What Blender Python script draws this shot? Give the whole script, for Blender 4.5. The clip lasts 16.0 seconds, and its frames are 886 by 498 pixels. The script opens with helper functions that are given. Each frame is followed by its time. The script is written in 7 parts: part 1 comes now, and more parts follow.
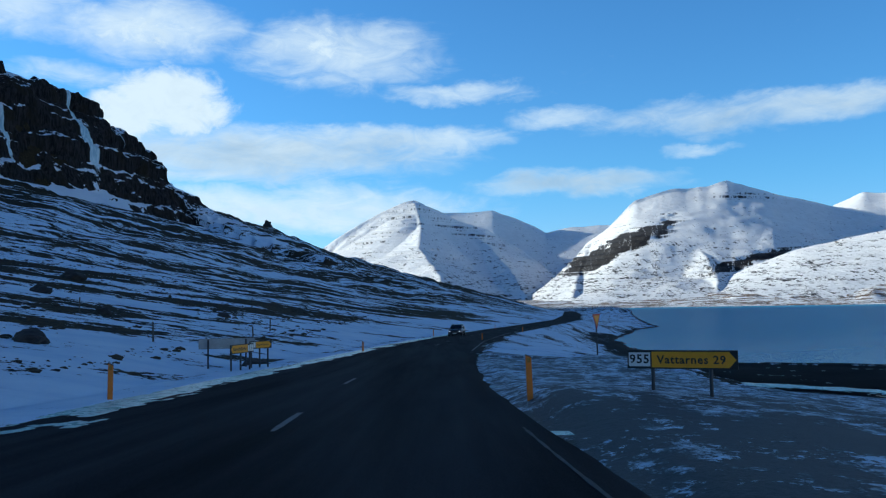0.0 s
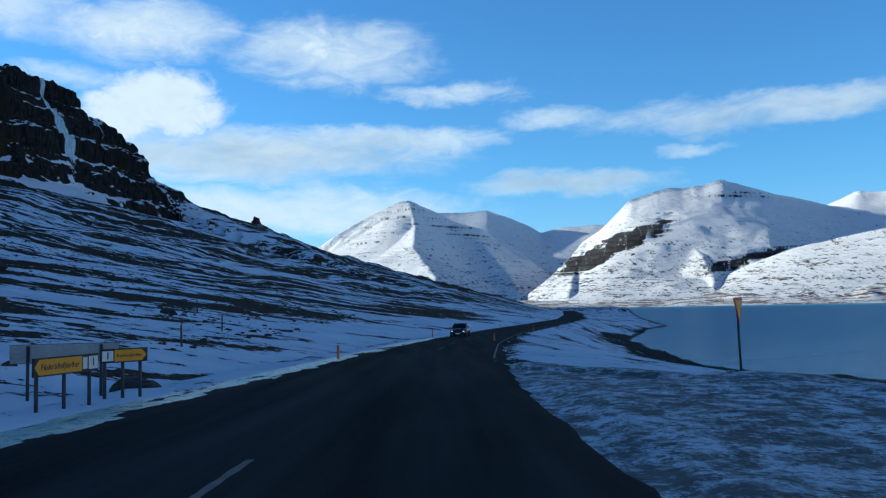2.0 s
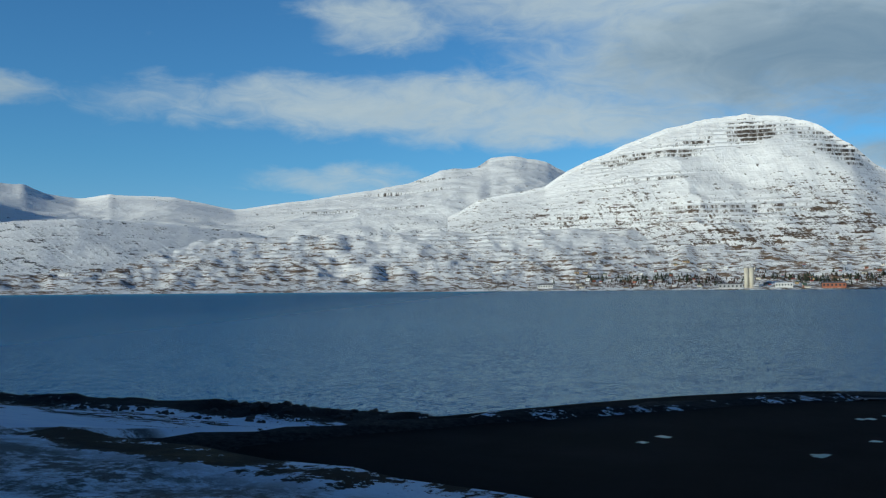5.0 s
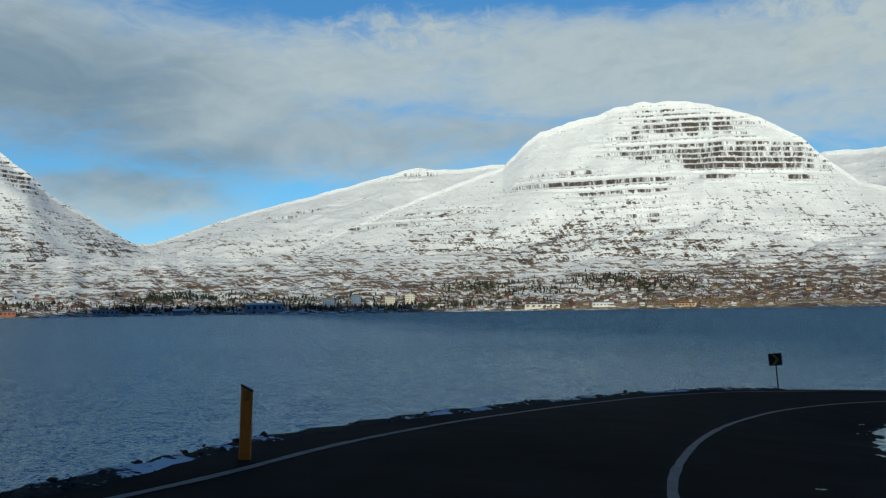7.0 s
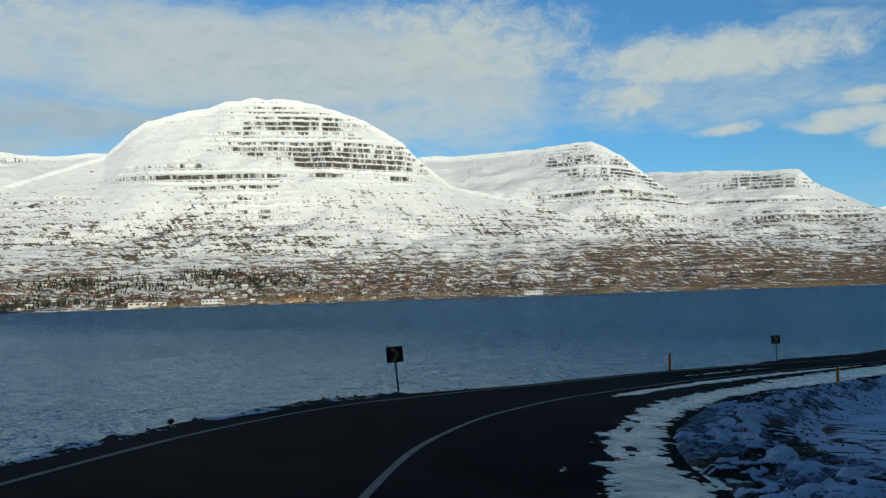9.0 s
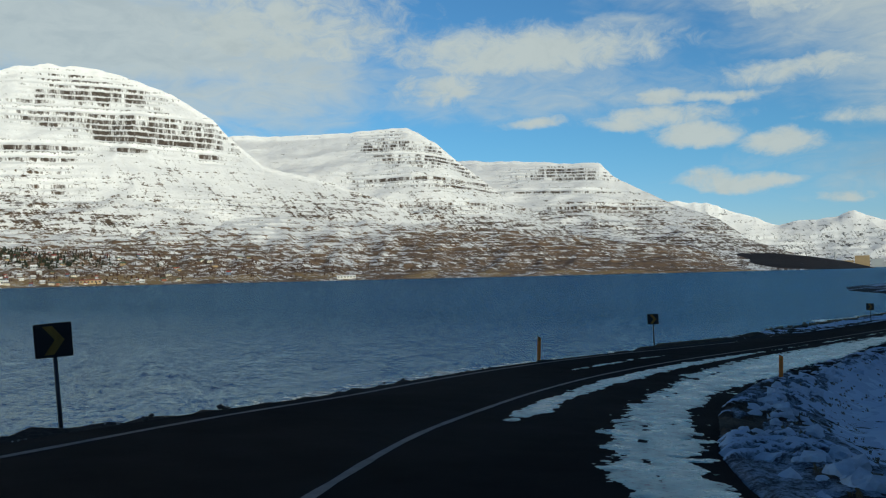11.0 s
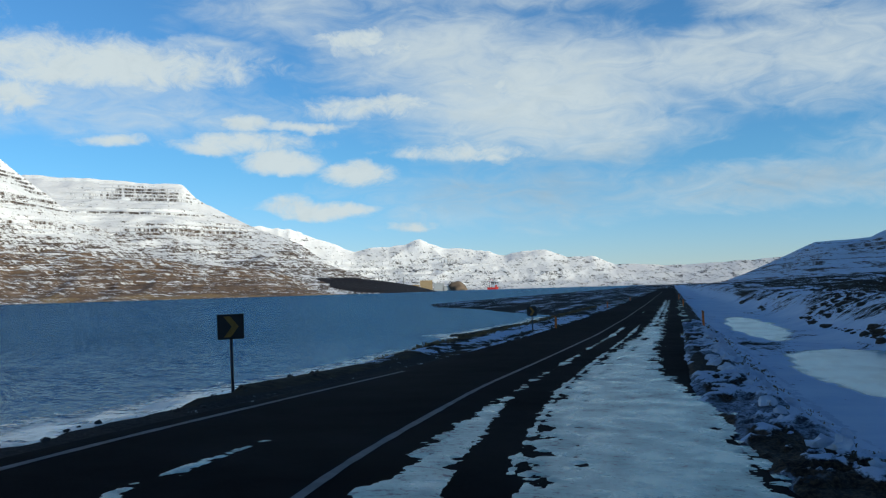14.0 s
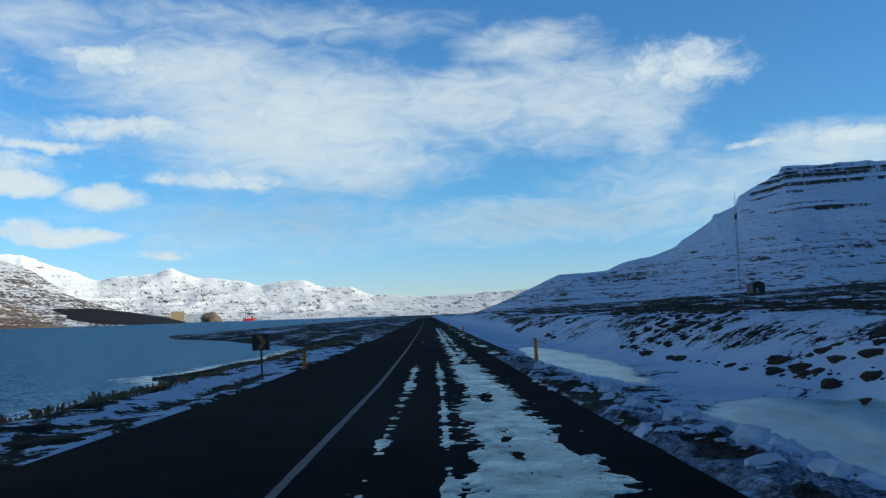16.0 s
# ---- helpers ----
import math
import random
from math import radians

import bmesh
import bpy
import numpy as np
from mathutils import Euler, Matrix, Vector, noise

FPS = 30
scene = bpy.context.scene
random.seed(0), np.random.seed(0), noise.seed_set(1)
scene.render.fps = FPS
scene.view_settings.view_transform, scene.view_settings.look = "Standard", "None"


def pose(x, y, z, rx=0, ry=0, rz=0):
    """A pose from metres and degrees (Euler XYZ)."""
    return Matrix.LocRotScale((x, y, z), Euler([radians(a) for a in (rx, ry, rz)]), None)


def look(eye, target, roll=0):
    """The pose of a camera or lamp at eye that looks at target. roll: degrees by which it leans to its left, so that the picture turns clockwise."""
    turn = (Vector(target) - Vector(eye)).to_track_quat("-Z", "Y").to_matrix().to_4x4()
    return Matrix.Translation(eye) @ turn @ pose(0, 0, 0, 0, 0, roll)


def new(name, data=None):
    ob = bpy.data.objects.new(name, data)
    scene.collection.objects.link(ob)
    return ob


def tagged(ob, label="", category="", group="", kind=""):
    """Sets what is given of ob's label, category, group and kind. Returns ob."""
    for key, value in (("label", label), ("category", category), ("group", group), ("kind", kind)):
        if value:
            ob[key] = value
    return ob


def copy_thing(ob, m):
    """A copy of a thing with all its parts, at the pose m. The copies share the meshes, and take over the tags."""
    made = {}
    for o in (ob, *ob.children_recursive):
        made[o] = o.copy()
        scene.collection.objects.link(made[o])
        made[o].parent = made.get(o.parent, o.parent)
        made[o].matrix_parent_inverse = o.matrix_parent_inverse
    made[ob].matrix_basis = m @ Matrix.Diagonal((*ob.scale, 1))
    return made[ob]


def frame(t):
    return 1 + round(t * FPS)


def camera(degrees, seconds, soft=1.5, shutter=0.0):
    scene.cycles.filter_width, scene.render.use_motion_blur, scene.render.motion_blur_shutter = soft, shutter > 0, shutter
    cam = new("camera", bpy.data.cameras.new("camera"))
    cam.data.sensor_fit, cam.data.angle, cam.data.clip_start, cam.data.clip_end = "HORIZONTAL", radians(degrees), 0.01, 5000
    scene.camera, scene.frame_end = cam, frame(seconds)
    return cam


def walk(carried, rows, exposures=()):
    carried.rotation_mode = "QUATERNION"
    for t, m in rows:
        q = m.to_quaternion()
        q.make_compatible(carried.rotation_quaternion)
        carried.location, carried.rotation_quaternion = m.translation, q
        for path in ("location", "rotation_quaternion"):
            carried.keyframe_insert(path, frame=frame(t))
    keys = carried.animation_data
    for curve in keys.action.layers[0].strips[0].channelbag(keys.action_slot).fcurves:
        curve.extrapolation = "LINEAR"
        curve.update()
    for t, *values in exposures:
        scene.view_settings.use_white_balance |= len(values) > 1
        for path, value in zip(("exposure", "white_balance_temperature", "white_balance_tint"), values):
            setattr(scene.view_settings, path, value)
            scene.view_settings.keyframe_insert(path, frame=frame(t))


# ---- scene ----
# time, x, y, z, heading, pitch, roll
PATH = [
    (0.0, -0.00, 0.00, 1.33, -90.00, 3.77, -0.94),
    (0.5, -4.97, -0.23, 1.17, -90.04, 3.83, -1.18),
    (1.0, -9.61, -0.43, 1.01, -90.14, 3.89, -1.09),
    (1.5, -13.94, -0.58, 0.89, -90.06, 3.88, -0.97),
    (2.0, -17.72, -0.69, 0.79, -89.64, 3.80, -1.14),
    (2.5, -20.97, -0.66, 0.67, -87.77, 3.88, -1.07),
    (3.0, -23.78, -0.35, 0.56, -83.27, 3.85, -0.71),
    (3.2, -24.81, -0.14, 0.52, -80.65, 3.75, -0.72),
    (3.7, -27.19, 0.66, 0.44, -71.44, 3.40, -0.29),
    (4.2, -29.20, 1.90, 0.37, -59.16, 3.04, -0.19),
    (4.7, -30.72, 3.51, 0.30, -45.31, 2.69, -0.27),
    (5.1, -31.55, 4.95, 0.25, -34.14, 2.45, -0.50),
    (5.3, -31.85, 5.70, 0.23, -28.75, 2.34, -0.73),
    (5.5, -32.07, 6.44, 0.20, -23.53, 2.96, -1.12),
    (6.0, -32.29, 8.33, 0.14, -10.63, 3.55, -0.98),
    (6.5, -32.14, 10.29, 0.05, 1.82, 3.58, -0.61),
    (7.0, -31.56, 12.33, -0.03, 13.57, 3.86, -0.82),
    (7.5, -30.67, 14.44, -0.12, 21.97, 3.93, -0.95),
    (8.0, -29.43, 16.69, -0.22, 29.17, 3.57, -1.18),
    (8.5, -27.91, 18.98, -0.35, 34.43, 3.33, -1.34),
    (9.0, -26.14, 21.30, -0.50, 38.53, 3.04, -1.88),
    (9.2, -25.35, 22.25, -0.57, 39.92, 2.61, -2.03),
    (9.8, -22.81, 25.22, -0.82, 41.79, 2.31, -0.72),
    (10.4, -19.99, 28.26, -1.12, 44.76, 2.01, -0.56),
    (11.0, -16.76, 31.13, -1.44, 50.62, 1.72, -1.27),
    (11.3, -15.00, 32.48, -1.60, 53.34, 1.57, -2.22),
    (11.5, -13.78, 33.37, -1.71, 54.68, 1.43, -2.21),
    (12.0, -10.56, 35.48, -2.01, 59.14, 1.95, -2.30),
    (12.5, -6.91, 37.45, -2.30, 63.74, 1.83, -2.33),
    (13.0, -2.86, 39.26, -2.59, 68.23, 2.01, -2.51),
    (13.5, 1.13, 40.65, -2.82, 72.61, 2.16, -2.16),
    (14.0, 5.11, 41.74, -3.08, 77.31, 2.67, -1.64),
    (14.5, 9.62, 42.53, -3.26, 81.95, 3.47, -1.95),
    (15.0, 14.24, 43.08, -3.43, 85.76, 4.08, -2.03),
    (15.5, 19.09, 43.34, -3.55, 89.45, 4.25, -1.58),
    (16.0, 24.28, 43.29, -3.66, 92.99, 4.22, -1.80),
]


def heading_pose(x, y, z, head, pitch, roll):
    h, p = radians(head), radians(pitch)
    way = Vector((math.sin(h) * math.cos(p), math.cos(h) * math.cos(p), math.sin(p)))
    eye = Vector((x, y, z))
    return look(eye, eye + way * 10, roll)


cam = camera(53.47, 16.0, soft=1.2)
walk(cam, [(t, heading_pose(*row)) for t, *row in PATH], exposures=[(0.0, 0.04, 6120, 4), (3.2, -0.02, 6120, 4), (5.5, -0.75, 6400, 1), (6.5, -0.66, 6600, 1), (7.6, -0.76, 6850, 1), (9.2, -0.6, 6950, 1), (11.5, -0.64, 6950, 2), (12.5, -0.56, 6900, 3), (13.2, -0.46, 6800, 4), (14.5, -0.22, 6620, 5), (16.0, -0.16, 6480, 5)])

# ---- light: low winter sun in the south, sky with drifting cloud ----
SUN_HEAD, SUN_EL = 196.0, 15.0
sun_way = Vector((math.sin(radians(SUN_HEAD)) * math.cos(radians(SUN_EL)),
                  math.cos(radians(SUN_HEAD)) * math.cos(radians(SUN_EL)), math.sin(radians(SUN_EL))))
sun = new("sun", bpy.data.lights.new("sun", "SUN"))
sun.data.energy, sun.data.angle, sun.data.color = 5.6, radians(0.5), (1.0, 0.945, 0.80)
sun.matrix_world = look(sun_way * 100, (0, 0, 0))


class Nodes:
    """Small helper to write node trees."""

    def __init__(self, tree):
        self.tree = tree

    def add(self, kind):
        return self.tree.nodes.new(kind)

    def link(self, a, b):
        if hasattr(a, "is_output"):
            self.tree.links.new(a, b)
        else:
            b.default_value = a

    def math(self, op, a, b=0.0, c=0.0, clamp=False):
        node = self.add("ShaderNodeMath")
        node.operation, node.use_clamp = op, clamp
        for i, v in enumerate((a, b, c)):
            self.link(v, node.inputs[i])
        return node.outputs[0]

    def vmath(self, op, a, b=(0, 0, 0)):
        node = self.add("ShaderNodeVectorMath")
        node.operation = op
        self.link(a, node.inputs[0])
        self.link(b, node.inputs[1])
        return node.outputs[0]

    def noise(self, vec, scale, detail=4.0, rough=0.55, distort=0.0):
        node = self.add("ShaderNodeTexNoise")
        self.link(vec, node.inputs["Vector"])
        node.inputs["Scale"].default_value = scale
        node.inputs["Detail"].default_value = detail
        node.inputs["Roughness"].default_value = rough
        node.inputs["Distortion"].default_value = distort
        return node.outputs["Fac"]

    def step(self, x, lo, hi, to0=0.0, to1=1.0):
        node = self.add("ShaderNodeMapRange")
        node.interpolation_type = "SMOOTHSTEP"
        for i, v in enumerate((x, lo, hi, to0, to1)):
            self.link(v, node.inputs[i])
        return node.outputs[0]

    def mix(self, f, a, b):
        node = self.add("ShaderNodeMix")
        node.data_type = "RGBA"
        self.link(f, node.inputs[0])
        self.link(a, node.inputs[6])
        self.link(b, node.inputs[7])
        return node.outputs[2]

    def bump(self, height, strength, distance):
        node = self.add("ShaderNodeBump")
        node.inputs["Strength"].default_value = strength
        node.inputs["Distance"].default_value = distance
        self.link(height, node.inputs["Height"])
        return node.outputs[0]

    def scaled(self, vec, s):
        return self.vmath("MULTIPLY", vec, s)


# cloud banks: heading, elevation, half width, half height (degrees), density
SOFT_CLOUDS = [
    (-103.2, 9.8, 11.5, 1.5, 1.1), (-95.2, 10.8, 8.4, 0.8, 0.9), (-101.1, 6.4, 11.6, 1.4, 0.95), (-108.7, 17.3, 5.0, 1.7, 1), (-115.8, 17.7, 4.0, 1.3, 0.7), (-96.6, 16.3, 5.5, 1.7, 0.8),
    (-88.9, 13.9, 3.5, 0.5, 0.6), (-112.6, 14.1, 2.9, 0.6, 0.5), (-81.9, 12.1, 2.9, 0.6, 0.55), (-73.0, 11.6, 5.1, 0.9, 0.55), (-66.8, 11.8, 5.0, 0.8, 0.75), (-80.9, 7.9, 5.0, 0.7, 0.7),
    (-73.4, 9.6, 1.7, 0.3, 0.35), (-38.0, 11.8, 16.4, 1.6, 1), (-29.4, 10.7, 10.9, 1.6, 1), (-40.8, 17.1, 4.4, 1.5, 0.9), (-14.6, 14.6, 14.9, 4.5, 1.5), (-1.5, 13.2, 8.3, 4.6, 1.5),
    (-44.4, 7.0, 4.2, 0.8, 0.6), (-6.7, 7.1, 6.8, 1.6, 1.1), (-22.6, 18.1, 13.9, 2.1, 1), (5.4, 15.1, 13.7, 2.6, 1.3), (5.4, 10.9, 13.6, 2.5, 1.2), (21.8, 16.6, 16.1, 1.9, 1.2),
    (33.4, 14.7, 8.6, 3.0, 1.3), (27.7, 14.8, 16.8, 2.9, 1.6), (15.8, 11.2, 7.6, 1.5, 1.1), (35.7, 11.6, 9.5, 1.6, 0.9), (62.4, 15.4, 2.8, 0.5, 0.45), (55.0, 12.2, 7.8, 1.7, 0.45),
    (40.3, 12.3, 6.2, 2.9, 1), (84.3, 12.2, 9.4, 3.8, 1.1), (72.7, 15.8, 3.6, 1.0, 0.7), (58.1, 11.2, 10.9, 0.9, 0.4), (82.3, 5.9, 8.2, 1.4, 0.35), (77.5, 15.1, 7.3, 2.2, 0.95),
    (83.5, 12.8, 9.0, 3.2, 1.05), (87.8, 9.9, 6.2, 1.8, 0.8), (94.6, 13.7, 7.8, 2.0, 0.85), (99.2, 17.0, 4.1, 1.2, 0.7), (101.7, 13.3, 6.2, 2.7, 0.75), (106.0, 12.3, 2.5, 3.0, 0.75),
    (117.5, 9.2, 5.2, 1.5, 0.9), (99.2, 5.9, 9.4, 1.2, 0.6), (109.9, 7.4, 7.4, 2.1, 0.45), (67.9, 17.7, 4.9, 1.6, 0.45), (80.7, 18.6, 9.3, 1.0, 0.35),
]
CRISP_CLOUDS = [
    (-109.7, 12.0, 2.8, 1.3, 1.3), (-107.4, 13.3, 2.9, 1.6, 1.5), (-105.6, 12.2, 2.4, 1.2, 1.2), (-104.1, 11.9, 1.1, 0.6, 0.8), (-108.4, 17.1, 3.7, 1.1, 0.6), (-98.1, 16.8, 2.6, 1.0, 0.5),
    (12.9, 17.6, 6.7, 1.2, 0.6), (38.1, 15.6, 8.9, 2.8, 0.9), (56.4, 14.1, 7.7, 1.4, 1.1), (50.8, 12.2, 2.8, 1.0, 0.95), (56.7, 9.8, 1.5, 0.4, 0.7), (56.0, 14.4, 8.3, 1.3, 0.7),
    (50.5, 12.0, 2.6, 1.0, 0.7), (56.9, 9.8, 1.2, 0.3, 0.7), (64.7, 10.9, 1.7, 0.6, 0.95), (67.2, 8.5, 2.5, 0.7, 1.1), (64.7, 9.6, 4.1, 0.6, 0.8), (69.1, 10.7, 2.4, 0.4, 0.8),
    (62.4, 9.4, 2.2, 0.4, 0.8), (71.9, 7.6, 2.0, 0.7, 1), (69.3, 5.3, 3.4, 0.5, 1.1), (67.1, 5.6, 1.5, 0.6, 0.8), (75.5, 4.3, 1.3, 0.3, 0.6), (73.0, 15.7, 3.2, 0.7, 0.6),
    (73.5, 11.7, 3.9, 0.6, 0.7), (77.7, 8.9, 3.3, 0.5, 0.7), (71.8, 16.2, 2.3, 0.6, 0.9), (73.7, 12.0, 4.3, 0.6, 0.8), (78.8, 8.9, 3.8, 0.6, 0.7), (108.2, 14.9, 3.8, 1.4, 0.7),
    (81.7, 13.1, 5.4, 2.1, 0.5), (113.4, 9.9, 1.6, 0.3, 0.7), (118.1, 9.9, 2.7, 0.7, 0.7), (72.1, 7.6, 1.8, 0.7, 0.9),
]
GREY_CLOUDS = [
    (-12.4, 13.8, 13.4, 3.8, 1.1), (-4.9, 9.1, 9.9, 2.4, 1.0), (-9.7, 12.6, 7.5, 4.9, 1.1), (3.9, 10.8, 12.8, 2.5, 0.45), (-102.1, 9.7, 12.3, 1.4, 0.45), (-80.9, 7.9, 5.0, 0.7, 0.6),
    (84.0, 6.5, 9.7, 2.1, 0.5), (15.8, 11.0, 7.6, 1.7, 0.35), (-69.7, 11.5, 8.2, 1.0, 0.35), (99.2, 5.9, 9.4, 1.2, 0.5),
]


def sky_world():
    world = bpy.data.worlds.new("sky")
    scene.world = world
    world.use_nodes = True
    n = Nodes(world.node_tree)
    world.node_tree.nodes.clear()
    sky = n.add("ShaderNodeTexSky")
    sky.sky_type, sky.sun_disc, sky.sun_elevation, sky.sun_rotation = "NISHITA", False, radians(SUN_EL), radians(SUN_HEAD)
    sky.air_density, sky.dust_density, sky.ozone_density = 1.0, 0.0, 4.0
    d = n.add("ShaderNodeTexCoord").outputs["Generated"]
    sep = n.add("ShaderNodeSeparateXYZ")
    n.link(d, sep.inputs[0])
    az = n.math("MULTIPLY", n.math("ARCTAN2", sep.outputs[0], sep.outputs[1]), 57.29578)
    el = n.math("MULTIPLY", n.math("ARCSINE", sep.outputs[2]), 57.29578)

    def sheet(stretch, shift=(0.0, 0.0, 0.0)):
        comb = n.add("ShaderNodeCombineXYZ")
        n.link(az, comb.inputs[0])
        n.link(n.math("MULTIPLY", el, stretch), comb.inputs[1])
        return n.vmath("ADD", comb.outputs[0], shift)

    def banks(rows, a_in, e_in, floor):
        total = None
        for a, e, w, h, dens in rows:
            x = n.math("MULTIPLY", n.math("SUBTRACT", a_in, a), 1.0 / (w * 1.2))
            y = n.math("MULTIPLY", n.math("SUBTRACT", e_in, e), 1.0 / (h * 1.2))
            q = n.math("MULTIPLY_ADD", x, x, n.math("MULTIPLY", y, y))
            m = n.math("MULTIPLY_ADD", q, -dens, dens)
            total = m if total is None else n.math("SMOOTH_MAX", total, m, 0.2)
        return n.math("MAXIMUM", total, floor)

    wisp, puff = sheet(2.6), sheet(1.5, (11.0, 3.0, 2.0))
    bend = n.math("SUBTRACT", n.noise(sheet(2.0, (5.0, 5.0, 1.0)), 0.16, 5, 0.6), 0.5)
    bend2 = n.math("SUBTRACT", n.noise(sheet(2.0, (37.0, 11.0, 5.0)), 0.20, 5, 0.6), 0.5)
    # wide thin veils with drawn-out wisps
    a1, e1 = n.math("MULTIPLY_ADD", bend, 7.0, az), n.math("MULTIPLY_ADD", bend2, 2.6, el)
    veil = n.math("ADD", banks(SOFT_CLOUDS, a1, e1, -0.7), n.math("MULTIPLY", n.math("SUBTRACT", n.noise(wisp, 0.30, 9, 0.60, 1.1), 0.49), 1.5))
    soft_cover = n.math("MULTIPLY", n.step(veil, -0.5, 1.35), 0.89)
    # firm heaped clouds with ragged edges
    a2, e2 = n.math("MULTIPLY_ADD", bend, 3.4, az), n.math("MULTIPLY_ADD", bend2, 1.7, el)
    heap = n.math("ADD", banks(CRISP_CLOUDS, a2, e2, -0.8), n.math("MULTIPLY", n.math("SUBTRACT", n.noise(puff, 0.55, 9, 0.66, 0.5), 0.48), 2.3))
    firm_cover = n.math("MULTIPLY", n.step(heap, -0.35, 1.05), 0.95)
    cover = n.math("MAXIMUM", soft_cover, firm_cover)
    # cloud over the part of the sky that no view shows
    behind = n.step(n.noise(wisp, 0.06, 6, 0.6), 0.48, 0.62)
    side = n.step(n.math("ABSOLUTE", az), 126.0, 136.0)
    cover = n.math("MAXIMUM", cover, n.math("MULTIPLY", n.math("MULTIPLY", behind, side), 0.35))
    dull = n.math("ADD", banks(GREY_CLOUDS, a1, e1, -0.3), n.math("MULTIPLY", n.math("SUBTRACT", n.noise(wisp, 0.17, 7, 0.6, 0.8), 0.5), 1.3))
    dull = n.math("MULTIPLY", n.step(dull, -0.4, 1.5), n.step(firm_cover, 0.2, 0.9, 1.0, 0.25))
    thick = n.math("MULTIPLY", n.step(veil, 0.5, 1.6), n.step(n.noise(wisp, 0.22, 8, 0.62, 0.6), 0.40, 0.66, 0.0, 0.22))
    thick = n.math("MAXIMUM", thick, n.step(n.noise(puff, 0.5, 8, 0.62, 0.4), 0.42, 0.78, 0.0, 0.14))
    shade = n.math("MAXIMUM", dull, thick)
    cloud = n.mix(shade, (7.8, 8.8, 9.5, 1), (2.9, 4.1, 5.4, 1))
    tint = n.add("ShaderNodeMix")
    tint.data_type, tint.blend_type = "RGBA", "MULTIPLY"
    tint.inputs[0].default_value = 1.0
    n.link(sky.outputs[0], tint.inputs[6])
    n.link(n.mix(n.step(el, 20.0, 50.0), n.mix(n.step(el, 0.0, 9.0), (1.25, 1.5, 2.15, 1), (0.95, 1.55, 1.95, 1)), (0.07, 0.30, 0.61, 1)), tint.inputs[7])
    colour = n.mix(cover, tint.outputs[2], cloud)
    below = n.step(el, -2.0, -0.3)
    colour = n.mix(below, (0.6, 0.75, 1.0, 1), colour)
    bg = n.add("ShaderNodeBackground")
    n.link(colour, bg.inputs[0])
    bg.inputs[1].default_value = 0.1
    out = n.add("ShaderNodeOutputWorld")
    n.link(bg.outputs[0], out.inputs[0])


sky_world()


# ---- materials ----
def material(name):
    m = bpy.data.materials.new(name)
    m.use_nodes = True
    n = Nodes(m.node_tree)
    shader = m.node_tree.nodes["Principled BSDF"]
    return m, n, shader


def where(n):
    return n.add("ShaderNodeNewGeometry").outputs["Position"]


def plain(name, colour, rough=0.6, metal=0.0, grain=8.0, vary=0.25, bump=0.15, size=0.004):
    """A surface with grain and soft stains at two scales."""
    m, n, s = material(name)
    obj = n.add("ShaderNodeTexCoord").outputs["Object"]
    a = n.noise(obj, grain, 6, 0.6)
    b = n.noise(obj, grain * 0.15, 3, 0.5)
    f = n.math("ADD", n.math("MULTIPLY", a, 0.5), n.math("MULTIPLY", b, 0.5))
    dark = tuple(c * (1 - vary) for c in colour) + (1,)
    lite = tuple(min(1, c * (1 + vary)) for c in colour) + (1,)
    n.link(n.mix(n.step(f, 0.3, 0.7), dark, lite), s.inputs["Base Color"])
    n.link(n.step(a, 0.3, 0.7, max(0.05, rough - 0.12), min(1, rough + 0.12)), s.inputs["Roughness"])
    s.inputs["Metallic"].default_value = metal
    n.link(n.bump(a, bump, size), s.inputs["Normal"])
    return m


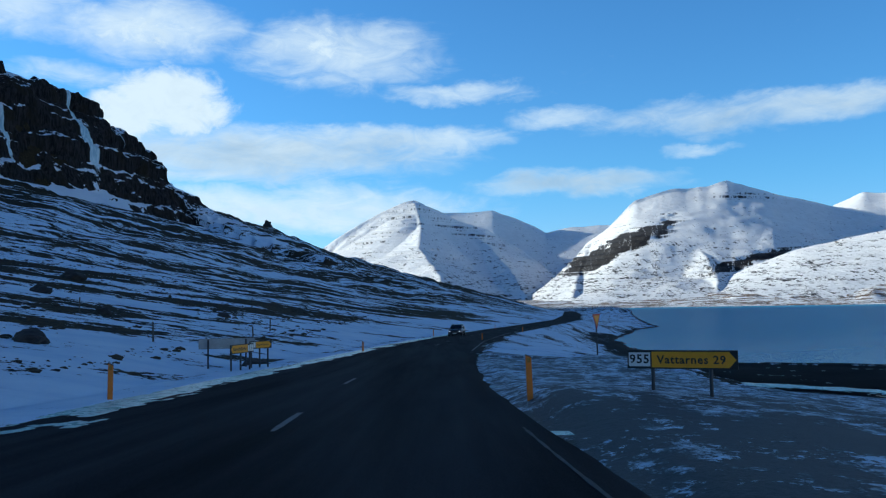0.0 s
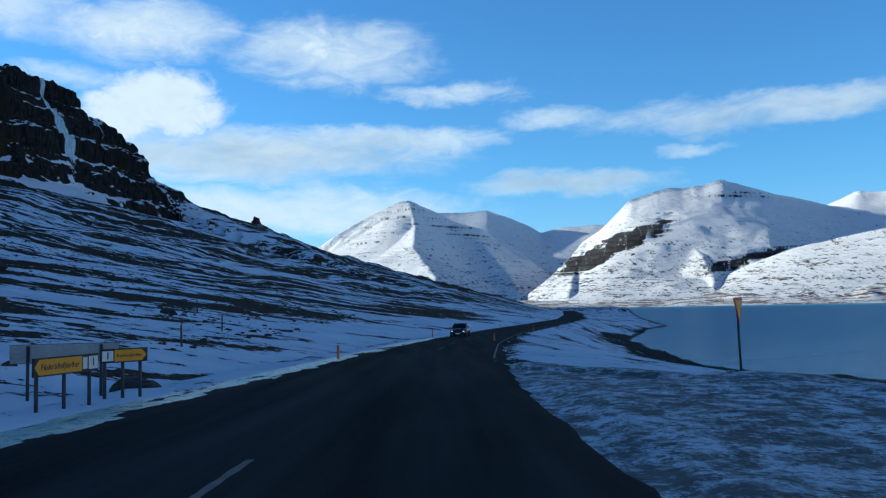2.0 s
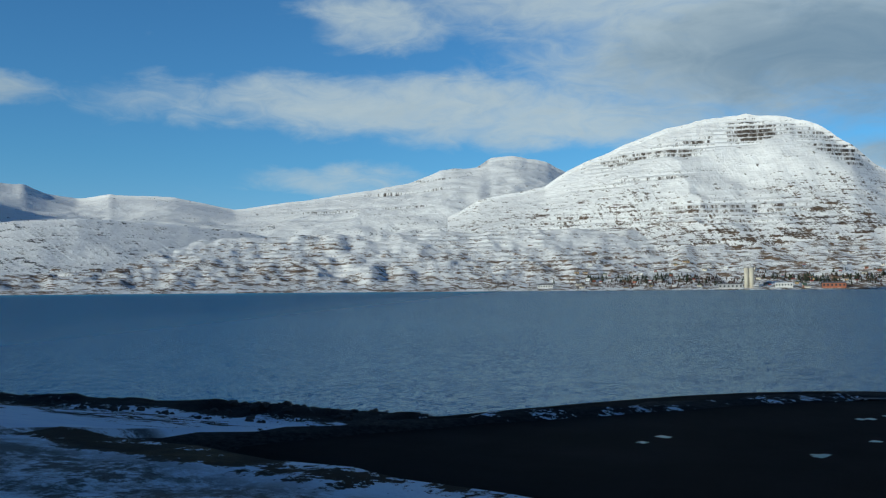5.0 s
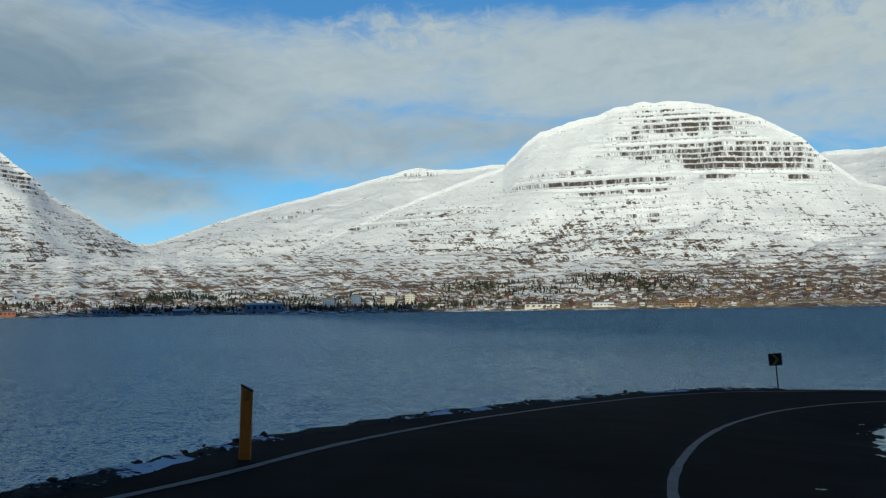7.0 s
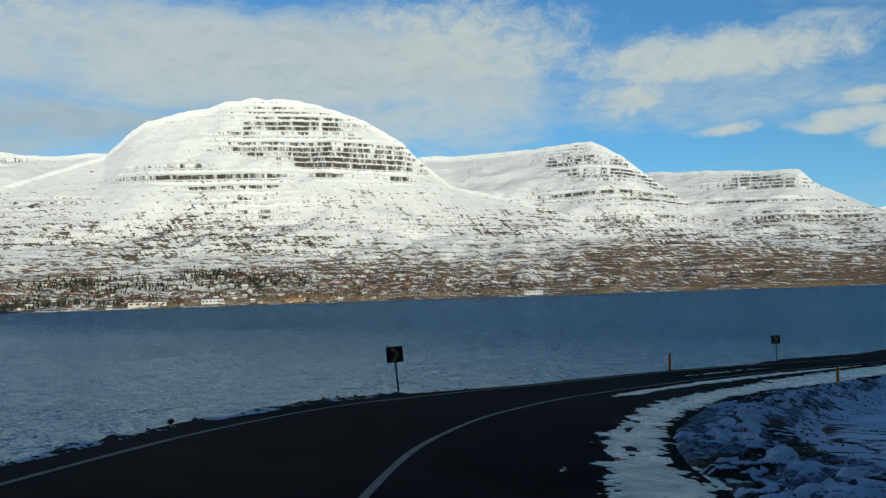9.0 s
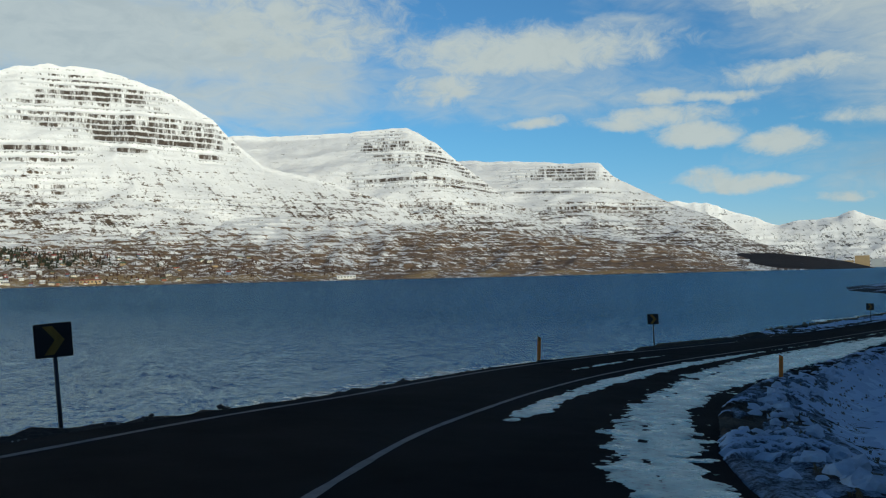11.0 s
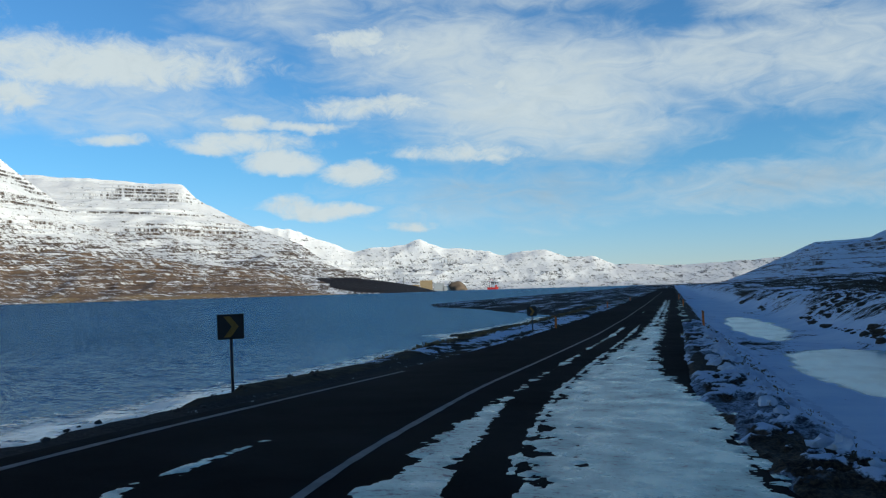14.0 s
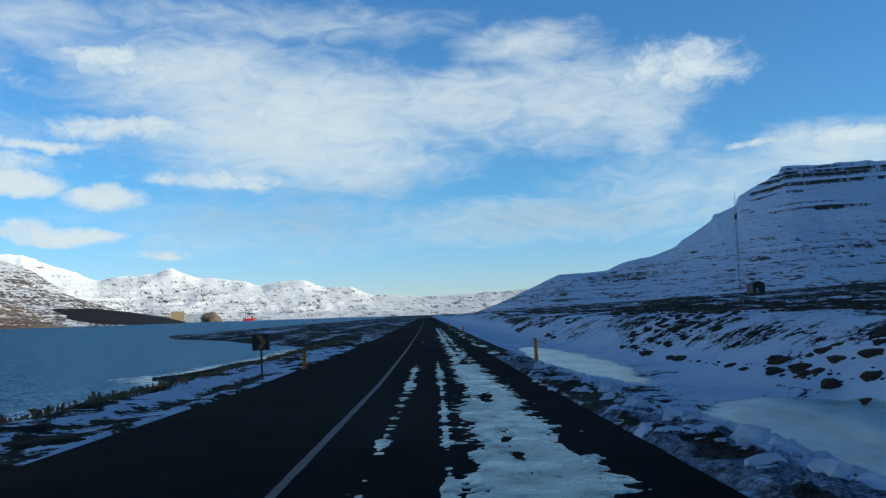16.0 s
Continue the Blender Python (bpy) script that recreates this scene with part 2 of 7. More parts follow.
def mountain_material(name, brown_top, snow_bias, low_bare=0.36, rock=(0.075, 0.060, 0.050), brown=(0.085, 0.058, 0.04), white=(0.85, 0.855, 0.865)):
    """Snow with bare basalt ledges and heath. 'cover' holds ledge belts, heath and field amounts; 'flow' holds metres along, metres down and layers up."""
    m, n, s = material(name)
    p = where(n)
    sep = n.add("ShaderNodeSeparateXYZ")
    n.link(p, sep.inputs[0])
    att = n.add("ShaderNodeVertexColor")
    att.layer_name = "cover"
    cov = n.add("ShaderNodeSeparateColor")
    n.link(att.outputs[0], cov.inputs[0])
    zone, wall, heathy, field = cov.outputs[0], cov.outputs[1], cov.outputs[2], att.outputs["Alpha"]
    flow = n.add("ShaderNodeAttribute")
    flow.attribute_name = "flow"
    along = n.add("ShaderNodeSeparateXYZ")
    n.link(flow.outputs["Vector"], along.inputs[0])
    arc, down, q = along.outputs[0], along.outputs[1], along.outputs[2]

    def grain(u, v, su, sv, detail=5, rough=0.6, distort=0.0, seed=0.0):
        comb = n.add("ShaderNodeCombineXYZ")
        n.link(n.math("MULTIPLY", u, su), comb.inputs[0])
        n.link(n.math("MULTIPLY", v, sv), comb.inputs[1])
        comb.inputs[2].default_value = seed
        return n.noise(comb.outputs[0], 1.0, detail, rough, distort)

    big = n.noise(p, 0.004, 4, 0.6)
    fine = n.noise(p, 0.16, 5, 0.7)
    # rock layers: each with its own thickness, notched and cut by snow chutes
    qq = n.math("ADD", q, n.math("MULTIPLY", n.math("SUBTRACT", grain(arc, q, 0.05, 0.6, 4, 0.65), 0.5), 0.32))
    index = n.math("FLOOR", qq)
    part_up = n.math("SUBTRACT", qq, index)
    each = n.add("ShaderNodeTexWhiteNoise")
    each.noise_dimensions = "1D"
    n.link(index, each.inputs["W"])
    start = n.math("MULTIPLY_ADD", each.outputs["Value"], 0.5, 0.40)
    start = n.math("ADD", start, n.math("MULTIPLY", n.math("SUBTRACT", grain(arc, index, 0.16, 3.1, 5, 0.7), 0.5), 0.55))
    riser = n.math("MULTIPLY", n.step(n.math("SUBTRACT", part_up, start), 0.0, 0.10), n.step(part_up, 0.90, 0.98, 1.0, 0.0))
    chute = grain(arc, q, 0.040, 0.22, 6, 0.68, 1.2, 3.0)
    notch = grain(arc, q, 0.16, 1.3, 4, 0.7, 0.6, 5.0)
    there = n.math("ADD", n.math("MULTIPLY", chute, 1.5), n.math("MULTIPLY", notch, 0.6))
    there = n.math("ADD", there, n.math("ADD", n.math("MULTIPLY", zone, 0.42), n.math("MULTIPLY", big, 0.5)))
    there = n.math("MULTIPLY", n.step(there, 1.46, 1.78), n.step(n.math("MULTIPLY_ADD", n.math("SUBTRACT", chute, 0.5), 0.8, zone), 0.1, 0.4))
    ledge = n.math("MULTIPLY", riser, there)
    cliff = n.math("MULTIPLY", n.step(wall, 0.3, 0.5), n.step(n.math("ADD", n.math("MULTIPLY", chute, 0.7), n.math("MULTIPLY", fine, 0.6)), 0.48, 0.58))
    # terraces, gullies and speckled heath lower down
    low = n.step(n.math("ADD", sep.outputs[2], n.math("MULTIPLY", n.math("SUBTRACT", big, 0.5), brown_top * 1.1)), 0.0, brown_top, 1.0, 0.0)
    low = n.math("MULTIPLY", low, heathy)
    lines = grain(arc, q, 0.0085, 1.9, 6, 0.66, 0.5, 7.0)
    dashes = grain(arc, q, 0.055, 3.4, 5, 0.66, 0.5, 9.0)
    gully = grain(n.math("MULTIPLY_ADD", down, 0.45, arc), down, 0.075, 0.011, 5, 0.66, 0.5, 11.0)
    rag = n.noise(p, 0.035, 5, 0.66)
    bare = n.math("MULTIPLY", n.math("SUBTRACT", lines, 0.5), 1.35)
    bare = n.math("MULTIPLY_ADD", n.math("SUBTRACT", dashes, 0.5), 1.2, bare)
    bare = n.math("MULTIPLY_ADD", n.math("SUBTRACT", gully, 0.5), 1.0, bare)
    bare = n.math("MULTIPLY_ADD", n.math("SUBTRACT", fine, 0.5), 1.1, bare)
    bare = n.math("MULTIPLY_ADD", n.math("SUBTRACT", rag, 0.5), 1.0, bare)
    bare = n.math("MULTIPLY_ADD", low, low_bare + 0.16, bare)
    bare = n.math("MULTIPLY_ADD", zone, 0.06, bare)
    f = n.step(bare, 0.36 + snow_bias, 0.60 + snow_bias)
    f = n.math("MAXIMUM", n.math("MAXIMUM", f, ledge), cliff)
    stone = n.mix(n.step(fine, 0.35, 0.65), tuple(c * 0.6 for c in rock) + (1,), tuple(c * 1.4 for c in rock) + (1,))
    heath = n.mix(n.step(rag, 0.35, 0.65), tuple(c * 0.6 for c in brown) + (1,), tuple(c * 1.5 for c in brown) + (1,))
    ground = n.mix(n.step(low, 0.1, 0.5), stone, heath)
    snow = n.mix(n.step(rag, 0.3, 0.7), tuple(c * 0.94 for c in white) + (1,), tuple(c * 1.05 for c in white) + (1,))
    base = n.mix(f, snow, ground)
    base = n.mix(n.math("MULTIPLY", field, n.step(fine, 0.35, 0.55)), base, (0.30, 0.205, 0.095, 1))
    n.link(base, s.inputs["Base Color"])
    s.inputs["Roughness"].default_value = 0.75
    s.inputs["Specular IOR Level"].default_value = 0.2
    h = n.math("ADD", n.math("MULTIPLY", rag, 1.2), n.math("MULTIPLY", fine, 0.5))
    h = n.math("ADD", h, n.math("ADD", n.math("MULTIPLY", gully, 0.9), n.math("MULTIPLY", lines, 1.2)))
    n.link(n.bump(h, 0.5, 5.0), s.inputs["Normal"])
    return m


def ground_material():
    """Heath, gravel and snow; the 'cover' colour holds snow, bare gravel and ice amounts."""
    m, n, s = material("heath_and_snow")
    p = where(n)
    att = n.add("ShaderNodeVertexColor")
    att.layer_name = "cover"
    sep = n.add("ShaderNodeSeparateColor")
    n.link(att.outputs[0], sep.inputs[0])
    snow, gravel, ice = sep.outputs[0], sep.outputs[1], sep.outputs[2]
    xyz = n.add("ShaderNodeSeparateXYZ")
    n.link(p, xyz.inputs[0])
    up = n.math("MAXIMUM", n.math("MULTIPLY", att.outputs["Alpha"], -1.0), 0.0)
    cross = n.mix(n.step(up, 0.0, 0.004), xyz.outputs[1], n.math("MULTIPLY", up, 1000.0))
    flow = n.add("ShaderNodeCombineXYZ")
    n.link(n.math("MULTIPLY", xyz.outputs[0], 0.055), flow.inputs[0])
    n.link(n.math("MULTIPLY", cross, 0.33), flow.inputs[1])
    streak = n.noise(flow.outputs[0], 0.55, 7, 0.68, 0.5)
    streak = n.mix(ice, streak, n.noise(n.scaled(p, (0.45, 0.8, 1.0)), 1.3, 9, 0.74, 0.2))
    patch = n.noise(p, 0.35, 6, 0.62)
    broad = n.noise(n.scaled(p, (0.4, 1, 1)), 0.035, 3, 0.5)
    tuft = n.noise(p, 2.6, 5, 0.65)
    grit = n.noise(p, 14.0, 5, 0.7)
    v = n.math("ADD", n.math("MULTIPLY", streak, 1.1), n.math("MULTIPLY", patch, 0.6))
    v = n.math("ADD", v, n.math("MULTIPLY", tuft, 0.60))
    v = n.math("ADD", v, n.math("MULTIPLY", broad, 0.3))
    v = n.math("ADD", v, n.math("MULTIPLY", grit, 0.35))
    v = n.math("SUBTRACT", v, 1.47)
    rows = n.noise(flow.outputs[0], 0.62, 4, 0.58, 0.4)
    wide = n.noise(n.scaled(flow.outputs[0], (1.0, 0.5, 1.0)), 0.22, 3, 0.55)
    slope = n.math("ADD", n.math("MULTIPLY", rows, 1.2), n.math("MULTIPLY", wide, 1.0))
    slope = n.math("ADD", slope, n.math("ADD", n.math("MULTIPLY", patch, 0.8), n.math("MULTIPLY", tuft, 0.4)))
    slope = n.math("SUBTRACT", slope, 1.72)
    v = n.mix(n.step(up, 0.008, 0.010), v, slope)
    f = n.step(n.math("ADD", snow, n.math("MULTIPLY", v, 1.9)), 0.49, 0.56)
    grass = n.mix(n.step(tuft, 0.35, 0.65), (0.012, 0.010, 0.007, 1), (0.066, 0.050, 0.025, 1))
    grass = n.mix(n.step(patch, 0.42, 0.62), grass, (0.030, 0.022, 0.013, 1))
    stones = n.mix(n.step(grit, 0.35, 0.7), (0.007, 0.007, 0.0075, 1), (0.035, 0.034, 0.033, 1))
    base = n.mix(n.step(gravel, 0.35, 0.65), grass, stones)
    # blue of the open shade is put into this snow colour
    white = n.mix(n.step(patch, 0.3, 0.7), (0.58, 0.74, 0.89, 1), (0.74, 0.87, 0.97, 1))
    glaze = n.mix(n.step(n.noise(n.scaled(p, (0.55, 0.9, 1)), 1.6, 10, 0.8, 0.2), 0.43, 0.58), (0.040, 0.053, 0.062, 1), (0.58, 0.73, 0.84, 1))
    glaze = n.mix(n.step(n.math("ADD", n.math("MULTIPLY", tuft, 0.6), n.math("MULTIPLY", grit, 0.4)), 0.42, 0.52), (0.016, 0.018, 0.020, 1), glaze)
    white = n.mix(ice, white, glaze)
    pond = n.math("MAXIMUM", att.outputs["Alpha"], 0.0)
    frozen = n.mix(n.step(n.noise(n.scaled(p, (0.5, 1.2, 1)), 0.5, 5, 0.6), 0.35, 0.65), (0.24, 0.34, 0.31, 1), (0.46, 0.62, 0.56, 1))
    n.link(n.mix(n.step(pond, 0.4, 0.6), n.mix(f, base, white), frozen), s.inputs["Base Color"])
    n.link(n.step(n.math("MAXIMUM", n.math("MULTIPLY", ice, 0.55), n.math("MULTIPLY", pond, 1.3)), 0.0, 1.3, 0.85, 0.25), s.inputs["Roughness"])
    n.link(n.step(n.math("MAXIMUM", ice, pond), 0.0, 0.6, 0.08, 0.45), s.inputs["Specular IOR Level"])
    h = n.math("ADD", n.math("MULTIPLY", tuft, 0.6), n.math("MULTIPLY", grit, 0.25))
    h = n.math("ADD", h, n.math("MULTIPLY", f, 0.35))
    h = n.math("MULTIPLY", h, n.step(pond, 0.3, 0.7, 1.0, 0.05))
    n.link(n.bump(h, 0.6, 0.12), s.inputs["Normal"])
    return m


def water_material():
    """Deep blue water under a rippled, partly glossy surface."""
    m, n, s = material("fjord_water")
    p = where(n)

    def chop(scale, stretch, amount):
        tex = n.add("ShaderNodeTexNoise")
        n.link(n.scaled(p, stretch), tex.inputs["Vector"])
        tex.inputs["Scale"].default_value, tex.inputs["Detail"].default_value, tex.inputs["Roughness"].default_value = scale, 7.0, 0.78
        return n.scaled(n.vmath("SUBTRACT", tex.outputs["Color"], (0.5, 0.5, 0.5)), (amount * 0.6, amount, 0.0))

    xyz = n.add("ShaderNodeSeparateXYZ")
    n.link(p, xyz.inputs[0])
    wind = n.step(n.math("ADD", xyz.outputs[0], n.math("MULTIPLY", xyz.outputs[1], 0.6)), -220.0, 10.0, 0.5, 1.0)
    calm = n.step(n.noise(n.scaled(p, (0.4, 1.0, 1.0)), 0.012, 4, 0.55), 0.35, 0.65, 0.8, 1.25)
    slope = n.vmath("ADD", chop(3.2, (1.0, 0.7, 1), 3.4), chop(9.0, (1.0, 0.7, 1), 3.2))
    slope = n.vmath("ADD", slope, chop(0.9, (1.0, 0.6, 1), 1.5))
    slope = n.vmath("MULTIPLY", n.vmath("MULTIPLY", slope, calm), wind)
    gust = n.step(n.math("ADD", xyz.outputs[0], n.math("MULTIPLY", n.noise(p, 0.01, 3, 0.5), 60.0)), 25.0, 110.0)
    slope = n.vmath("MULTIPLY", slope, n.math("MULTIPLY_ADD", gust, 1.1, 1.0))
    normal = n.vmath("NORMALIZE", n.vmath("ADD", slope, (0.0, 0.0, 1.0)))
    # blue of the reflected sky is put into body and gloss colours, by region
    deep = n.add("ShaderNodeBsdfDiffuse")
    n.link(n.mix(n.step(wind, 0.5, 1.0), (0.02, 0.24, 0.40, 1), (0.008, 0.058, 0.165, 1)), deep.inputs["Color"])
    n.link(normal, deep.inputs["Normal"])
    gloss = n.add("ShaderNodeBsdfGlossy")
    n.link(n.mix(gust, (0.68, 0.89, 0.97, 1), (0.46, 0.80, 1.0, 1)), gloss.inputs["Color"])
    gloss.inputs["Roughness"].default_value = 0.2
    n.link(normal, gloss.inputs["Normal"])
    blend = n.add("ShaderNodeMixShader")
    n.link(n.math("MULTIPLY", n.step(wind, 0.45, 1.0, 0.5, 1.0), n.math("MULTIPLY_ADD", gust, -0.14, 0.46)), blend.inputs[0])
    n.link(deep.outputs[0], blend.inputs[1])
    n.link(gloss.outputs[0], blend.inputs[2])
    n.link(blend.outputs[0], m.node_tree.nodes["Material Output"].inputs["Surface"])
    m.node_tree.nodes.remove(s)
    return m


def asphalt_material(name, dark, lite, along):
    """Worn asphalt with wheel tracks running along the given stretch of noise space."""
    m, n, s = material(name)
    p = where(n)
    grit = n.noise(p, 60.0, 4, 0.7)
    wear = n.noise(n.scaled(p, along), 0.9, 5, 0.6)
    damp = n.noise(p, 0.12, 4, 0.6)
    mixed = n.math("ADD", n.math("MULTIPLY", grit, 0.4), n.math("ADD", n.math("MULTIPLY", wear, 0.4), n.math("MULTIPLY", damp, 0.2)))
    n.link(n.mix(n.step(mixed, 0.36, 0.62), (dark, dark, dark * 1.06, 1), (lite, lite, lite * 1.06, 1)), s.inputs["Base Color"])
    n.link(n.step(damp, 0.35, 0.65, 0.78, 0.95), s.inputs["Roughness"])
    s.inputs["Specular IOR Level"].default_value = 0.02
    n.link(n.bump(grit, 0.5, 0.01), s.inputs["Normal"])
    return m


def snow_material():
    m, n, s = material("packed_snow")
    p = where(n)
    a = n.noise(p, 3.0, 6, 0.65)
    b = n.noise(p, 22.0, 5, 0.6)
    n.link(n.mix(n.step(a, 0.3, 0.7), (0.42, 0.52, 0.62, 1), (0.62, 0.74, 0.84, 1)), s.inputs["Base Color"])
    s.inputs["Roughness"].default_value = 0.7
    n.link(n.bump(n.math("ADD", a, n.math("MULTIPLY", b, 0.4)), 0.5, 0.04), s.inputs["Normal"])
    return m


def road_ice_material():
    """Polished, driven-over snow: pale and a little glossy, with dirt worked in."""
    m, n, s = material("polished_road_ice")
    p = where(n)
    a = n.noise(p, 1.6, 8, 0.72)
    b = n.noise(p, 11.0, 5, 0.68)
    # greenish reflection of the low sky is put into the pale base colour
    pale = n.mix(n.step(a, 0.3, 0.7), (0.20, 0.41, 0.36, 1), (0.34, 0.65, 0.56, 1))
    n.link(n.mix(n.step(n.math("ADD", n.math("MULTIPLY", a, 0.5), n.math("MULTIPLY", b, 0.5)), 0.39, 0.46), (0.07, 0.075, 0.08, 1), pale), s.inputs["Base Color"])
    n.link(n.step(a, 0.3, 0.7, 0.42, 0.2), s.inputs["Roughness"])
    n.link(n.bump(n.math("ADD", a, n.math("MULTIPLY", b, 0.5)), 0.35, 0.03), s.inputs["Normal"])
    return m


def verge_material():
    """Ploughed snow mixed with soil; 'cover' holds clean clods and bare soil."""
    m, n, s = material("dirty_ploughed_snow")
    p = where(n)
    att = n.add("ShaderNodeVertexColor")
    att.layer_name = "cover"
    cov = n.add("ShaderNodeSeparateColor")
    n.link(att.outputs[0], cov.inputs[0])
    a, b = n.noise(p, 5.0, 7, 0.68), n.noise(p, 24.0, 5, 0.65)
    grit = n.math("ADD", n.math("MULTIPLY", a, 0.6), n.math("MULTIPLY", b, 0.4))
    slurry = n.mix(n.step(grit, 0.40, 0.62), (0.04, 0.046, 0.053, 1), (0.33, 0.44, 0.55, 1))
    soil = n.mix(n.step(b, 0.4, 0.65), (0.012, 0.010, 0.008, 1), (0.075, 0.052, 0.028, 1))
    clean = n.mix(a, (0.46, 0.60, 0.74, 1), (0.64, 0.78, 0.90, 1))
    base = n.mix(n.step(n.math("ADD", cov.outputs[1], n.math("MULTIPLY", n.math("SUBTRACT", grit, 0.5), 1.8)), 0.42, 0.58), slurry, soil)
    base = n.mix(n.step(n.math("ADD", cov.outputs[0], n.math("MULTIPLY", n.math("SUBTRACT", grit, 0.5), 1.0)), 0.45, 0.62), base, clean)
    n.link(base, s.inputs["Base Color"])
    s.inputs["Roughness"].default_value = 0.8
    s.inputs["Specular IOR Level"].default_value = 0.15
    n.link(n.bump(grit, 0.7, 0.05), s.inputs["Normal"])
    return m


VERGE = verge_material()
ROAD_ICE = road_ice_material()
GROUND, WATER, SNOW = ground_material(), water_material(), snow_material()
DRY_ASPHALT = asphalt_material("worn_grey_asphalt", 0.008, 0.052, (0.05, 1.0, 1.0))
ASPHALT = asphalt_material("wet_black_asphalt", 0.004, 0.015, (1.0, 1.0, 1.0))
ROCKY = mountain_material("snowy_basalt", 470.0, -0.03, 0.34)
WEST = mountain_material("western_snow_slopes", 420.0, -0.05, 0.12, rock=(0.042, 0.043, 0.048), brown=(0.026, 0.025, 0.026))
# cloud shadow over the headland is put into its near-black heath colour
HEADLAND = mountain_material("shadow_dark_headland", 500.0, -0.05, 0.8, brown=(0.014, 0.010, 0.009))
FAR_SNOW = mountain_material("far_snow", 420.0, -0.06, 0.10, brown=(0.06, 0.06, 0.062))
# the snow's blue tint is skylit shade put into the base colour
SHADED = mountain_material("blue_shaded_snow_mountain", 150.0, -0.06, 0.10, white=(0.72, 0.85, 0.95))
SHORE = mountain_material("brown_shore_slopes", 300.0, -0.03, 0.39, brown=(0.135, 0.088, 0.055))
WORN_LINE = plain("worn_road_paint", (0.045, 0.045, 0.048), 0.8, 0, 30.0, 0.5, 0.2)
LINE = plain("road_paint", (0.12, 0.12, 0.125), 0.7, 0, 30.0, 0.35, 0.2)

# ---- numeric helpers ----
SEA = -6.7


def hash2(ix, iy, seed):
    h = (ix.astype(np.int64) * 374761393 + iy.astype(np.int64) * 668265263 + seed * 974711) & 0xFFFFFFFF
    h = ((h ^ (h >> 13)) * 1274126177) & 0xFFFFFFFF
    return ((h ^ (h >> 16)) & 0xFFFF) / 65535.0


def vnoise(x, y, seed=0):
    ix, iy = np.floor(x), np.floor(y)
    fx, fy = x - ix, y - iy
    fx, fy = fx * fx * (3 - 2 * fx), fy * fy * (3 - 2 * fy)
    a, b = hash2(ix, iy, seed), hash2(ix + 1, iy, seed)
    c, d = hash2(ix, iy + 1, seed), hash2(ix + 1, iy + 1, seed)
    return (a + (b - a) * fx) * (1 - fy) + (c + (d - c) * fx) * fy


def fbm(x, y, octaves=4, seed=0, gain=0.5):
    """Fractal noise, about -1 to 1."""
    total, amp, norm = 0.0, 1.0, 0.0
    for o in range(octaves):
        total = total + amp * (vnoise(x, y, seed + 17 * o) * 2 - 1)
        norm += amp
        amp *= gain
        x, y = (x * 0.8 - y * 0.6) * 2.03 + 5.1, (x * 0.6 + y * 0.8) * 2.03 + 1.7
    return total / norm


def smooth(x, lo, hi):
    t = np.clip((x - lo) / (hi - lo), 0, 1)
    return t * t * (3 - 2 * t)


def grid_mesh(name, verts, rows, cols, mat, keep=None, cover=None, ring=False, flow=None):
    """A mesh from a rows x cols array of points; keep masks faces."""
    idx = np.arange(rows * cols).reshape(rows, cols)
    if ring:
        idx = np.concatenate([idx, idx[:, :1]], 1)
    quads = np.stack([idx[:-1, :-1], idx[:-1, 1:], idx[1:, 1:], idx[1:, :-1]], -1).reshape(-1, 4)
    if keep is not None:
        quads = quads[keep(quads)]
    used = np.unique(quads)
    remap = np.full(rows * cols, -1)
    remap[used] = np.arange(len(used))
    return raw_mesh(name, verts.reshape(-1, 3)[used], remap[quads], mat, None if cover is None else cover.reshape(-1, 4)[used], None if flow is None else flow.reshape(-1, 3)[used])


def raw_mesh(name, verts, quads, mat, cover=None, flow=None):
    me = bpy.data.meshes.new(name)
    me.vertices.add(len(verts))
    me.vertices.foreach_set("co", np.asarray(verts, np.float32).ravel())
    me.loops.add(quads.size)
    me.loops.foreach_set("vertex_index", quads.astype(np.int32).ravel())
    me.polygons.add(len(quads))
    me.polygons.foreach_set("loop_start", np.arange(0, quads.size, quads.shape[1], dtype=np.int32))
    me.polygons.foreach_set("use_smooth", np.ones(len(quads), bool))
    me.update(calc_edges=True)
    if cover is not None:
        layer = me.color_attributes.new("cover", "FLOAT_COLOR", "POINT")
        layer.data.foreach_set("color", np.asarray(cover, np.float32).ravel())
    if flow is not None:
        layer = me.attributes.new("flow", "FLOAT_VECTOR", "POINT")
        layer.data.foreach_set("vector", np.asarray(flow, np.float32).ravel())
    me.materials.append(mat)
    me.validate()
    return me


def poly_near(px, py, line):
    """Nearest place on a polyline: signed offset (right of travel positive), length along it, third value there."""
    line = np.asarray(line, float)
    best = np.full(px.shape, 1e18)
    off, along, val = np.zeros(px.shape), np.zeros(px.shape), np.zeros(px.shape)
    s0 = 0.0
    for (ax, ay, az), (bx, by, bz) in zip(line[:-1], line[1:]):
        dx, dy = bx - ax, by - ay
        ln = math.hypot(dx, dy)
        t = np.clip(((px - ax) * dx + (py - ay) * dy) / ln ** 2, 0, 1)
        qx, qy = px - ax - t * dx, py - ay - t * dy
        d2 = qx * qx + qy * qy
        hit = d2 < best
        best = np.where(hit, d2, best)
        off = np.where(hit, np.sign(qx * dy - qy * dx) * np.sqrt(d2), off)
        along = np.where(hit, s0 + t * ln, along)
        val = np.where(hit, az + t * (bz - az), val)
        s0 += ln
    return off, along, val


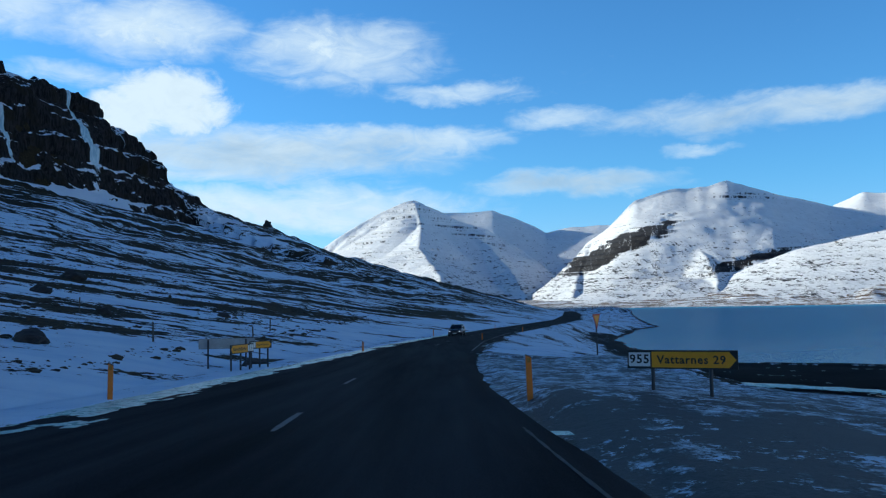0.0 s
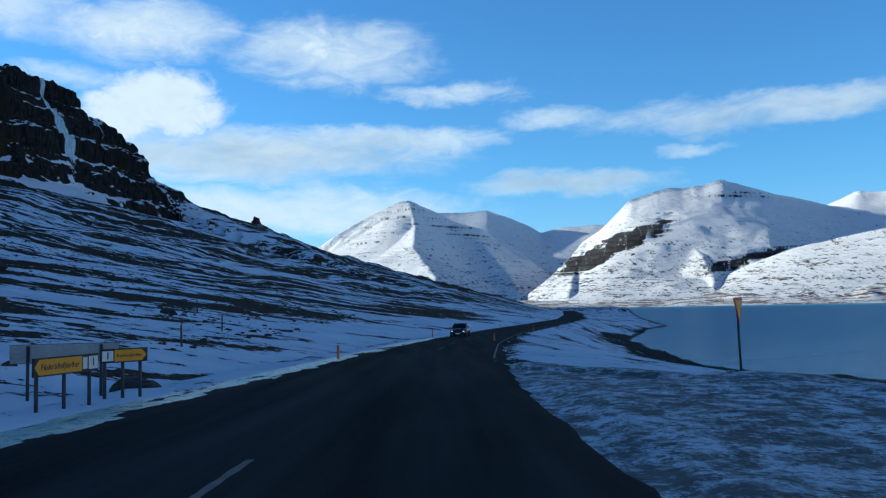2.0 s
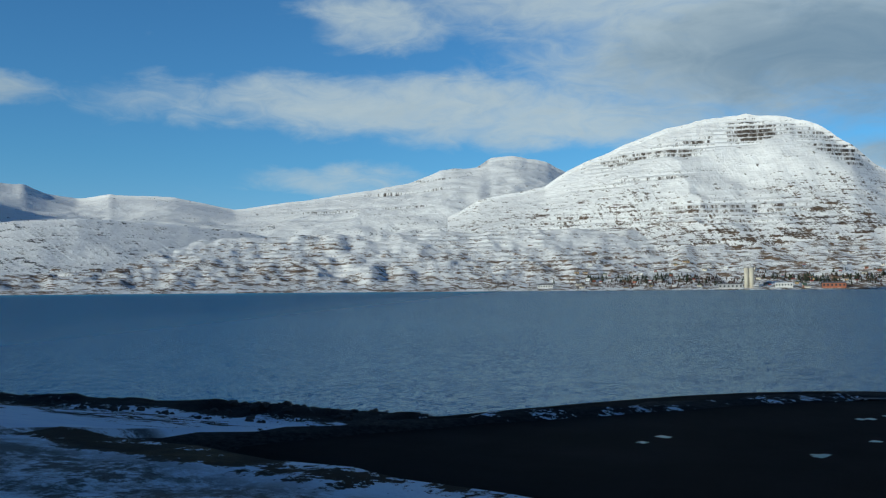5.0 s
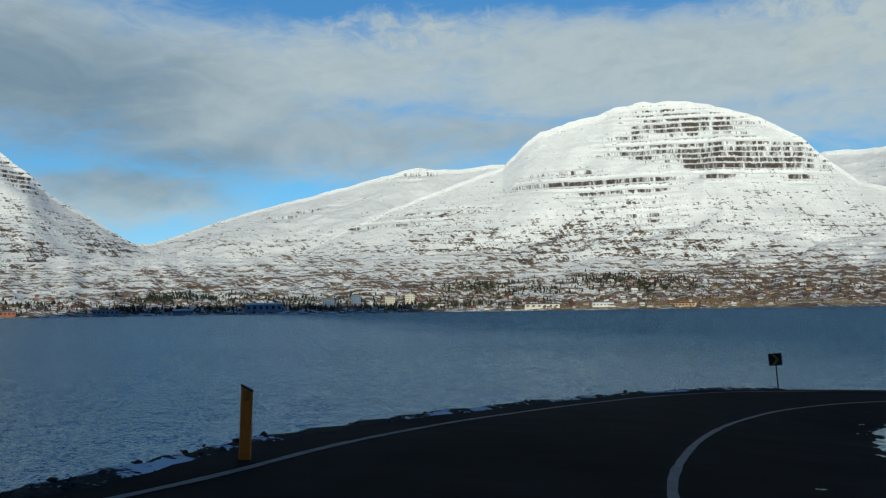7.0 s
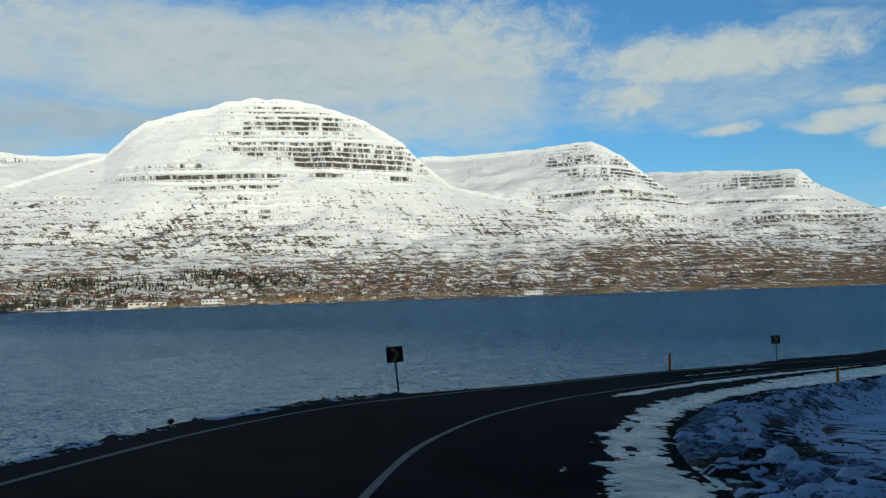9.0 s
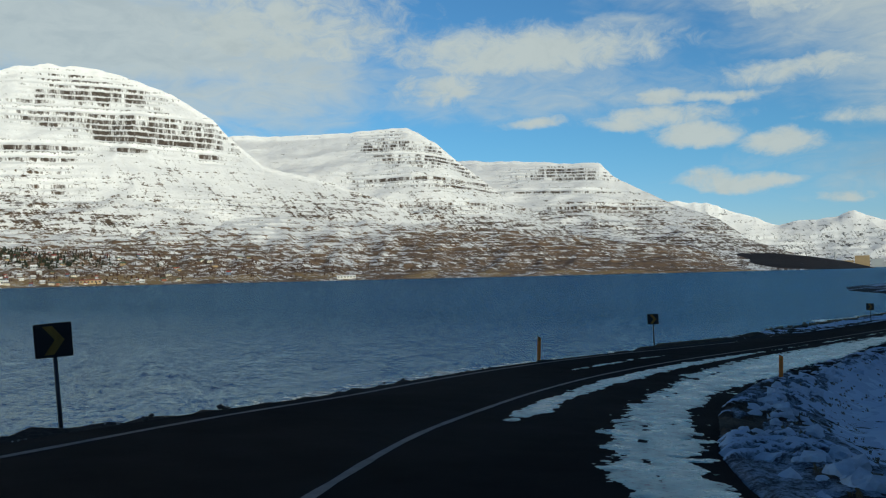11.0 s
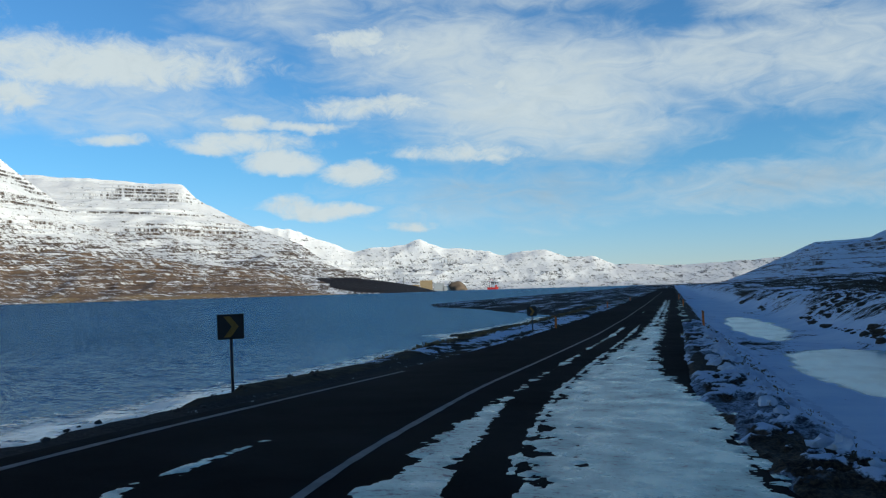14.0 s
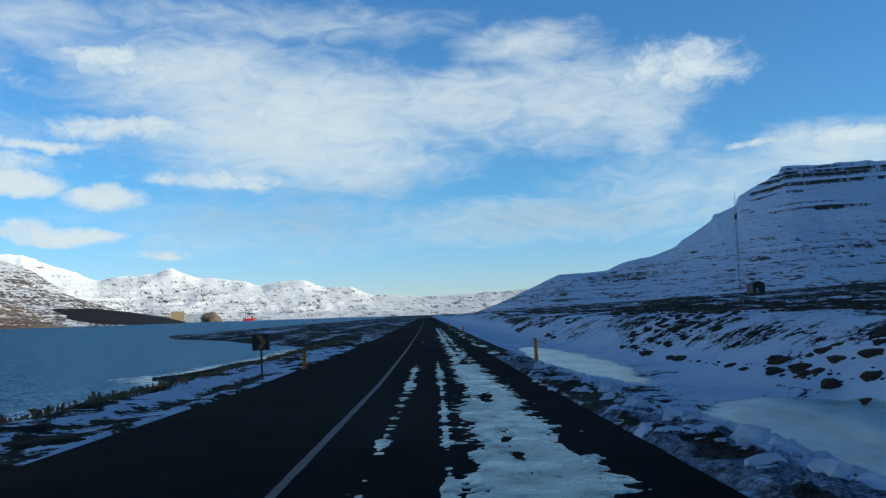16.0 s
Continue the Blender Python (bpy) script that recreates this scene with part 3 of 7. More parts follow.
def rounded(line, step=1.0, passes=6):
    """The polyline resampled and eased at its corners."""
    line = np.asarray(line, float)
    seg = np.hypot(*np.diff(line[:, :2], axis=0).T)
    s = np.concatenate([[0], np.cumsum(seg)])
    grid = np.linspace(0, s[-1], max(3, int(s[-1] / step)))
    pts = np.stack([np.interp(grid, s, line[:, k]) for k in range(3)], 1)
    for _ in range(passes):
        pts[1:-1] = 0.25 * pts[:-2] + 0.5 * pts[1:-1] + 0.25 * pts[2:]
    return pts


def frame_along(line):
    d = np.gradient(line[:, :2], axis=0)
    d /= np.linalg.norm(d, axis=1)[:, None]
    return np.stack([d[:, 1], -d[:, 0]], 1)  # to the right


# ---- the two roads: centre lines ----
MAIN = [(160, -90, 2.0), (90, -30, 1.6), (50, -8, 1.0), (25, -2.0, 0.5), (0, -1.9, 0.0), (-10, -2.35, -0.33), (-25, -2.8, -0.8),
        (-40, -2.6, -1.2), (-60, -1.6, -1.6), (-85, 0.3, -2.0), (-130, 6, -2.6), (-200, 20, -3.2), (-300, 42, -3.6), (-440, 64, -3.8), (-700, 100, -3.8)]
SIDE = [(-31.5, 3.0, -1.0), (-31.2, 8.5, -1.2), (-30.2, 14, -1.42), (-27.9, 19.5, -1.72), (-25.2, 23.7, -2.05), (-22.4, 27.5, -2.4), (-18.6, 31.6, -2.75),
        (-14.3, 35.1, -3.1), (-8.4, 38.6, -3.55), (-1.9, 41.3, -4.0), (3, 42.8, -4.27), (7.7, 43.8, -4.5), (12.6, 44.4, -4.68), (21, 44.7, -4.92),
        (30.5, 44.4, -5.1), (45, 43.8, -5.3), (70, 42.9, -5.45), (120, 41.2, -5.55), (250, 37, -5.6), (500, 29, -5.6), (1200, 5, -5.4)]
COAST = [(-3000, 600), (-1800, 340), (-900, 190), (-450, 100), (-300, 73), (-275, 60), (-200, 39), (-175, 36), (-125, 31), (-95, 33), (-80, 39), (-58, 44), (-48, 46),
         (-30, 51), (-8, 56.5), (10, 58.6), (20, 59), (26, 58.2), (37, 56.8), (47, 55.6), (58, 54.6), (66, 53), (74, 57), (78, 55), (96, 53), (117, 53), (161, 71), (190, 86), (230, 96), (330, 92), (600, 80), (1300, 60), (2600, 20), (4000, -150)]
RIDGE = [(500, -700, 150), (250, -520, 170), (60, -420, 170), (-80, -330, 150), (-220, -240, 118), (-330, -172, 97), (-350, -164, 93.5), (-370, -157, 87.5), (-392, -148, 78), (-400, -142, 69.5), (-412, -134, 62), (-418, -130, 55.5),
         (-429, -120, 51.5), (-441, -109, 49), (-455, -101, 46.5), (-468, -92, 44.5), (-500, -60, 33.5), (-540, -20, 22), (-580, 20, 13), (-610, 50, 5), (-650, 78, -2)]
MAIN_R, SIDE_R = rounded(MAIN, 2.0, 8), rounded(SIDE, 1.5, 5)
# north shore of the fjord: heading, distance of the waterline
NORTH_AZ = [-100, -82, -70, -50, -20, 0, 20, 45, 60, 68, 74, 77, 82, 100]
NORTH_R = [2600, 1900, 1850, 1750, 1700, 1700, 1650, 1600, 1750, 2000, 2300, 4000, 4450, 4600]
CX, CY = -15.0, 20.0


def bank(x, y, o):
    """Height added by the camber of the bend, at offset o from the side road's centre."""
    b = 0.05 * smooth(y, 10, 18) * (1 - smooth(x, 5, 30))
    return -b * (np.clip(o, -5.2, 5) - 1.3)


def narrowing(x):
    """How much nearer to the centre the side road's sea edge lies beyond the bend."""
    return 0.95 * smooth(x, -16, -3)


def mouth_widening(x, y):
    """Extra width of the side road on its sea side near the junction."""
    return 3.6 * (1 - smooth(y, 8, 19.5)) * (x < -22)


def land(px, py):
    """Height of the ground, and its cover (snow, gravel, ice)."""
    o1, s1, z1 = poly_near(px, py, MAIN_R[::2])
    o2, s2, z2 = poly_near(px, py, SIDE_R[::2])
    a1, a2 = np.abs(o1), np.abs(o2)
    z2 = z2 + bank(px, py, o2) * (1 - smooth(a2, 7, 16))
    w1, w2 = 1 / (np.maximum(a1 - 4, 0) + 0.6) ** 2, 1 / (np.maximum(a2 - 4, 0) + 0.6) ** 2
    z = (z1 * w1 + z2 * w2) / (w1 + w2)
    mouth = (py < 9.5) & (px < -18) & (px > -60)
    near = np.minimum(a1 - 4.2, np.where(mouth, 99.0, a2 - 4.0 - mouth_widening(px, py) * (o2 < 0)))
    bumps = fbm(px * 0.45, py * 0.45, 4, 3) * 0.16 + fbm(px * 0.06, py * 0.06, 3, 9) * 0.5
    z = z + bumps * smooth(near, 1.0, 7.0) - 0.16 * (1 - smooth(near, -0.1, 0.7))
    # hillside above the main road
    hs = np.minimum(-o1 - 6.5, 140 - px)
    orr, sr, zr = poly_near(px, py, RIDGE)
    dr = np.abs(orr)
    u = np.where(hs > 0, hs / (hs + dr + 1e-6), 0)
    cliff = smooth(zr, 55, 90)
    prof = (1 - cliff) * (0.25 * u + 0.75 * u ** 1.25) + cliff * (0.62 * u ** 1.15 + 0.38 * smooth(u + 0.05 * fbm(px * 0.02, py * 0.02, 4, 21), 0.74, 0.9))
    rough = fbm(px * 0.012, py * 0.045, 4, 5) * 3.0 + fbm(px * 0.05, py * 0.2, 4, 6) * 0.9
    crag = (np.abs(fbm(px * 0.05, py * 0.05, 5, 31)) - 0.3) * 7.0 * smooth(zr, 40, 70) * smooth(u, 0.7, 0.85)
    prof = prof + cliff * smooth(u, 0.7, 0.8) * 0.02 * fbm(px * 0.09, py * 0.09, 4, 33)
    hill = z1 - 0.2 + (zr - z1) * prof + rough * smooth(hs, 6, 90) + crag + 0.25 * smooth(hs, 0, 6)
    hq = hill / 7.0 + 0.6 * fbm(px * 0.02, py * 0.02, 3, 35)
    hst = 7.0 * (np.floor(hq) + smooth(hq - np.floor(hq), 0.5, 0.9) - hq)
    hill = hill + hst * 0.4 * cliff * smooth(u, 0.6, 0.75)
    hill = np.where(orr > 0, hill, np.maximum(zr - 0.4 * dr, -4) + rough)
    z = np.where(hs > 0, hill, z)
    # frozen ditch, bank and moor inside the bend and along the side road
    east = smooth(px, 6, 30)
    inner = (o2 > 0) & (hs <= 0)
    ditch = smooth(o2, 4.6, 6.5) * (1 - smooth(o2, 11, 15)) * smooth(px, -16, 8)
    moor = 1.1 * smooth(o2, 12.5, 17) * east + 0.045 * np.clip(o2 - 15, 0, 400) * east
    moor = moor * (1 - smooth(px, 500, 900))
    low = z2 - 0.95 * ditch
    moorz = low + moor + bumps * 1.4 * smooth(o2, 12, 20)
    mixz = (1 - east) * (z - 0.8 * ditch) + east * moorz
    z = np.where(inner, np.where(o2 < 4.6, z, mixz), z)
    pond_edge = 0.35 * fbm(px * 0.35, py * 0.35, 3, 71)
    pond1 = 1 - ((px - 38.5) / 12.5) ** 2 - ((o2 - 10.3) / 2.7) ** 2 + pond_edge
    pond2 = 1 - ((px - 76) / 19.0) ** 2 - ((o2 - 9.0) / 1.8) ** 2 + pond_edge
    pond = np.where(inner, smooth(np.maximum(pond1, pond2), -0.05, 0.12), 0.0)
    z = np.where(inner, z + (z2 - 1.05 - z) * smooth(np.maximum(pond1, pond2), -0.25, 0.1), z)
    # shore
    shore_y = np.interp(px, [c[0] for c in COAST], [c[1] for c in COAST])
    shore_y = shore_y + fbm(px * 0.11, px * 0.0, 4, 13) * 1.0 + fbm(px * 0.6, px * 0.0, 3, 14) * 0.5
    to_sea = shore_y - py
    edge2 = a2 - 4.95 + 1.3 * narrowing(px) * (1 - smooth(px, 12, 24)) - mouth_widening(px, py) + 0.22 * fbm(px * 0.9, py * 0.9, 3, 77) - 0.7 * smooth(px, 20, 40)
    out2 = np.where((o1 > 0) & (o2 < 0), np.where(px < -31, np.minimum(o1 - 4.6, edge2), edge2), 99)
    out2 = np.where((o2 < 0) & (px > 40), edge2, out2)
    frac = np.clip(out2 / np.maximum(out2 + to_sea, 1.0), 0, 1)
    side_z = (z1 * w1 + z2 * w2) / (w1 + w2)
    beach = SEA + (side_z - SEA - 0.1) * (1 - smooth(frac, 0.0, 1.0) ** 0.8) + bumps * 0.5 * smooth(out2, 1, 5)
    beach = np.where(to_sea > 0, np.maximum(beach, SEA + 0.03 * np.minimum(to_sea, 4)), SEA + np.maximum(0.16 * to_sea, -2.5))
    beach = np.where(to_sea > 0, np.minimum(beach, np.maximum(side_z - 0.06 - (0.75 - 0.5 * smooth(px, 20, 40)) * smooth(px, -46, -40) * smooth(py, 9, 13) * np.maximum(out2, 0), SEA + 0.25 + 0.07 * np.maximum(to_sea, 0) + bumps * 0.5)), beach)
    seaside = (out2 > 0) & (out2 < 98)
    z = np.where(seaside, np.minimum(beach, side_z), z)
    z = np.where(to_sea <= 0, SEA + np.maximum(0.16 * to_sea, -2.5), z)
    # cover
    snow = np.full(px.shape, 0.50)
    snow = np.where(hs > 0, 0.50 + 0.42 * (1 - smooth(hs, 3, 17)) - 0.08 * smooth(u, 0.4, 0.9) - 0.2 * smooth(u, 0.66, 0.8) * cliff, snow)
    # frozen waterfalls and drifted rim of the cliff
    fall = np.exp(-((sr - 967) / 1.6) ** 2) * smooth(dr, 30, 38) * (1 - smooth(dr, 50, 58))
    fall = fall + np.exp(-((sr - 995 + 0.25 * (dr - 42)) / (2.0 + 0.28 * np.maximum(dr - 36, 0))) ** 2) * smooth(dr, 34, 40) * (1 - smooth(dr, 60, 72))
    snow = np.where((hs > 0) & (orr > 0), snow + 0.6 * np.clip(fall, 0, 1) + 0.3 * cliff * (1 - smooth(dr, 5, 16)), snow)
    snow = np.where((hs > 0) & (sr > 1060), snow - 0.22 * (1 - smooth(dr + 5 * fbm(px * 0.1, py * 0.1, 3, 84), 3, 15)), snow)
    snow = np.where(inner & (hs <= 0), 0.58 + 0.34 * smooth(o2, 6, 7.5) * (1 - smooth(o2, 12, 15)) - 0.02 * smooth(o2, 12, 14) * east - 0.20 * smooth(o2, 17, 26) * east, snow)
    snow = np.where(inner & (o2 < 6.6), 0.36 + 0.12 * smooth(o2, 4.5, 6.5) + 0.45 * smooth(o2, 4.5, 5.3) * smooth(px, -2, 14), snow)
    snow = np.where((o1 < -4.5) & (hs <= 0) & (px < 40), 0.8, snow)
    ax, ay = px + 7 * fbm(px * 0.12, py * 0.2, 5, 131, 0.6), py + 4.5 * fbm(px * 0.15, py * 0.25, 5, 132, 0.6)
    apron = (px > -52) & (ax < 6 - 0.9 * np.maximum(py - 3, 0)) & (py > 1.0) & (o2 < 34) & (np.where(px > -24, ay, py) < 14 - 5.5 * (a2 < 5.2 + mouth_widening(px, py) * (o2 < 0)))
    ice = np.where(apron, 1.0, 0.0)
    snow = np.where(apron, 0.98 - 0.60 * smooth(ax, -20, -10) + 0.22 * fbm(px * 0.16, py * 0.3, 5, 88), snow)
    snow = np.where(seaside & ~apron, np.where(px < -34, 0.66, 0.10 + 0.14 * smooth(px, 5, 25)) - 0.5 * (1 - smooth(to_sea, 0.5, 2.5)), snow)
    gravel = np.where(((near < 1.2) & (o1 > -4.8)) | (to_sea < 3.0) | apron, 1.0, 0.0)
    gravel = np.where(seaside & (px > -36), 1.0, gravel)
    rocks = (1 - smooth(to_sea + 1.2 * fbm(px * 0.3, py * 0.3, 3, 83), 4.0, 8.0)) * (px < -60) * (px > -220)
    snow = snow - 0.55 * rocks
    gravel = np.maximum(gravel, smooth(rocks, 0.2, 0.5))
    z = z + 0.45 * rocks * smooth(to_sea, 0.5, 3.0) * (0.6 + fbm(px * 0.5, py * 0.5, 3, 85))
    # low gravel shoulder that carries the first marker post
    z = z + 0.28 * np.exp(-((px + 17.6) / 4.0) ** 2 - ((py - 2.4) / 3.0) ** 2) * smooth(o1, 3.95, 4.3)
    verge = (o2 < -4.4) & (o2 > -8.0) & (px > 18) & (to_sea > 2.5)
    snow = np.where(verge, 0.24 + 0.36 * smooth(px, 18, 30), snow)
    gravel = np.where(verge, 0.0, gravel)
    snow = np.where((near < 0.9) & (o1 > -4.5), snow - 0.16, snow)
    # dark ploughed ridge round the far side of the junction mouth
    ob, _, _ = poly_near(px, py, [(-58, 1.6, 0), (-50, 3.2, 0), (-45.5, 6.5, 0), (-42, 10.5, 0)])
    rim = 1 - smooth(np.abs(ob) + 0.5 * fbm(px * 0.7, py * 0.7, 3, 81), 0.35, 1.1)
    snow = snow - 0.4 * rim
    gravel = np.maximum(gravel, rim)
    z = z + 0.16 * rim * (to_sea > 4)
    flat = (px > 110) & (o2 < 0) & (to_sea > 0)
    z = np.where(flat, np.minimum(z, z2 - 0.35), z)
    snow = np.where(flat, 0.34, snow)
    cover = np.stack([np.clip(snow, 0, 1), gravel, np.clip(ice, 0, 1), np.where(hs > 0, -0.01 - dr / 1000, pond)], -1)
    return z, cover


# ---- ground: fine sheet near the roads, wide ring to the horizon ----
NX0, NX1, NY0, NY1 = -120.0, 130.0, -40.0, 70.0


def build_ground():
    xs, ys = np.arange(NX0, NX1 + 0.01, 0.42), np.arange(NY0, NY1 + 0.01, 0.42)
    gx, gy = np.meshgrid(xs, ys)
    z, cover = land(gx, gy)
    fine = np.stack([gx, gy, z], -1)
    # wide ring
    az = np.concatenate([np.arange(-122, 122, 0.15), np.arange(122, 238, 1.5)])
    r = np.exp(np.linspace(math.log(30), math.log(4900), 300))
    ga, gr = np.meshgrid(np.radians(az), r)
    wx, wy = CX + gr * np.sin(ga), CY + gr * np.cos(ga)
    wz, wcover = land(wx, wy)
    margin = np.minimum(np.minimum(wx - NX0, NX1 - wx), np.minimum(wy - NY0, NY1 - wy))
    wz = wz - 0.5 * smooth(margin, 0.5, 3.0)
    off, along, _ = poly_near(wx, wy, RIDGE)
    wz = wz - 5.0 * smooth(np.minimum(np.minimum(off + 4, 58 - off) / 4, np.minimum(along - 928, 1102 - along) / 6), 0, 1)
    ring = np.stack([wx, wy, wz], -1)
    flatm, flatz = margin.ravel(), wz.ravel()

    def keep(q):
        return ~((flatm[q].min(1) > 6) | (flatz[q].max(1) < SEA - 0.6))

    def keep_fine(q):
        return fine.reshape(-1, 3)[:, 2][q].max(1) > SEA - 1.2

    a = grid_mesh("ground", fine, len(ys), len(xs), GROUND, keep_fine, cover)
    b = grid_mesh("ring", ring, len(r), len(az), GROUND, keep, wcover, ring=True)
    bm = bmesh.new()
    bm.from_mesh(a)
    bm.from_mesh(b)
    bm.to_mesh(a)
    bm.free()
    bpy.data.meshes.remove(b)
    tagged(new("ground", a), "heath ground with streaked snow, gravel shoulders and black shore", "ground", kind="structure")


build_ground()


# ---- the crag above the main road: stepped basalt with columns, ledges and frozen falls ----
def cliff_material():
    m, n, s = material("dark_layered_basalt")
    p = where(n)
    nor = n.add("ShaderNodeSeparateXYZ")
    n.link(n.add("ShaderNodeNewGeometry").outputs["Normal"], nor.inputs[0])
    att = n.add("ShaderNodeVertexColor")
    att.layer_name = "cover"
    cov = n.add("ShaderNodeSeparateColor")
    n.link(att.outputs[0], cov.inputs[0])
    fine, mid = n.noise(p, 0.9, 6, 0.68), n.noise(p, 0.16, 5, 0.62)
    joints = n.noise(n.scaled(p, (1.0, 1.0, 0.12)), 1.3, 5, 0.7)
    lie = n.math("ADD", nor.outputs[2], n.math("MULTIPLY", n.math("SUBTRACT", mid, 0.5), 0.8))
    lie = n.math("ADD", lie, n.math("MULTIPLY", n.math("SUBTRACT", fine, 0.5), 0.55))
    lie = n.math("ADD", lie, n.math("SUBTRACT", cov.outputs[1], 0.5))
    snow = n.step(lie, 0.80, 0.86)
    rock = n.mix(n.step(joints, 0.36, 0.66), (0.006, 0.0055, 0.006, 1), (0.046, 0.040, 0.038, 1))
    rock = n.mix(n.step(mid, 0.45, 0.7), rock, (0.026, 0.021, 0.014, 1))
    base = n.mix(snow, rock, n.mix(fine, (0.66, 0.74, 0.85, 1), (0.86, 0.92, 0.97, 1)))
    ice = n.step(n.math("ADD", cov.outputs[0], n.math("MULTIPLY", n.math("SUBTRACT", joints, 0.5), 0.9)), 0.45, 0.6)
    base = n.mix(ice, base, n.mix(n.step(joints, 0.4, 0.6), (0.42, 0.62, 0.70, 1), (0.72, 0.84, 0.88, 1)))
    n.link(base, s.inputs["Base Color"])
    n.link(n.step(ice, 0.0, 1.0, 0.9, 0.4), s.inputs["Roughness"])
    s.inputs["Specular IOR Level"].default_value = 0.15
    n.link(n.bump(n.math("ADD", joints, n.math("MULTIPLY", fine, 0.7)), 0.8, 0.6), s.inputs["Normal"])
    return m


def build_cliff():
    line = np.array(RIDGE, float)
    s_of = np.concatenate([[0], np.cumsum(np.hypot(*np.diff(line[:, :2], axis=0).T))])
    gs = np.arange(925.0, 1108.0, 0.4)
    crest = np.stack([np.interp(gs, s_of, line[:, k]) for k in range(3)], 1)
    side = frame_along(crest)
    wide = np.hanning(61) / np.hanning(61).sum()
    side = np.stack([np.convolve(np.pad(side[:, k], 30, mode="edge"), wide, mode="valid") for k in range(2)], 1)
    side /= np.linalg.norm(side, axis=1)[:, None]
    out = np.arange(-7.0, 62.0, 0.4)
    S, D = np.meshgrid(gs, out, indexing="ij")
    x0, y0 = crest[:, None, 0] + side[:, None, 0] * D, crest[:, None, 1] + side[:, None, 1] * D
    zl, _ = land(x0, y0)
    # steps: flat ledges and steep risers, unevenly thick
    layer = 10.5
    q = zl / layer + 0.5 * fbm(S / 40, D * 0, 3, 201) + 0.30 * fbm(S / 9, D / 9, 4, 202)
    fr = q - np.floor(q)
    cut = 0.5 + 0.2 * hash2(np.floor(q), np.floor(q) * 0, 203)
    step = np.where(fr < cut, 0.3 * fr / cut, 0.3 + 0.7 * smooth(fr, cut, cut + 0.32))
    amount = smooth(D, -2, 6) * (1 - smooth(D, 46, 60)) * smooth(np.interp(S, s_of, line[:, 2]), 52, 70)
    edge = np.minimum(np.minimum(D + 7.0, 62.0 - D) / 5.0, np.minimum(S - 925, 1108 - S) / 8.0)
    z = zl + layer * (step - fr) * amount * (0.75 + 0.5 * fbm(S / 14, D / 10, 3, 210)) - 1.6 * (1 - smooth(edge, 0, 1)) + 0.5
    face = smooth(fr, cut - 0.1, cut + 0.1)
    column = 1.0 - 2.0 * np.abs(fbm(S / 3.2, np.floor(q) * 7.3, 4, 204))
    push = amount * (0.7 * column * (0.2 + 0.8 * face) + 4.2 * fbm(S / 13, z / 11, 4, 205) + 0.9 * fbm(S / 2.2, z / 2.0, 4, 206))
    x, y = x0 + side[:, None, 0] * push, y0 + side[:, None, 1] * push
    z = z + amount * (0.5 * fbm(S / 2.0, D / 1.5, 4, 207) + 1.1 * smooth(fbm(S / 4.5, D / 4.5, 3, 208), 0.1, 0.5))
    # frozen falls pour over the steps and fan out below
    ice = np.exp(-((S - 967) / 1.3) ** 2) * smooth(D, 14, 19) * (1 - smooth(D, 42, 48))
    ice = np.maximum(ice, np.exp(-((S - 996) / 2.6) ** 2) * smooth(D, 26, 28) * (1 - smooth(D, 40, 46)))
    ice = np.maximum(ice, 0.7 * np.exp(-((S - 1020) / 1.0) ** 2) * smooth(D, 10, 13) * (1 - smooth(D, 30, 36)))
    fan = 0.9 * np.exp(-((S - 996 + 0.3 * (D - 40)) / (2.5 + 0.22 * np.maximum(D - 38, 0))) ** 2) * smooth(D, 36, 44)
    bias = 0.63 + 0.16 * smooth(D, 38, 56) + 0.14 * (1 - smooth(D, 3, 12)) - 0.08 * amount + 0.2 * fbm(S / 22, D / 5, 4, 209) + 0.5 * fan
    cover = np.stack([np.clip(ice, 0, 1), np.clip(bias, 0, 1.2), z * 0, z * 0], -1)
    me = grid_mesh("crag", np.stack([x, y, z], -1), len(gs), len(out), cliff_material(), None, cover)
    tagged(new("crag", me), "dark stepped basalt crag with snowy ledges and frozen waterfalls", "cliff", kind="structure")


def build_water():
    az = np.radians(np.arange(-180, 180, 3.0))
    r = np.array([0.5, 40, 120, 400, 1200, 2500, 4900])
    ga, gr = np.meshgrid(az, r)
    v = np.stack([CX + gr * np.sin(ga), CY + gr * np.cos(ga), np.full(ga.shape, SEA)], -1)
    me = grid_mesh("water", v, len(r), len(az), WATER, ring=True)
    tagged(new("water", me), "dark blue rippled fjord water reflecting the sky", "water", kind="structure")


build_cliff()
build_water()


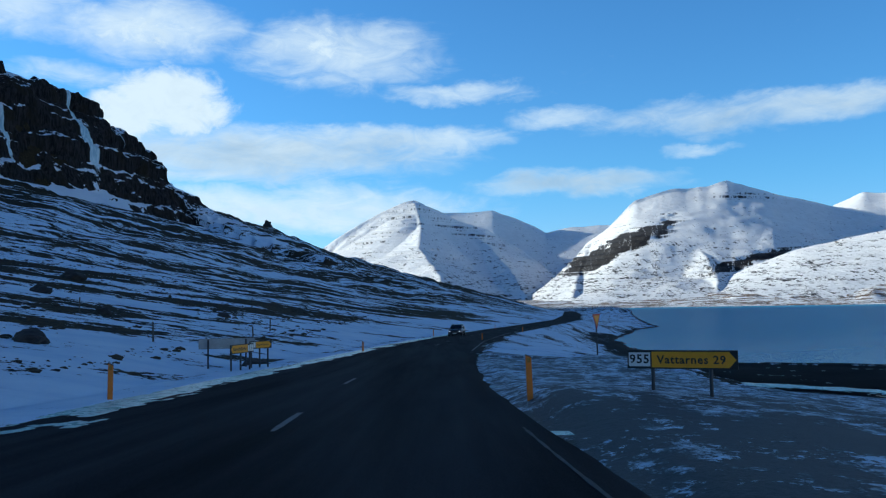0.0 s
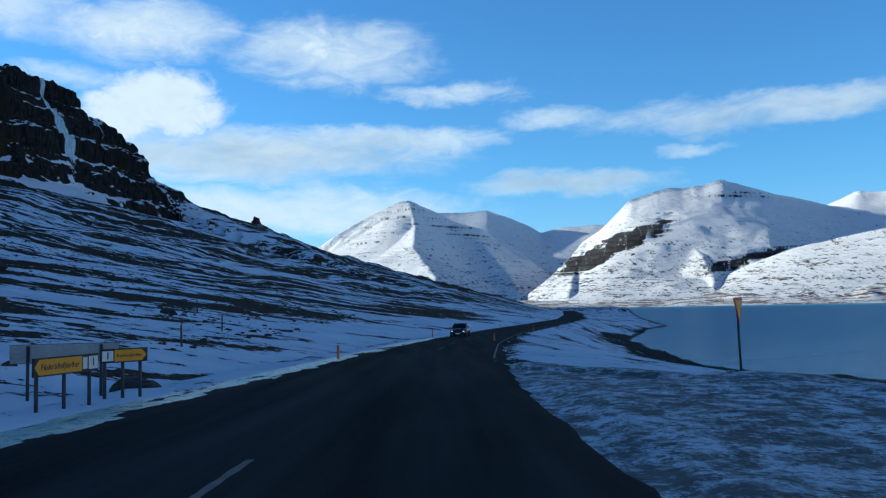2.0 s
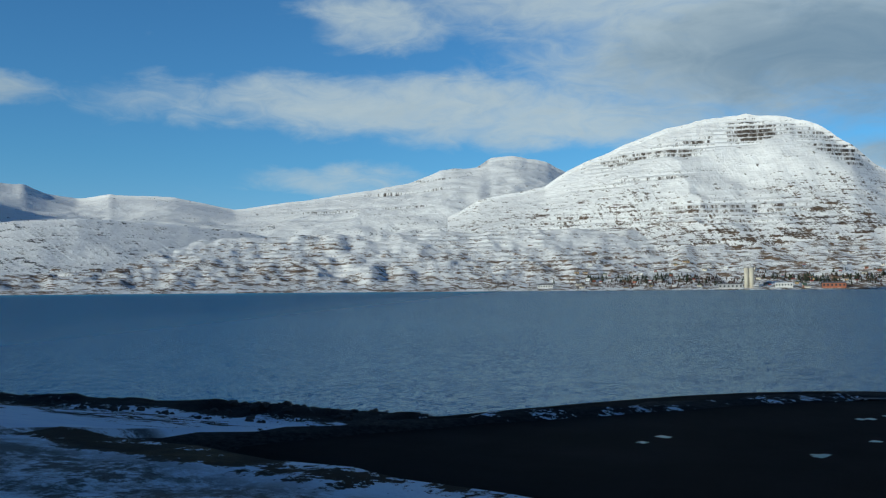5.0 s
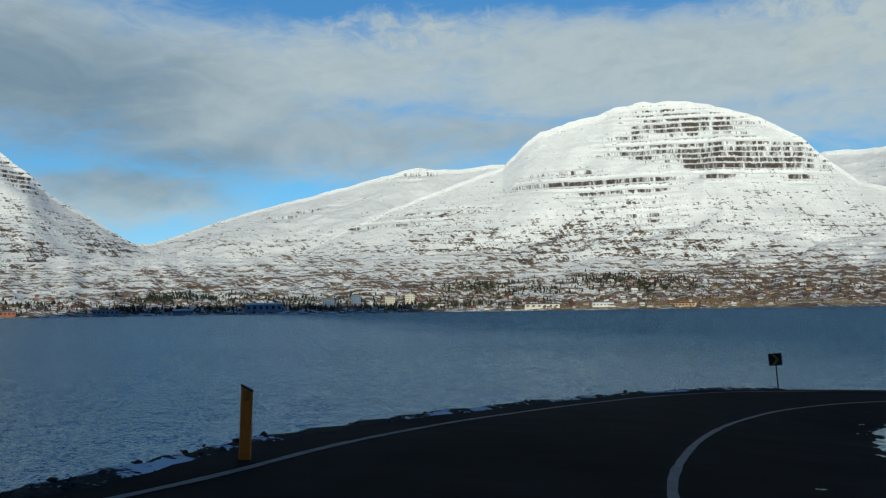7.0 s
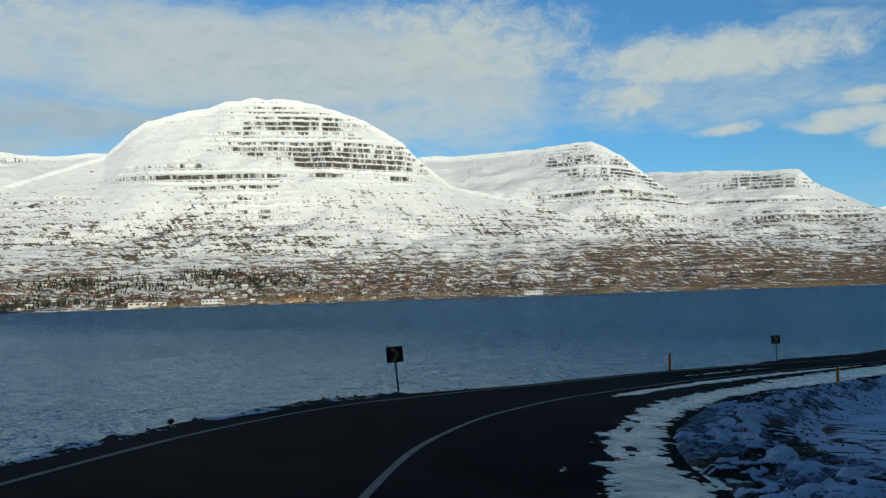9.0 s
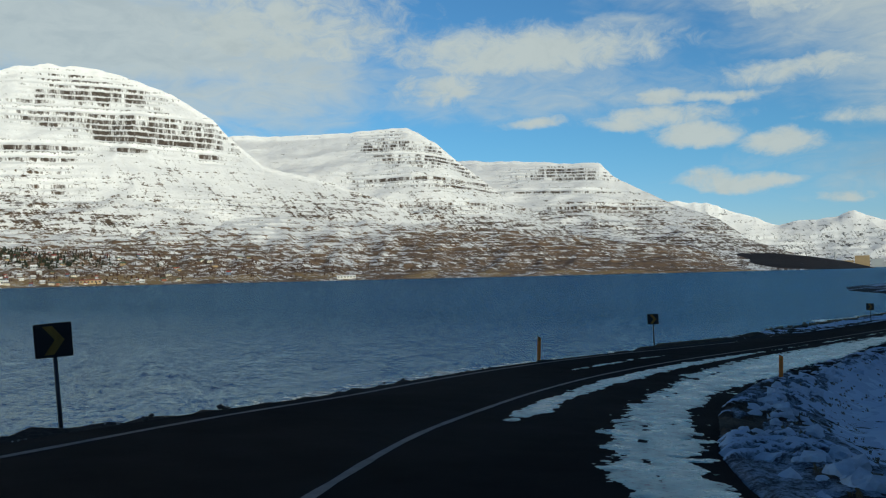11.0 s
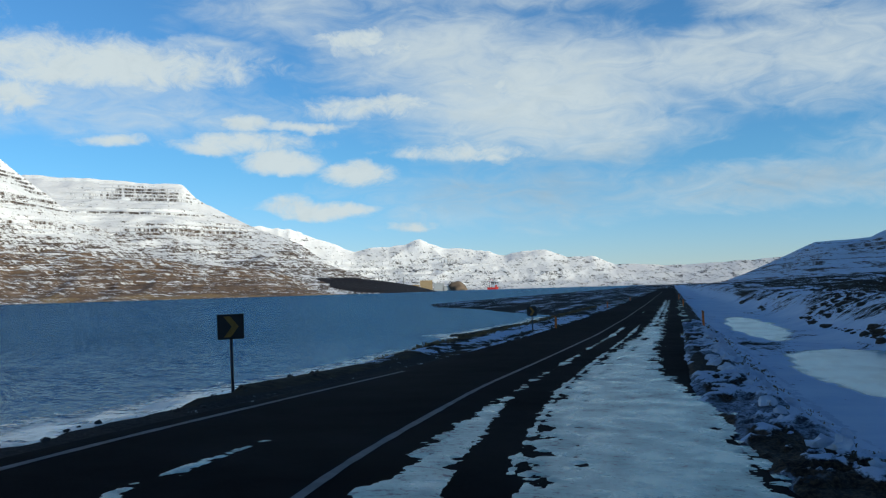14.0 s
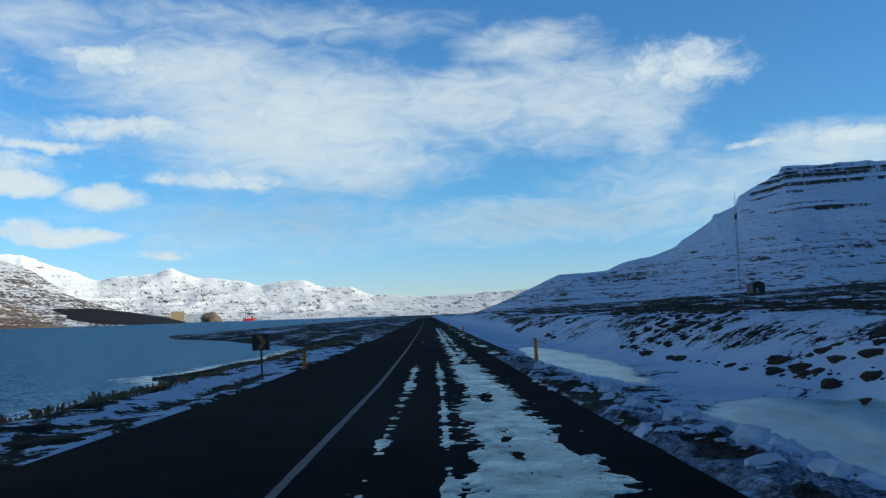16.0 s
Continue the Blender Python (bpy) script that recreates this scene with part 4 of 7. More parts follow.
# ---- mountains ----
def mountain(label, ctrl, foot_r, foot_z, mat, seed=0, form=(0.5, 0.3, 0.88, 0.93), layer=28.0, ledges=(), step=0.12, rows=170, spur=0.10, jag=0.012, back=500, heath=1.0, scale=330.0, ribs=(), fall=0.7):
    """A mountain along a ridge (heading, distance, height), falling to its foot towards the fjord.
    ribs: spurs (heading, distance, height) that stand out from its face, with sides that fall by the given slope.

    ledges: belts of bare rock layers, each heading, height, heading, height, half width, strength."""
    ctrl = np.array(ctrl, float)
    az = np.arange(ctrl[0, 0], ctrl[-1, 0] + 1e-6, step)
    ridge_r, ridge_z = np.interp(az, ctrl[:, 0], ctrl[:, 1]), np.interp(az, ctrl[:, 0], ctrl[:, 2])
    span_cells = max(1, int(3.0 / step))
    padded = np.pad(ridge_z, span_cells, mode="edge")
    broad = np.convolve(padded, np.hanning(2 * span_cells + 1) / np.hanning(2 * span_cells + 1).sum(), mode="valid")
    rough = jag * ridge_z * fbm(az * 1.1, az * 0 + seed, 3, seed)
    u = np.concatenate([np.linspace(0, 1, rows), [1.0], np.linspace(1.02, 1.25, 8)])
    ga, gu = np.meshgrid(az, u)
    rr = foot_r + (ridge_r[None] - foot_r) * np.minimum(gu, 1) + np.maximum(gu - 1, 0) * back * 4
    span = (broad - foot_z)[None]
    t = np.clip(gu, 0, 1)
    wx, wy = rr * np.sin(np.radians(ga + 33)), rr * np.cos(np.radians(ga + 33))
    bend = fbm(wx / 900, wy / 900, 2, seed + 1)
    gully = fbm(wx / scale, wy / scale, 4, seed + 2)
    fine = fbm(wx / 70, wy / 70, 4, seed + 3)
    k1, h1, k2, h2 = form
    k2, h2 = 0.985, 0.965
    shift = t + np.sin(np.pi * t) * (0.07 * bend + 0.015 * gully)
    prof = np.interp(shift, [0, k1 * 0.5, k1, k2, 1.0], [0, h1 * 0.42, h1, h2, 1.0])
    taper = np.sin(np.pi * np.clip(t, 0, 1)) ** 0.7
    prof = prof + taper * (spur * (0.25 - np.abs(gully)) + 0.006 * fine)
    z = foot_z + span * prof + (rough + ridge_z - broad)[None] * np.clip(prof, 0, 1) ** 4
    a = np.radians(ga)
    px, py = CX + rr * np.sin(a), CY + rr * np.cos(a)
    for rib in ribs:
        line = [(CX + r * math.sin(radians(h)), CY + r * math.cos(radians(h)), top) for h, r, top in rib]
        off, _, crest = poly_near(px, py, line)
        spine = crest - fall * np.abs(off) * (1 + 0.35 * gully + 0.15 * fine) + 7 * fine
        z = np.maximum(z, np.minimum(spine, foot_z + 1.02 * span))
    # belts where the rock layers show
    arc = ga * np.radians(1.0) * ridge_r.mean()
    zone = np.zeros(z.shape)
    for a0, z0, a1, z1, half, power in ledges:
        line = z0 + (z1 - z0) * np.clip((ga - a0) / (a1 - a0), 0, 1)
        end = np.minimum(ga - a0, a1 - ga)
        belt = (1 - smooth(np.abs(z - line) + half * 0.8 * fine + 16 * gully, half * 0.45, half * 1.45)) * smooth(end + 1.6 * gully + 1.0 * fine, -1.6, 2.4)
        zone = np.maximum(zone, belt * power)
    q = z / layer + 0.7 * fbm(wx / 700, wy / 700, 2, seed + 4)
    fr = q - np.floor(q)
    lift = layer * (smooth(fr, 0.55, 0.97) - fr)
    z = z + lift * 0.7 * np.clip(zone - 0.1, 0.01, 1) * smooth(t, 0.1, 0.25) * (1 - smooth(t, 0.97, 1.0))
    over = gu > 1
    z = np.where(over, (ridge_z + rough)[None] - (gu - 1) * 0.9 * back, z)
    cover = np.stack([np.clip(zone, 0, 1.2), smooth(zone, 1.25, 1.45), np.full(z.shape, heath), np.zeros(z.shape)], -1)
    flow = np.stack([arc, rr, q], -1)
    v = np.stack([px, py, z], -1)
    crest = rows * len(az)
    me = grid_mesh("mountain", v, len(u), len(az), mat, lambda k: (k.min(1) >= crest) | (k.max(1) < crest), cover, flow=flow)
    return tagged(new("mountain", me), label, "mountain", kind="structure")


def build_mountains():
    # the shore slopes that carry the town, along the whole north side
    az = [-100, -86, -76, -66, -58, -45, -30, -10, 5, 25, 40, 55, 66, 72, 76]
    top = [4, 6, 22, 80, 120, 150, 150, 135, 140, 165, 150, 110, 50, -26, -30]
    far = [3600, 2900, 2700, 2650, 2650, 2600, 2450, 2450, 2450, 2350, 2350, 2450, 2500, 2500, 2450]
    ga = np.arange(-104, 76.01, 0.18)
    rn, rt, zt = np.interp(ga, NORTH_AZ, NORTH_R), np.interp(ga, az, far), np.interp(ga, az, top)
    rn = rn + fbm(ga * 0.5, ga * 0, 4, 41) * 25
    u = np.linspace(-0.03, 1.15, 160)
    aa, uu = np.meshgrid(ga, u)
    rr = rn + (rt - rn) * uu
    t = np.clip(uu, 0, 1)
    z = SEA + np.maximum(uu, -1) * 12 + (zt - SEA) * (0.22 * t + 0.78 * t ** 1.5)
    rise = np.clip(zt / 120.0, 0.05, 1)
    z = z + smooth(uu, 0.03, 0.3) * rise * (fbm(aa * 0.9, uu * 5, 3, 43) * 11 + fbm(aa * 4, uu * 30, 4, 44) * 1.0)
    lay = z / 13 + 0.5 * fbm(aa * 0.3, uu * 3, 3, 48)
    z = z + 13 * (smooth(lay - np.floor(lay), 0.6, 0.95) - (lay - np.floor(lay))) * 0.35 * smooth(uu, 0.2, 0.4) * smooth(fbm(aa * 0.8, uu * 6, 3, 47), -0.3, 0.3)
    z = np.where(uu > 1, z - (uu - 1) * 300, z)
    heath = np.interp(aa, [-104, -62, -40, -22, 0, 20, 76], [0.95, 0.75, 0.7, 0.75, 0.9, 1.0, 1.25])
    field = smooth(fbm(aa * 0.45, uu * 16, 3, 49), -0.08, 0.05) * (1 - smooth(uu, 0.12, 0.22)) * smooth(aa, 14, 24) * smooth(uu, 0.01, 0.02)
    a = np.radians(aa)
    v = np.stack([CX + rr * np.sin(a), CY + rr * np.cos(a), z], -1)
    me = grid_mesh("shore_slope", v, len(u), len(ga), SHORE, None, np.stack([z * 0, z * 0, heath, field], -1), flow=np.stack([aa * 33.0, rr, z / 16.0 + 3.0 * uu + 0.35 * fbm(aa * 0.5, uu * 5, 4, 52)], -1))
    tagged(new("shore_slope", me), "gentle thinly snowed shore slopes across the fjord", "hillside", kind="structure")

    mountain("smooth white plateau behind the valley head",
             [(-94, 4750, 500), (-90.8, 4750, 517), (-88.8, 4750, 509), (-86.9, 4750, 520), (-85.5, 4750, 475), (-84.2, 4750, 428), (-83.5, 4750, 392), (-82, 4750, 416), (-80.1, 4750, 424), (-76, 4750, 420)],
             3700, 60, FAR_SNOW, 24, (0.5, 0.3, 0.9, 0.93), 40, spur=0.06, jag=0.006, back=60)
    mountain("pointed snow peak with basalt ledges at the valley head",
             [(-101, 4200, 120), (-98.5, 4200, 255), (-97.5, 4200, 310), (-95.3, 4200, 406), (-93.8, 4200, 472), (-93.1, 4200, 497), (-92.1, 4200, 519), (-91.5, 4200, 497), (-90.8, 4200, 460), (-89.4, 4200, 413),
              (-87.5, 4200, 376), (-85.7, 4200, 288), (-84.3, 4200, 221), (-83.2, 4200, 133), (-82.2, 4200, 50)], 2500, -10, WEST, 11, (0.45, 0.2, 0.93, 0.9), 22,
             [(-95.5, 420, -91.0, 470, 50, 0.75), (-97.5, 300, -91, 360, 60, 0.5), (-91, 410, -85.5, 260, 55, 0.75), (-96, 200, -88, 220, 40, 0.4)], spur=0.05, rows=210,
             ribs=[[(-92.1, 4200, 519), (-91.7, 3900, 372), (-91.9, 3500, 240), (-90.6, 3000, 110), (-90.0, 2600, 15)], [(-89.4, 4200, 413), (-87.6, 3900, 290), (-86.0, 3500, 150), (-85.0, 3000, 30)]], fall=0.42)
    mountain("broad snowy mountain with a dark cliff on its shoulder",
             [(-84.6, 3500, 20), (-83.4, 3500, 75), (-82.2, 3500, 146), (-81.0, 3500, 240), (-79.4, 3500, 312), (-77.8, 3600, 420), (-75.5, 3700, 470), (-73.4, 3750, 480), (-72.1, 3800, 508), (-69.6, 3800, 446), (-67.8, 3900, 422),
              (-66, 4000, 395), (-62, 4000, 330), (-56, 4000, 300)], 2150, -10, WEST, 12, (0.42, 0.2, 0.8, 0.84), 20,
             [(-82.8, 118, -75.2, 296, 40, 2.3), (-74.2, 90, -68.2, 178, 17, 2.3), (-73.4, 420, -69.2, 428, 16, 0.8), (-79.2, 290, -75, 355, 14, 0.6), (-81, 90, -72, 120, 40, 0.35)], spur=0.05, rows=210,
             ribs=[[(-76.2, 3450, 335), (-75.0, 3200, 240), (-73.6, 2900, 150), (-73.0, 2600, 70), (-73.2, 2300, 5)], [(-80.8, 3450, 238), (-81.6, 3000, 105), (-82.2, 2500, 5)]], fall=0.42)
    mountain("low snowy foothill with scrub in front of the broad mountain",
             [(-75.6, 2700, 8), (-74.4, 2700, 38), (-73.0, 2700, 62), (-71.0, 2700, 105), (-68.4, 2700, 148), (-66, 2700, 172), (-63.2, 2700, 196), (-60, 2700, 205), (-55, 2750, 200), (-50, 2800, 180), (-45, 2850, 120)],
             1950, -10, WEST, 25, (0.5, 0.35, 0.9, 0.93), 18, spur=0.06, back=200)
    mountain("rounded white summits behind the fjord head",
             [(-67.5, 4500, 380), (-65.9, 4500, 456), (-64.5, 4500, 502), (-62.8, 4500, 493), (-61.5, 4500, 455), (-59.9, 4500, 435), (-58, 4400, 452), (-54.1, 4300, 434), (-50.6, 4200, 374), (-47.6, 4100, 394),
              (-42.8, 4000, 439), (-39.8, 4000, 472), (-37.3, 4050, 544), (-34.9, 4100, 565), (-34.1, 4200, 620), (-32.5, 4200, 628), (-30.5, 4200, 598), (-28, 4200, 500), (-25, 4200, 380)], 2300, -10, FAR_SNOW, 13, (0.5, 0.35, 0.9, 0.93), 34,
             [(-39.5, 478, -35.5, 510, 16, 0.8), (-43, 404, -36.7, 430, 13, 0.8), (-50, 330, -38, 330, 14, 0.5)], step=0.18)
    mountain("long table mountain with horizontal basalt bands above the town",
             [(-37, 3000, 240), (-35, 3000, 299), (-30.6, 3000, 346), (-29.2, 3000, 398), (-26.2, 3000, 464), (-23.2, 3000, 522), (-20.2, 3000, 551), (-18.2, 3000, 561), (-15.8, 2980, 542), (-14, 2950, 500),
              (-12.2, 2900, 425), (-10.9, 2900, 356), (-8.8, 2900, 296), (-6.5, 2850, 220), (-4.5, 2800, 170), (-1, 2700, 130)], 1950, -10, ROCKY, 14, (0.55, 0.42, 0.86, 0.93), 17,
             [(-28, 395, -19, 463, 34, 0.95), (-20.5, 470, -15.4, 500, 42, 1.1), (-15.8, 492, -10.4, 354, 42, 1.05), (-14, 290, -6.5, 216, 40, 0.5), (-33, 165, -13, 215, 45, 0.5), (-29, 300, -20, 340, 16, 0.6)], rows=280)
    mountain("white ridge behind the pass",
             [(-9, 3900, 240), (-6, 3700, 272), (-5, 3600, 266), (-2.3, 3600, 328), (0.5, 3600, 391), (3, 3600, 434), (6.6, 3600, 493), (11.6, 3600, 583), (14, 3600, 572), (17.4, 3600, 591), (22, 3600, 560)],
             2150, -10, ROCKY, 15, (0.5, 0.4, 0.9, 0.95), 30, [(10, 515, 13.3, 561, 30, 0.9), (1, 330, 9, 440, 14, 0.6)], step=0.16)
    mountain("steep snow-covered table mountain with dark basalt ledges",
             [(1, 2700, 130), (2.9, 2700, 150), (10.2, 2750, 320), (17.3, 2800, 452), (18.8, 2800, 521), (19.9, 2800, 565), (22.9, 2800, 599), (25.4, 2800, 637), (27.9, 2800, 640), (30, 2800, 624), (33.4, 2780, 565),
              (35.9, 2750, 482), (36.9, 2750, 430), (39, 2700, 338), (42.7, 2650, 290), (46.3, 2600, 226), (50, 2550, 150)], 1900, -10, ROCKY, 16, (0.5, 0.33, 0.86, 0.94), 19,
             [(24.6, 565, 33, 560, 60, 0.9), (23.0, 482, 37.5, 440, 45, 0.9), (27, 440, 37.5, 395, 70, 1.0), (17, 372, 29, 325, 42, 0.85), (6, 250, 18, 300, 26, 0.6), (21, 280, 30, 250, 30, 0.5), (12, 190, 42, 200, 22, 0.35)], rows=300)
    mountain("flat-topped white mountain with a banded east face",
             [(33, 3500, 500), (36.9, 3400, 540), (39.2, 3400, 543), (42.9, 3350, 542), (48.2, 3300, 557), (50.1, 3250, 488), (52.2, 3200, 382), (54.5, 3100, 267), (56.8, 3000, 196), (60, 2900, 120)], 1950, -10, ROCKY, 17, (0.5, 0.33, 0.88, 0.94), 17,
             [(44.5, 480, 52, 420, 80, 0.9), (50, 440, 56, 235, 40, 0.9), (43, 317, 55, 297, 30, 0.85), (40, 230, 57, 210, 22, 0.6)], rows=260)
    mountain("far flat white mountain stepping down to the sea",
             [(48, 4000, 500), (51.9, 3900, 505), (55.7, 3850, 485), (60.7, 3800, 462), (61.5, 3750, 400), (63.4, 3650, 322), (65.3, 3500, 250), (67.9, 3300, 180), (69.6, 3100, 96), (71.4, 3000, 60), (73.5, 2900, 15)], 2050, -12, ROCKY, 18, (0.5, 0.33, 0.9, 0.95), 18,
             [(54.5, 400, 62, 405, 50, 0.8), (54, 312, 63, 307, 24, 0.8), (56, 230, 66, 240, 30, 0.9), (65, 175, 70, 84, 26, 0.8), (54, 160, 66, 150, 14, 0.5)], rows=240)
    mountain("low headland at the fjord narrows, cloud shadow in its dark colour",
             [(62, 2620, 10), (66, 2600, 30), (69, 2600, 42), (71, 2600, 40), (73, 2600, 29), (75.0, 2650, 13), (76.8, 2700, -10)], 2120, -14, HEADLAND, 23, (0.5, 0.5, 0.9, 0.95), 9, rows=70, back=200)
    mountain("distant white peaks beyond the fjord mouth",
             [(62, 4700, 330), (65.7, 4700, 346), (67.9, 4700, 334), (69.4, 4700, 268), (71.3, 4700, 220), (73.3, 4700, 233), (75.6, 4700, 263), (77.1, 4700, 222), (78.8, 4700, 214), (81.1, 4700, 174), (83.7, 4700, 195),
              (85.2, 4700, 150), (86.8, 4700, 153), (88.1, 4700, 108), (91.7, 4700, 92), (96.8, 4700, 108), (98, 4700, 112), (104, 4700, 60)], 4150, -10, FAR_SNOW, 19, (0.45, 0.22, 0.9, 0.9), 30,
             [(62, 120, 80, 110, 50, 0.45)], jag=0.06, back=60, spur=0.16, scale=240.0, step=0.12)
    mountain("snowy mountain with a banded rock crown, blue shade in its snow colour",
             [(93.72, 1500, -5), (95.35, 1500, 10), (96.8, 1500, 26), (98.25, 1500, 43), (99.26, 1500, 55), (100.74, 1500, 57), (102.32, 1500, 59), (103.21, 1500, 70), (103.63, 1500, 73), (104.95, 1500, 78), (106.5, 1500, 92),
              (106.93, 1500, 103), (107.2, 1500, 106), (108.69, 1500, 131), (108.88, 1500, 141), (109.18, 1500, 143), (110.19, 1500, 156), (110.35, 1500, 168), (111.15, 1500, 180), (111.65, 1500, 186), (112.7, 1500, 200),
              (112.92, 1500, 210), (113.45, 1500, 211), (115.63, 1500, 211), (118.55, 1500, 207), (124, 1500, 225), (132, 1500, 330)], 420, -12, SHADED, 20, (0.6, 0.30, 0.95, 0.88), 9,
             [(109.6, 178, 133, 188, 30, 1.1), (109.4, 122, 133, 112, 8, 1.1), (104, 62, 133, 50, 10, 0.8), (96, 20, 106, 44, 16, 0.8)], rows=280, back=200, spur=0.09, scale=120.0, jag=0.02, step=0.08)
    mountain("high southern ridge that shades the road",
             [(130, 1900, 380), (150, 1700, 560), (165, 1450, 620), (178, 1300, 650), (196, 1280, 740), (204, 1290, 830), (214, 1420, 850), (223, 1570, 850), (228, 1650, 720), (236, 1750, 480), (240, 1800, 300)], 520, 20, ROCKY, 22, (0.4, 0.25, 0.9, 0.95), 30, step=1.0, rows=40)


build_mountains()


# ---- roads ----
def strip(name, line, offs, lift, mat, label, category, kind="structure", edge_drop=0.0, wobble=0.0, seed=0):
    line = np.asarray(line, float)
    right = frame_along(line)
    offs = np.asarray(offs, float)
    s = np.concatenate([[0], np.cumsum(np.hypot(*np.diff(line[:, :2], axis=0).T))])
    o = np.repeat(offs[None], len(line), 0)
    if wobble:
        o[:, 0] += wobble * fbm(s * 0.7, s * 0, 4, seed)
        o[:, -1] += wobble * fbm(s * 0.7, s * 0 + 9, 4, seed + 1)
    if name == "road_side":
        o[:, :2] += (1.5 * narrowing(line[:, 0]) - mouth_widening(line[:, 0], line[:, 1]))[:, None]
    v = np.zeros((len(line), len(offs), 3))
    v[..., :2] = line[:, None, :2] + right[:, None] * o[..., None]
    v[..., 2] = line[:, None, 2] + lift - 0.012 * np.abs(o)
    if name == "road_side":
        v[..., 2] += bank(v[..., 0], v[..., 1], o)
    v[:, 0, 2] -= edge_drop
    v[:, -1, 2] -= edge_drop
    me = grid_mesh(name, v, len(line), len(offs), mat)
    return tagged(new(name, me), label, category, kind=kind)


ROAD1 = rounded(MAIN[2:], 1.0, 10)
ROAD2 = rounded(SIDE[:-1], 0.8, 6)
ROAD2 = ROAD2[np.searchsorted(ROAD2[:40, 1], 8.0):]
ROAD2[:, 2] -= 0.3 * (1 - smooth(ROAD2[:, 1], 8.0, 9.6)) * (ROAD2[:, 0] < -20)
strip("road_main", ROAD1, [-4.95, -4.75, -3, 0, 3, 3.85, 4.05], 0.03, DRY_ASPHALT, "dark worn asphalt main road", "road", edge_drop=0.16, wobble=0.25, seed=61)
strip("road_side", ROAD2, [-4.9, -4.6, -2.5, 0, 2.5, 3.7, 4.0], 0.03, ASPHALT, "black wet asphalt side road bending along the shore", "road", edge_drop=0.16, wobble=0.2, seed=63)


# ---- paint on the roads ----
def painted(name, line, off, width, label, dash=None, start=0.0, end=1e9, wear=0.25, paint=LINE):
    """Worn paint lines, a few millimetres over the asphalt; dash = (length, gap)."""
    right = frame_along(line)
    s = np.concatenate([[0], np.cumsum(np.hypot(*np.diff(line[:, :2], axis=0).T))])
    g = np.arange(max(start, 0), min(end, s[-1]), 0.25)
    c = np.stack([np.interp(g, s, line[:, k]) for k in range(3)], 1)
    r = np.stack([np.interp(g, s, right[:, k]) for k in range(2)], 1)
    off = off - (mouth_widening(c[:, 0], c[:, 1]) - narrowing(c[:, 0]) if line is ROAD2 and off < -1 else 0.0) + 0 * g
    half = width / 2 * (1 + wear * fbm(g * 3.1, g * 0, 3, 5))
    v = np.zeros((len(g), 2, 3))
    for j, sgn in enumerate((-1, 1)):
        v[:, j, :2] = c[:, :2] + r * (off + sgn * half)[:, None]
        v[:, j, 2] = c[:, 2] + 0.036 - 0.012 * np.abs(off + sgn * half)
        if line is ROAD2:
            v[:, j, 2] += bank(v[:, j, 0], v[:, j, 1], off + sgn * half)
    quads = []
    for i in range(len(g) - 1):
        if dash and ((g[i] - start) % (dash[0] + dash[1])) > dash[0]:
            continue
        quads.append((2 * i, 2 * i + 1, 2 * i + 3, 2 * i + 2))
    me = raw_mesh(name, v.reshape(-1, 3), np.array(quads), paint)
    return tagged(new(name, me), label, "road marking", kind="structure")


s_main = np.concatenate([[0], np.cumsum(np.hypot(*np.diff(ROAD1[:, :2], axis=0).T))])
at_zero = float(np.interp(0.0, -ROAD1[:, 0], s_main))
painted("centre_line", ROAD1, -0.02, 0.10, "broken white centre line, worn", (3.0, 9.0), at_zero + 0.5, at_zero + 29, 0.5)
painted("centre_line", ROAD1, -0.02, 0.10, "broken white centre line, worn", (3.0, 9.0), at_zero + 72, at_zero + 230, 0.5)
painted("edge_line", ROAD1, 3.55, 0.05, "almost worn-off white edge line", None, at_zero - 10, at_zero + 13, 0.6, WORN_LINE)
painted("edge_line", ROAD1, 3.5, 0.10, "worn white edge line", None, at_zero + 55, at_zero + 260)
painted("centre_line", ROAD2, 0.0, 0.10, "solid white centre line of the side road", None, 9.0, 330)
painted("edge_line", ROAD2, -3.75, 0.11, "thin white edge line along the shore", None, 7.0, 74)


# ---- packed snow lying on the roads ----
def snow_sheet(name, label, line, s0, s1, o0, o1, amount, cell=0.09, thick=0.022):
    """Thin ragged snow in road coordinates: amount(s, o) above zero lies as snow."""
    right = frame_along(line)
    s = np.concatenate([[0], np.cumsum(np.hypot(*np.diff(line[:, :2], axis=0).T))])
    gs, go = np.arange(s0, s1, cell), np.arange(o0, o1, cell)
    S, O = np.meshgrid(gs, go, indexing="ij")
    a = amount(S, O)
    c = [np.interp(S, s, line[:, k]) for k in range(3)]
    r = [np.interp(S, s, right[:, k]) for k in range(2)]
    h = 0.030 - 0.012 * np.abs(O) + np.clip(a, -0.05, 0.25) / 0.25 * thick
    v = np.stack([c[0] + r[0] * O, c[1] + r[1] * O, c[2] + h], -1)
    if line is ROAD2:
        v[..., 2] += bank(v[..., 0], v[..., 1], O)
    flat = a.ravel()
    me = grid_mesh(name, v, len(gs), len(go), ROAD_ICE, lambda q: flat[q].max(1) > 0.0)
    return tagged(new(name, me), label, "snow", kind="stuff")


s_side = np.concatenate([[0], np.cumsum(np.hypot(*np.diff(ROAD2[:, :2], axis=0).T))])


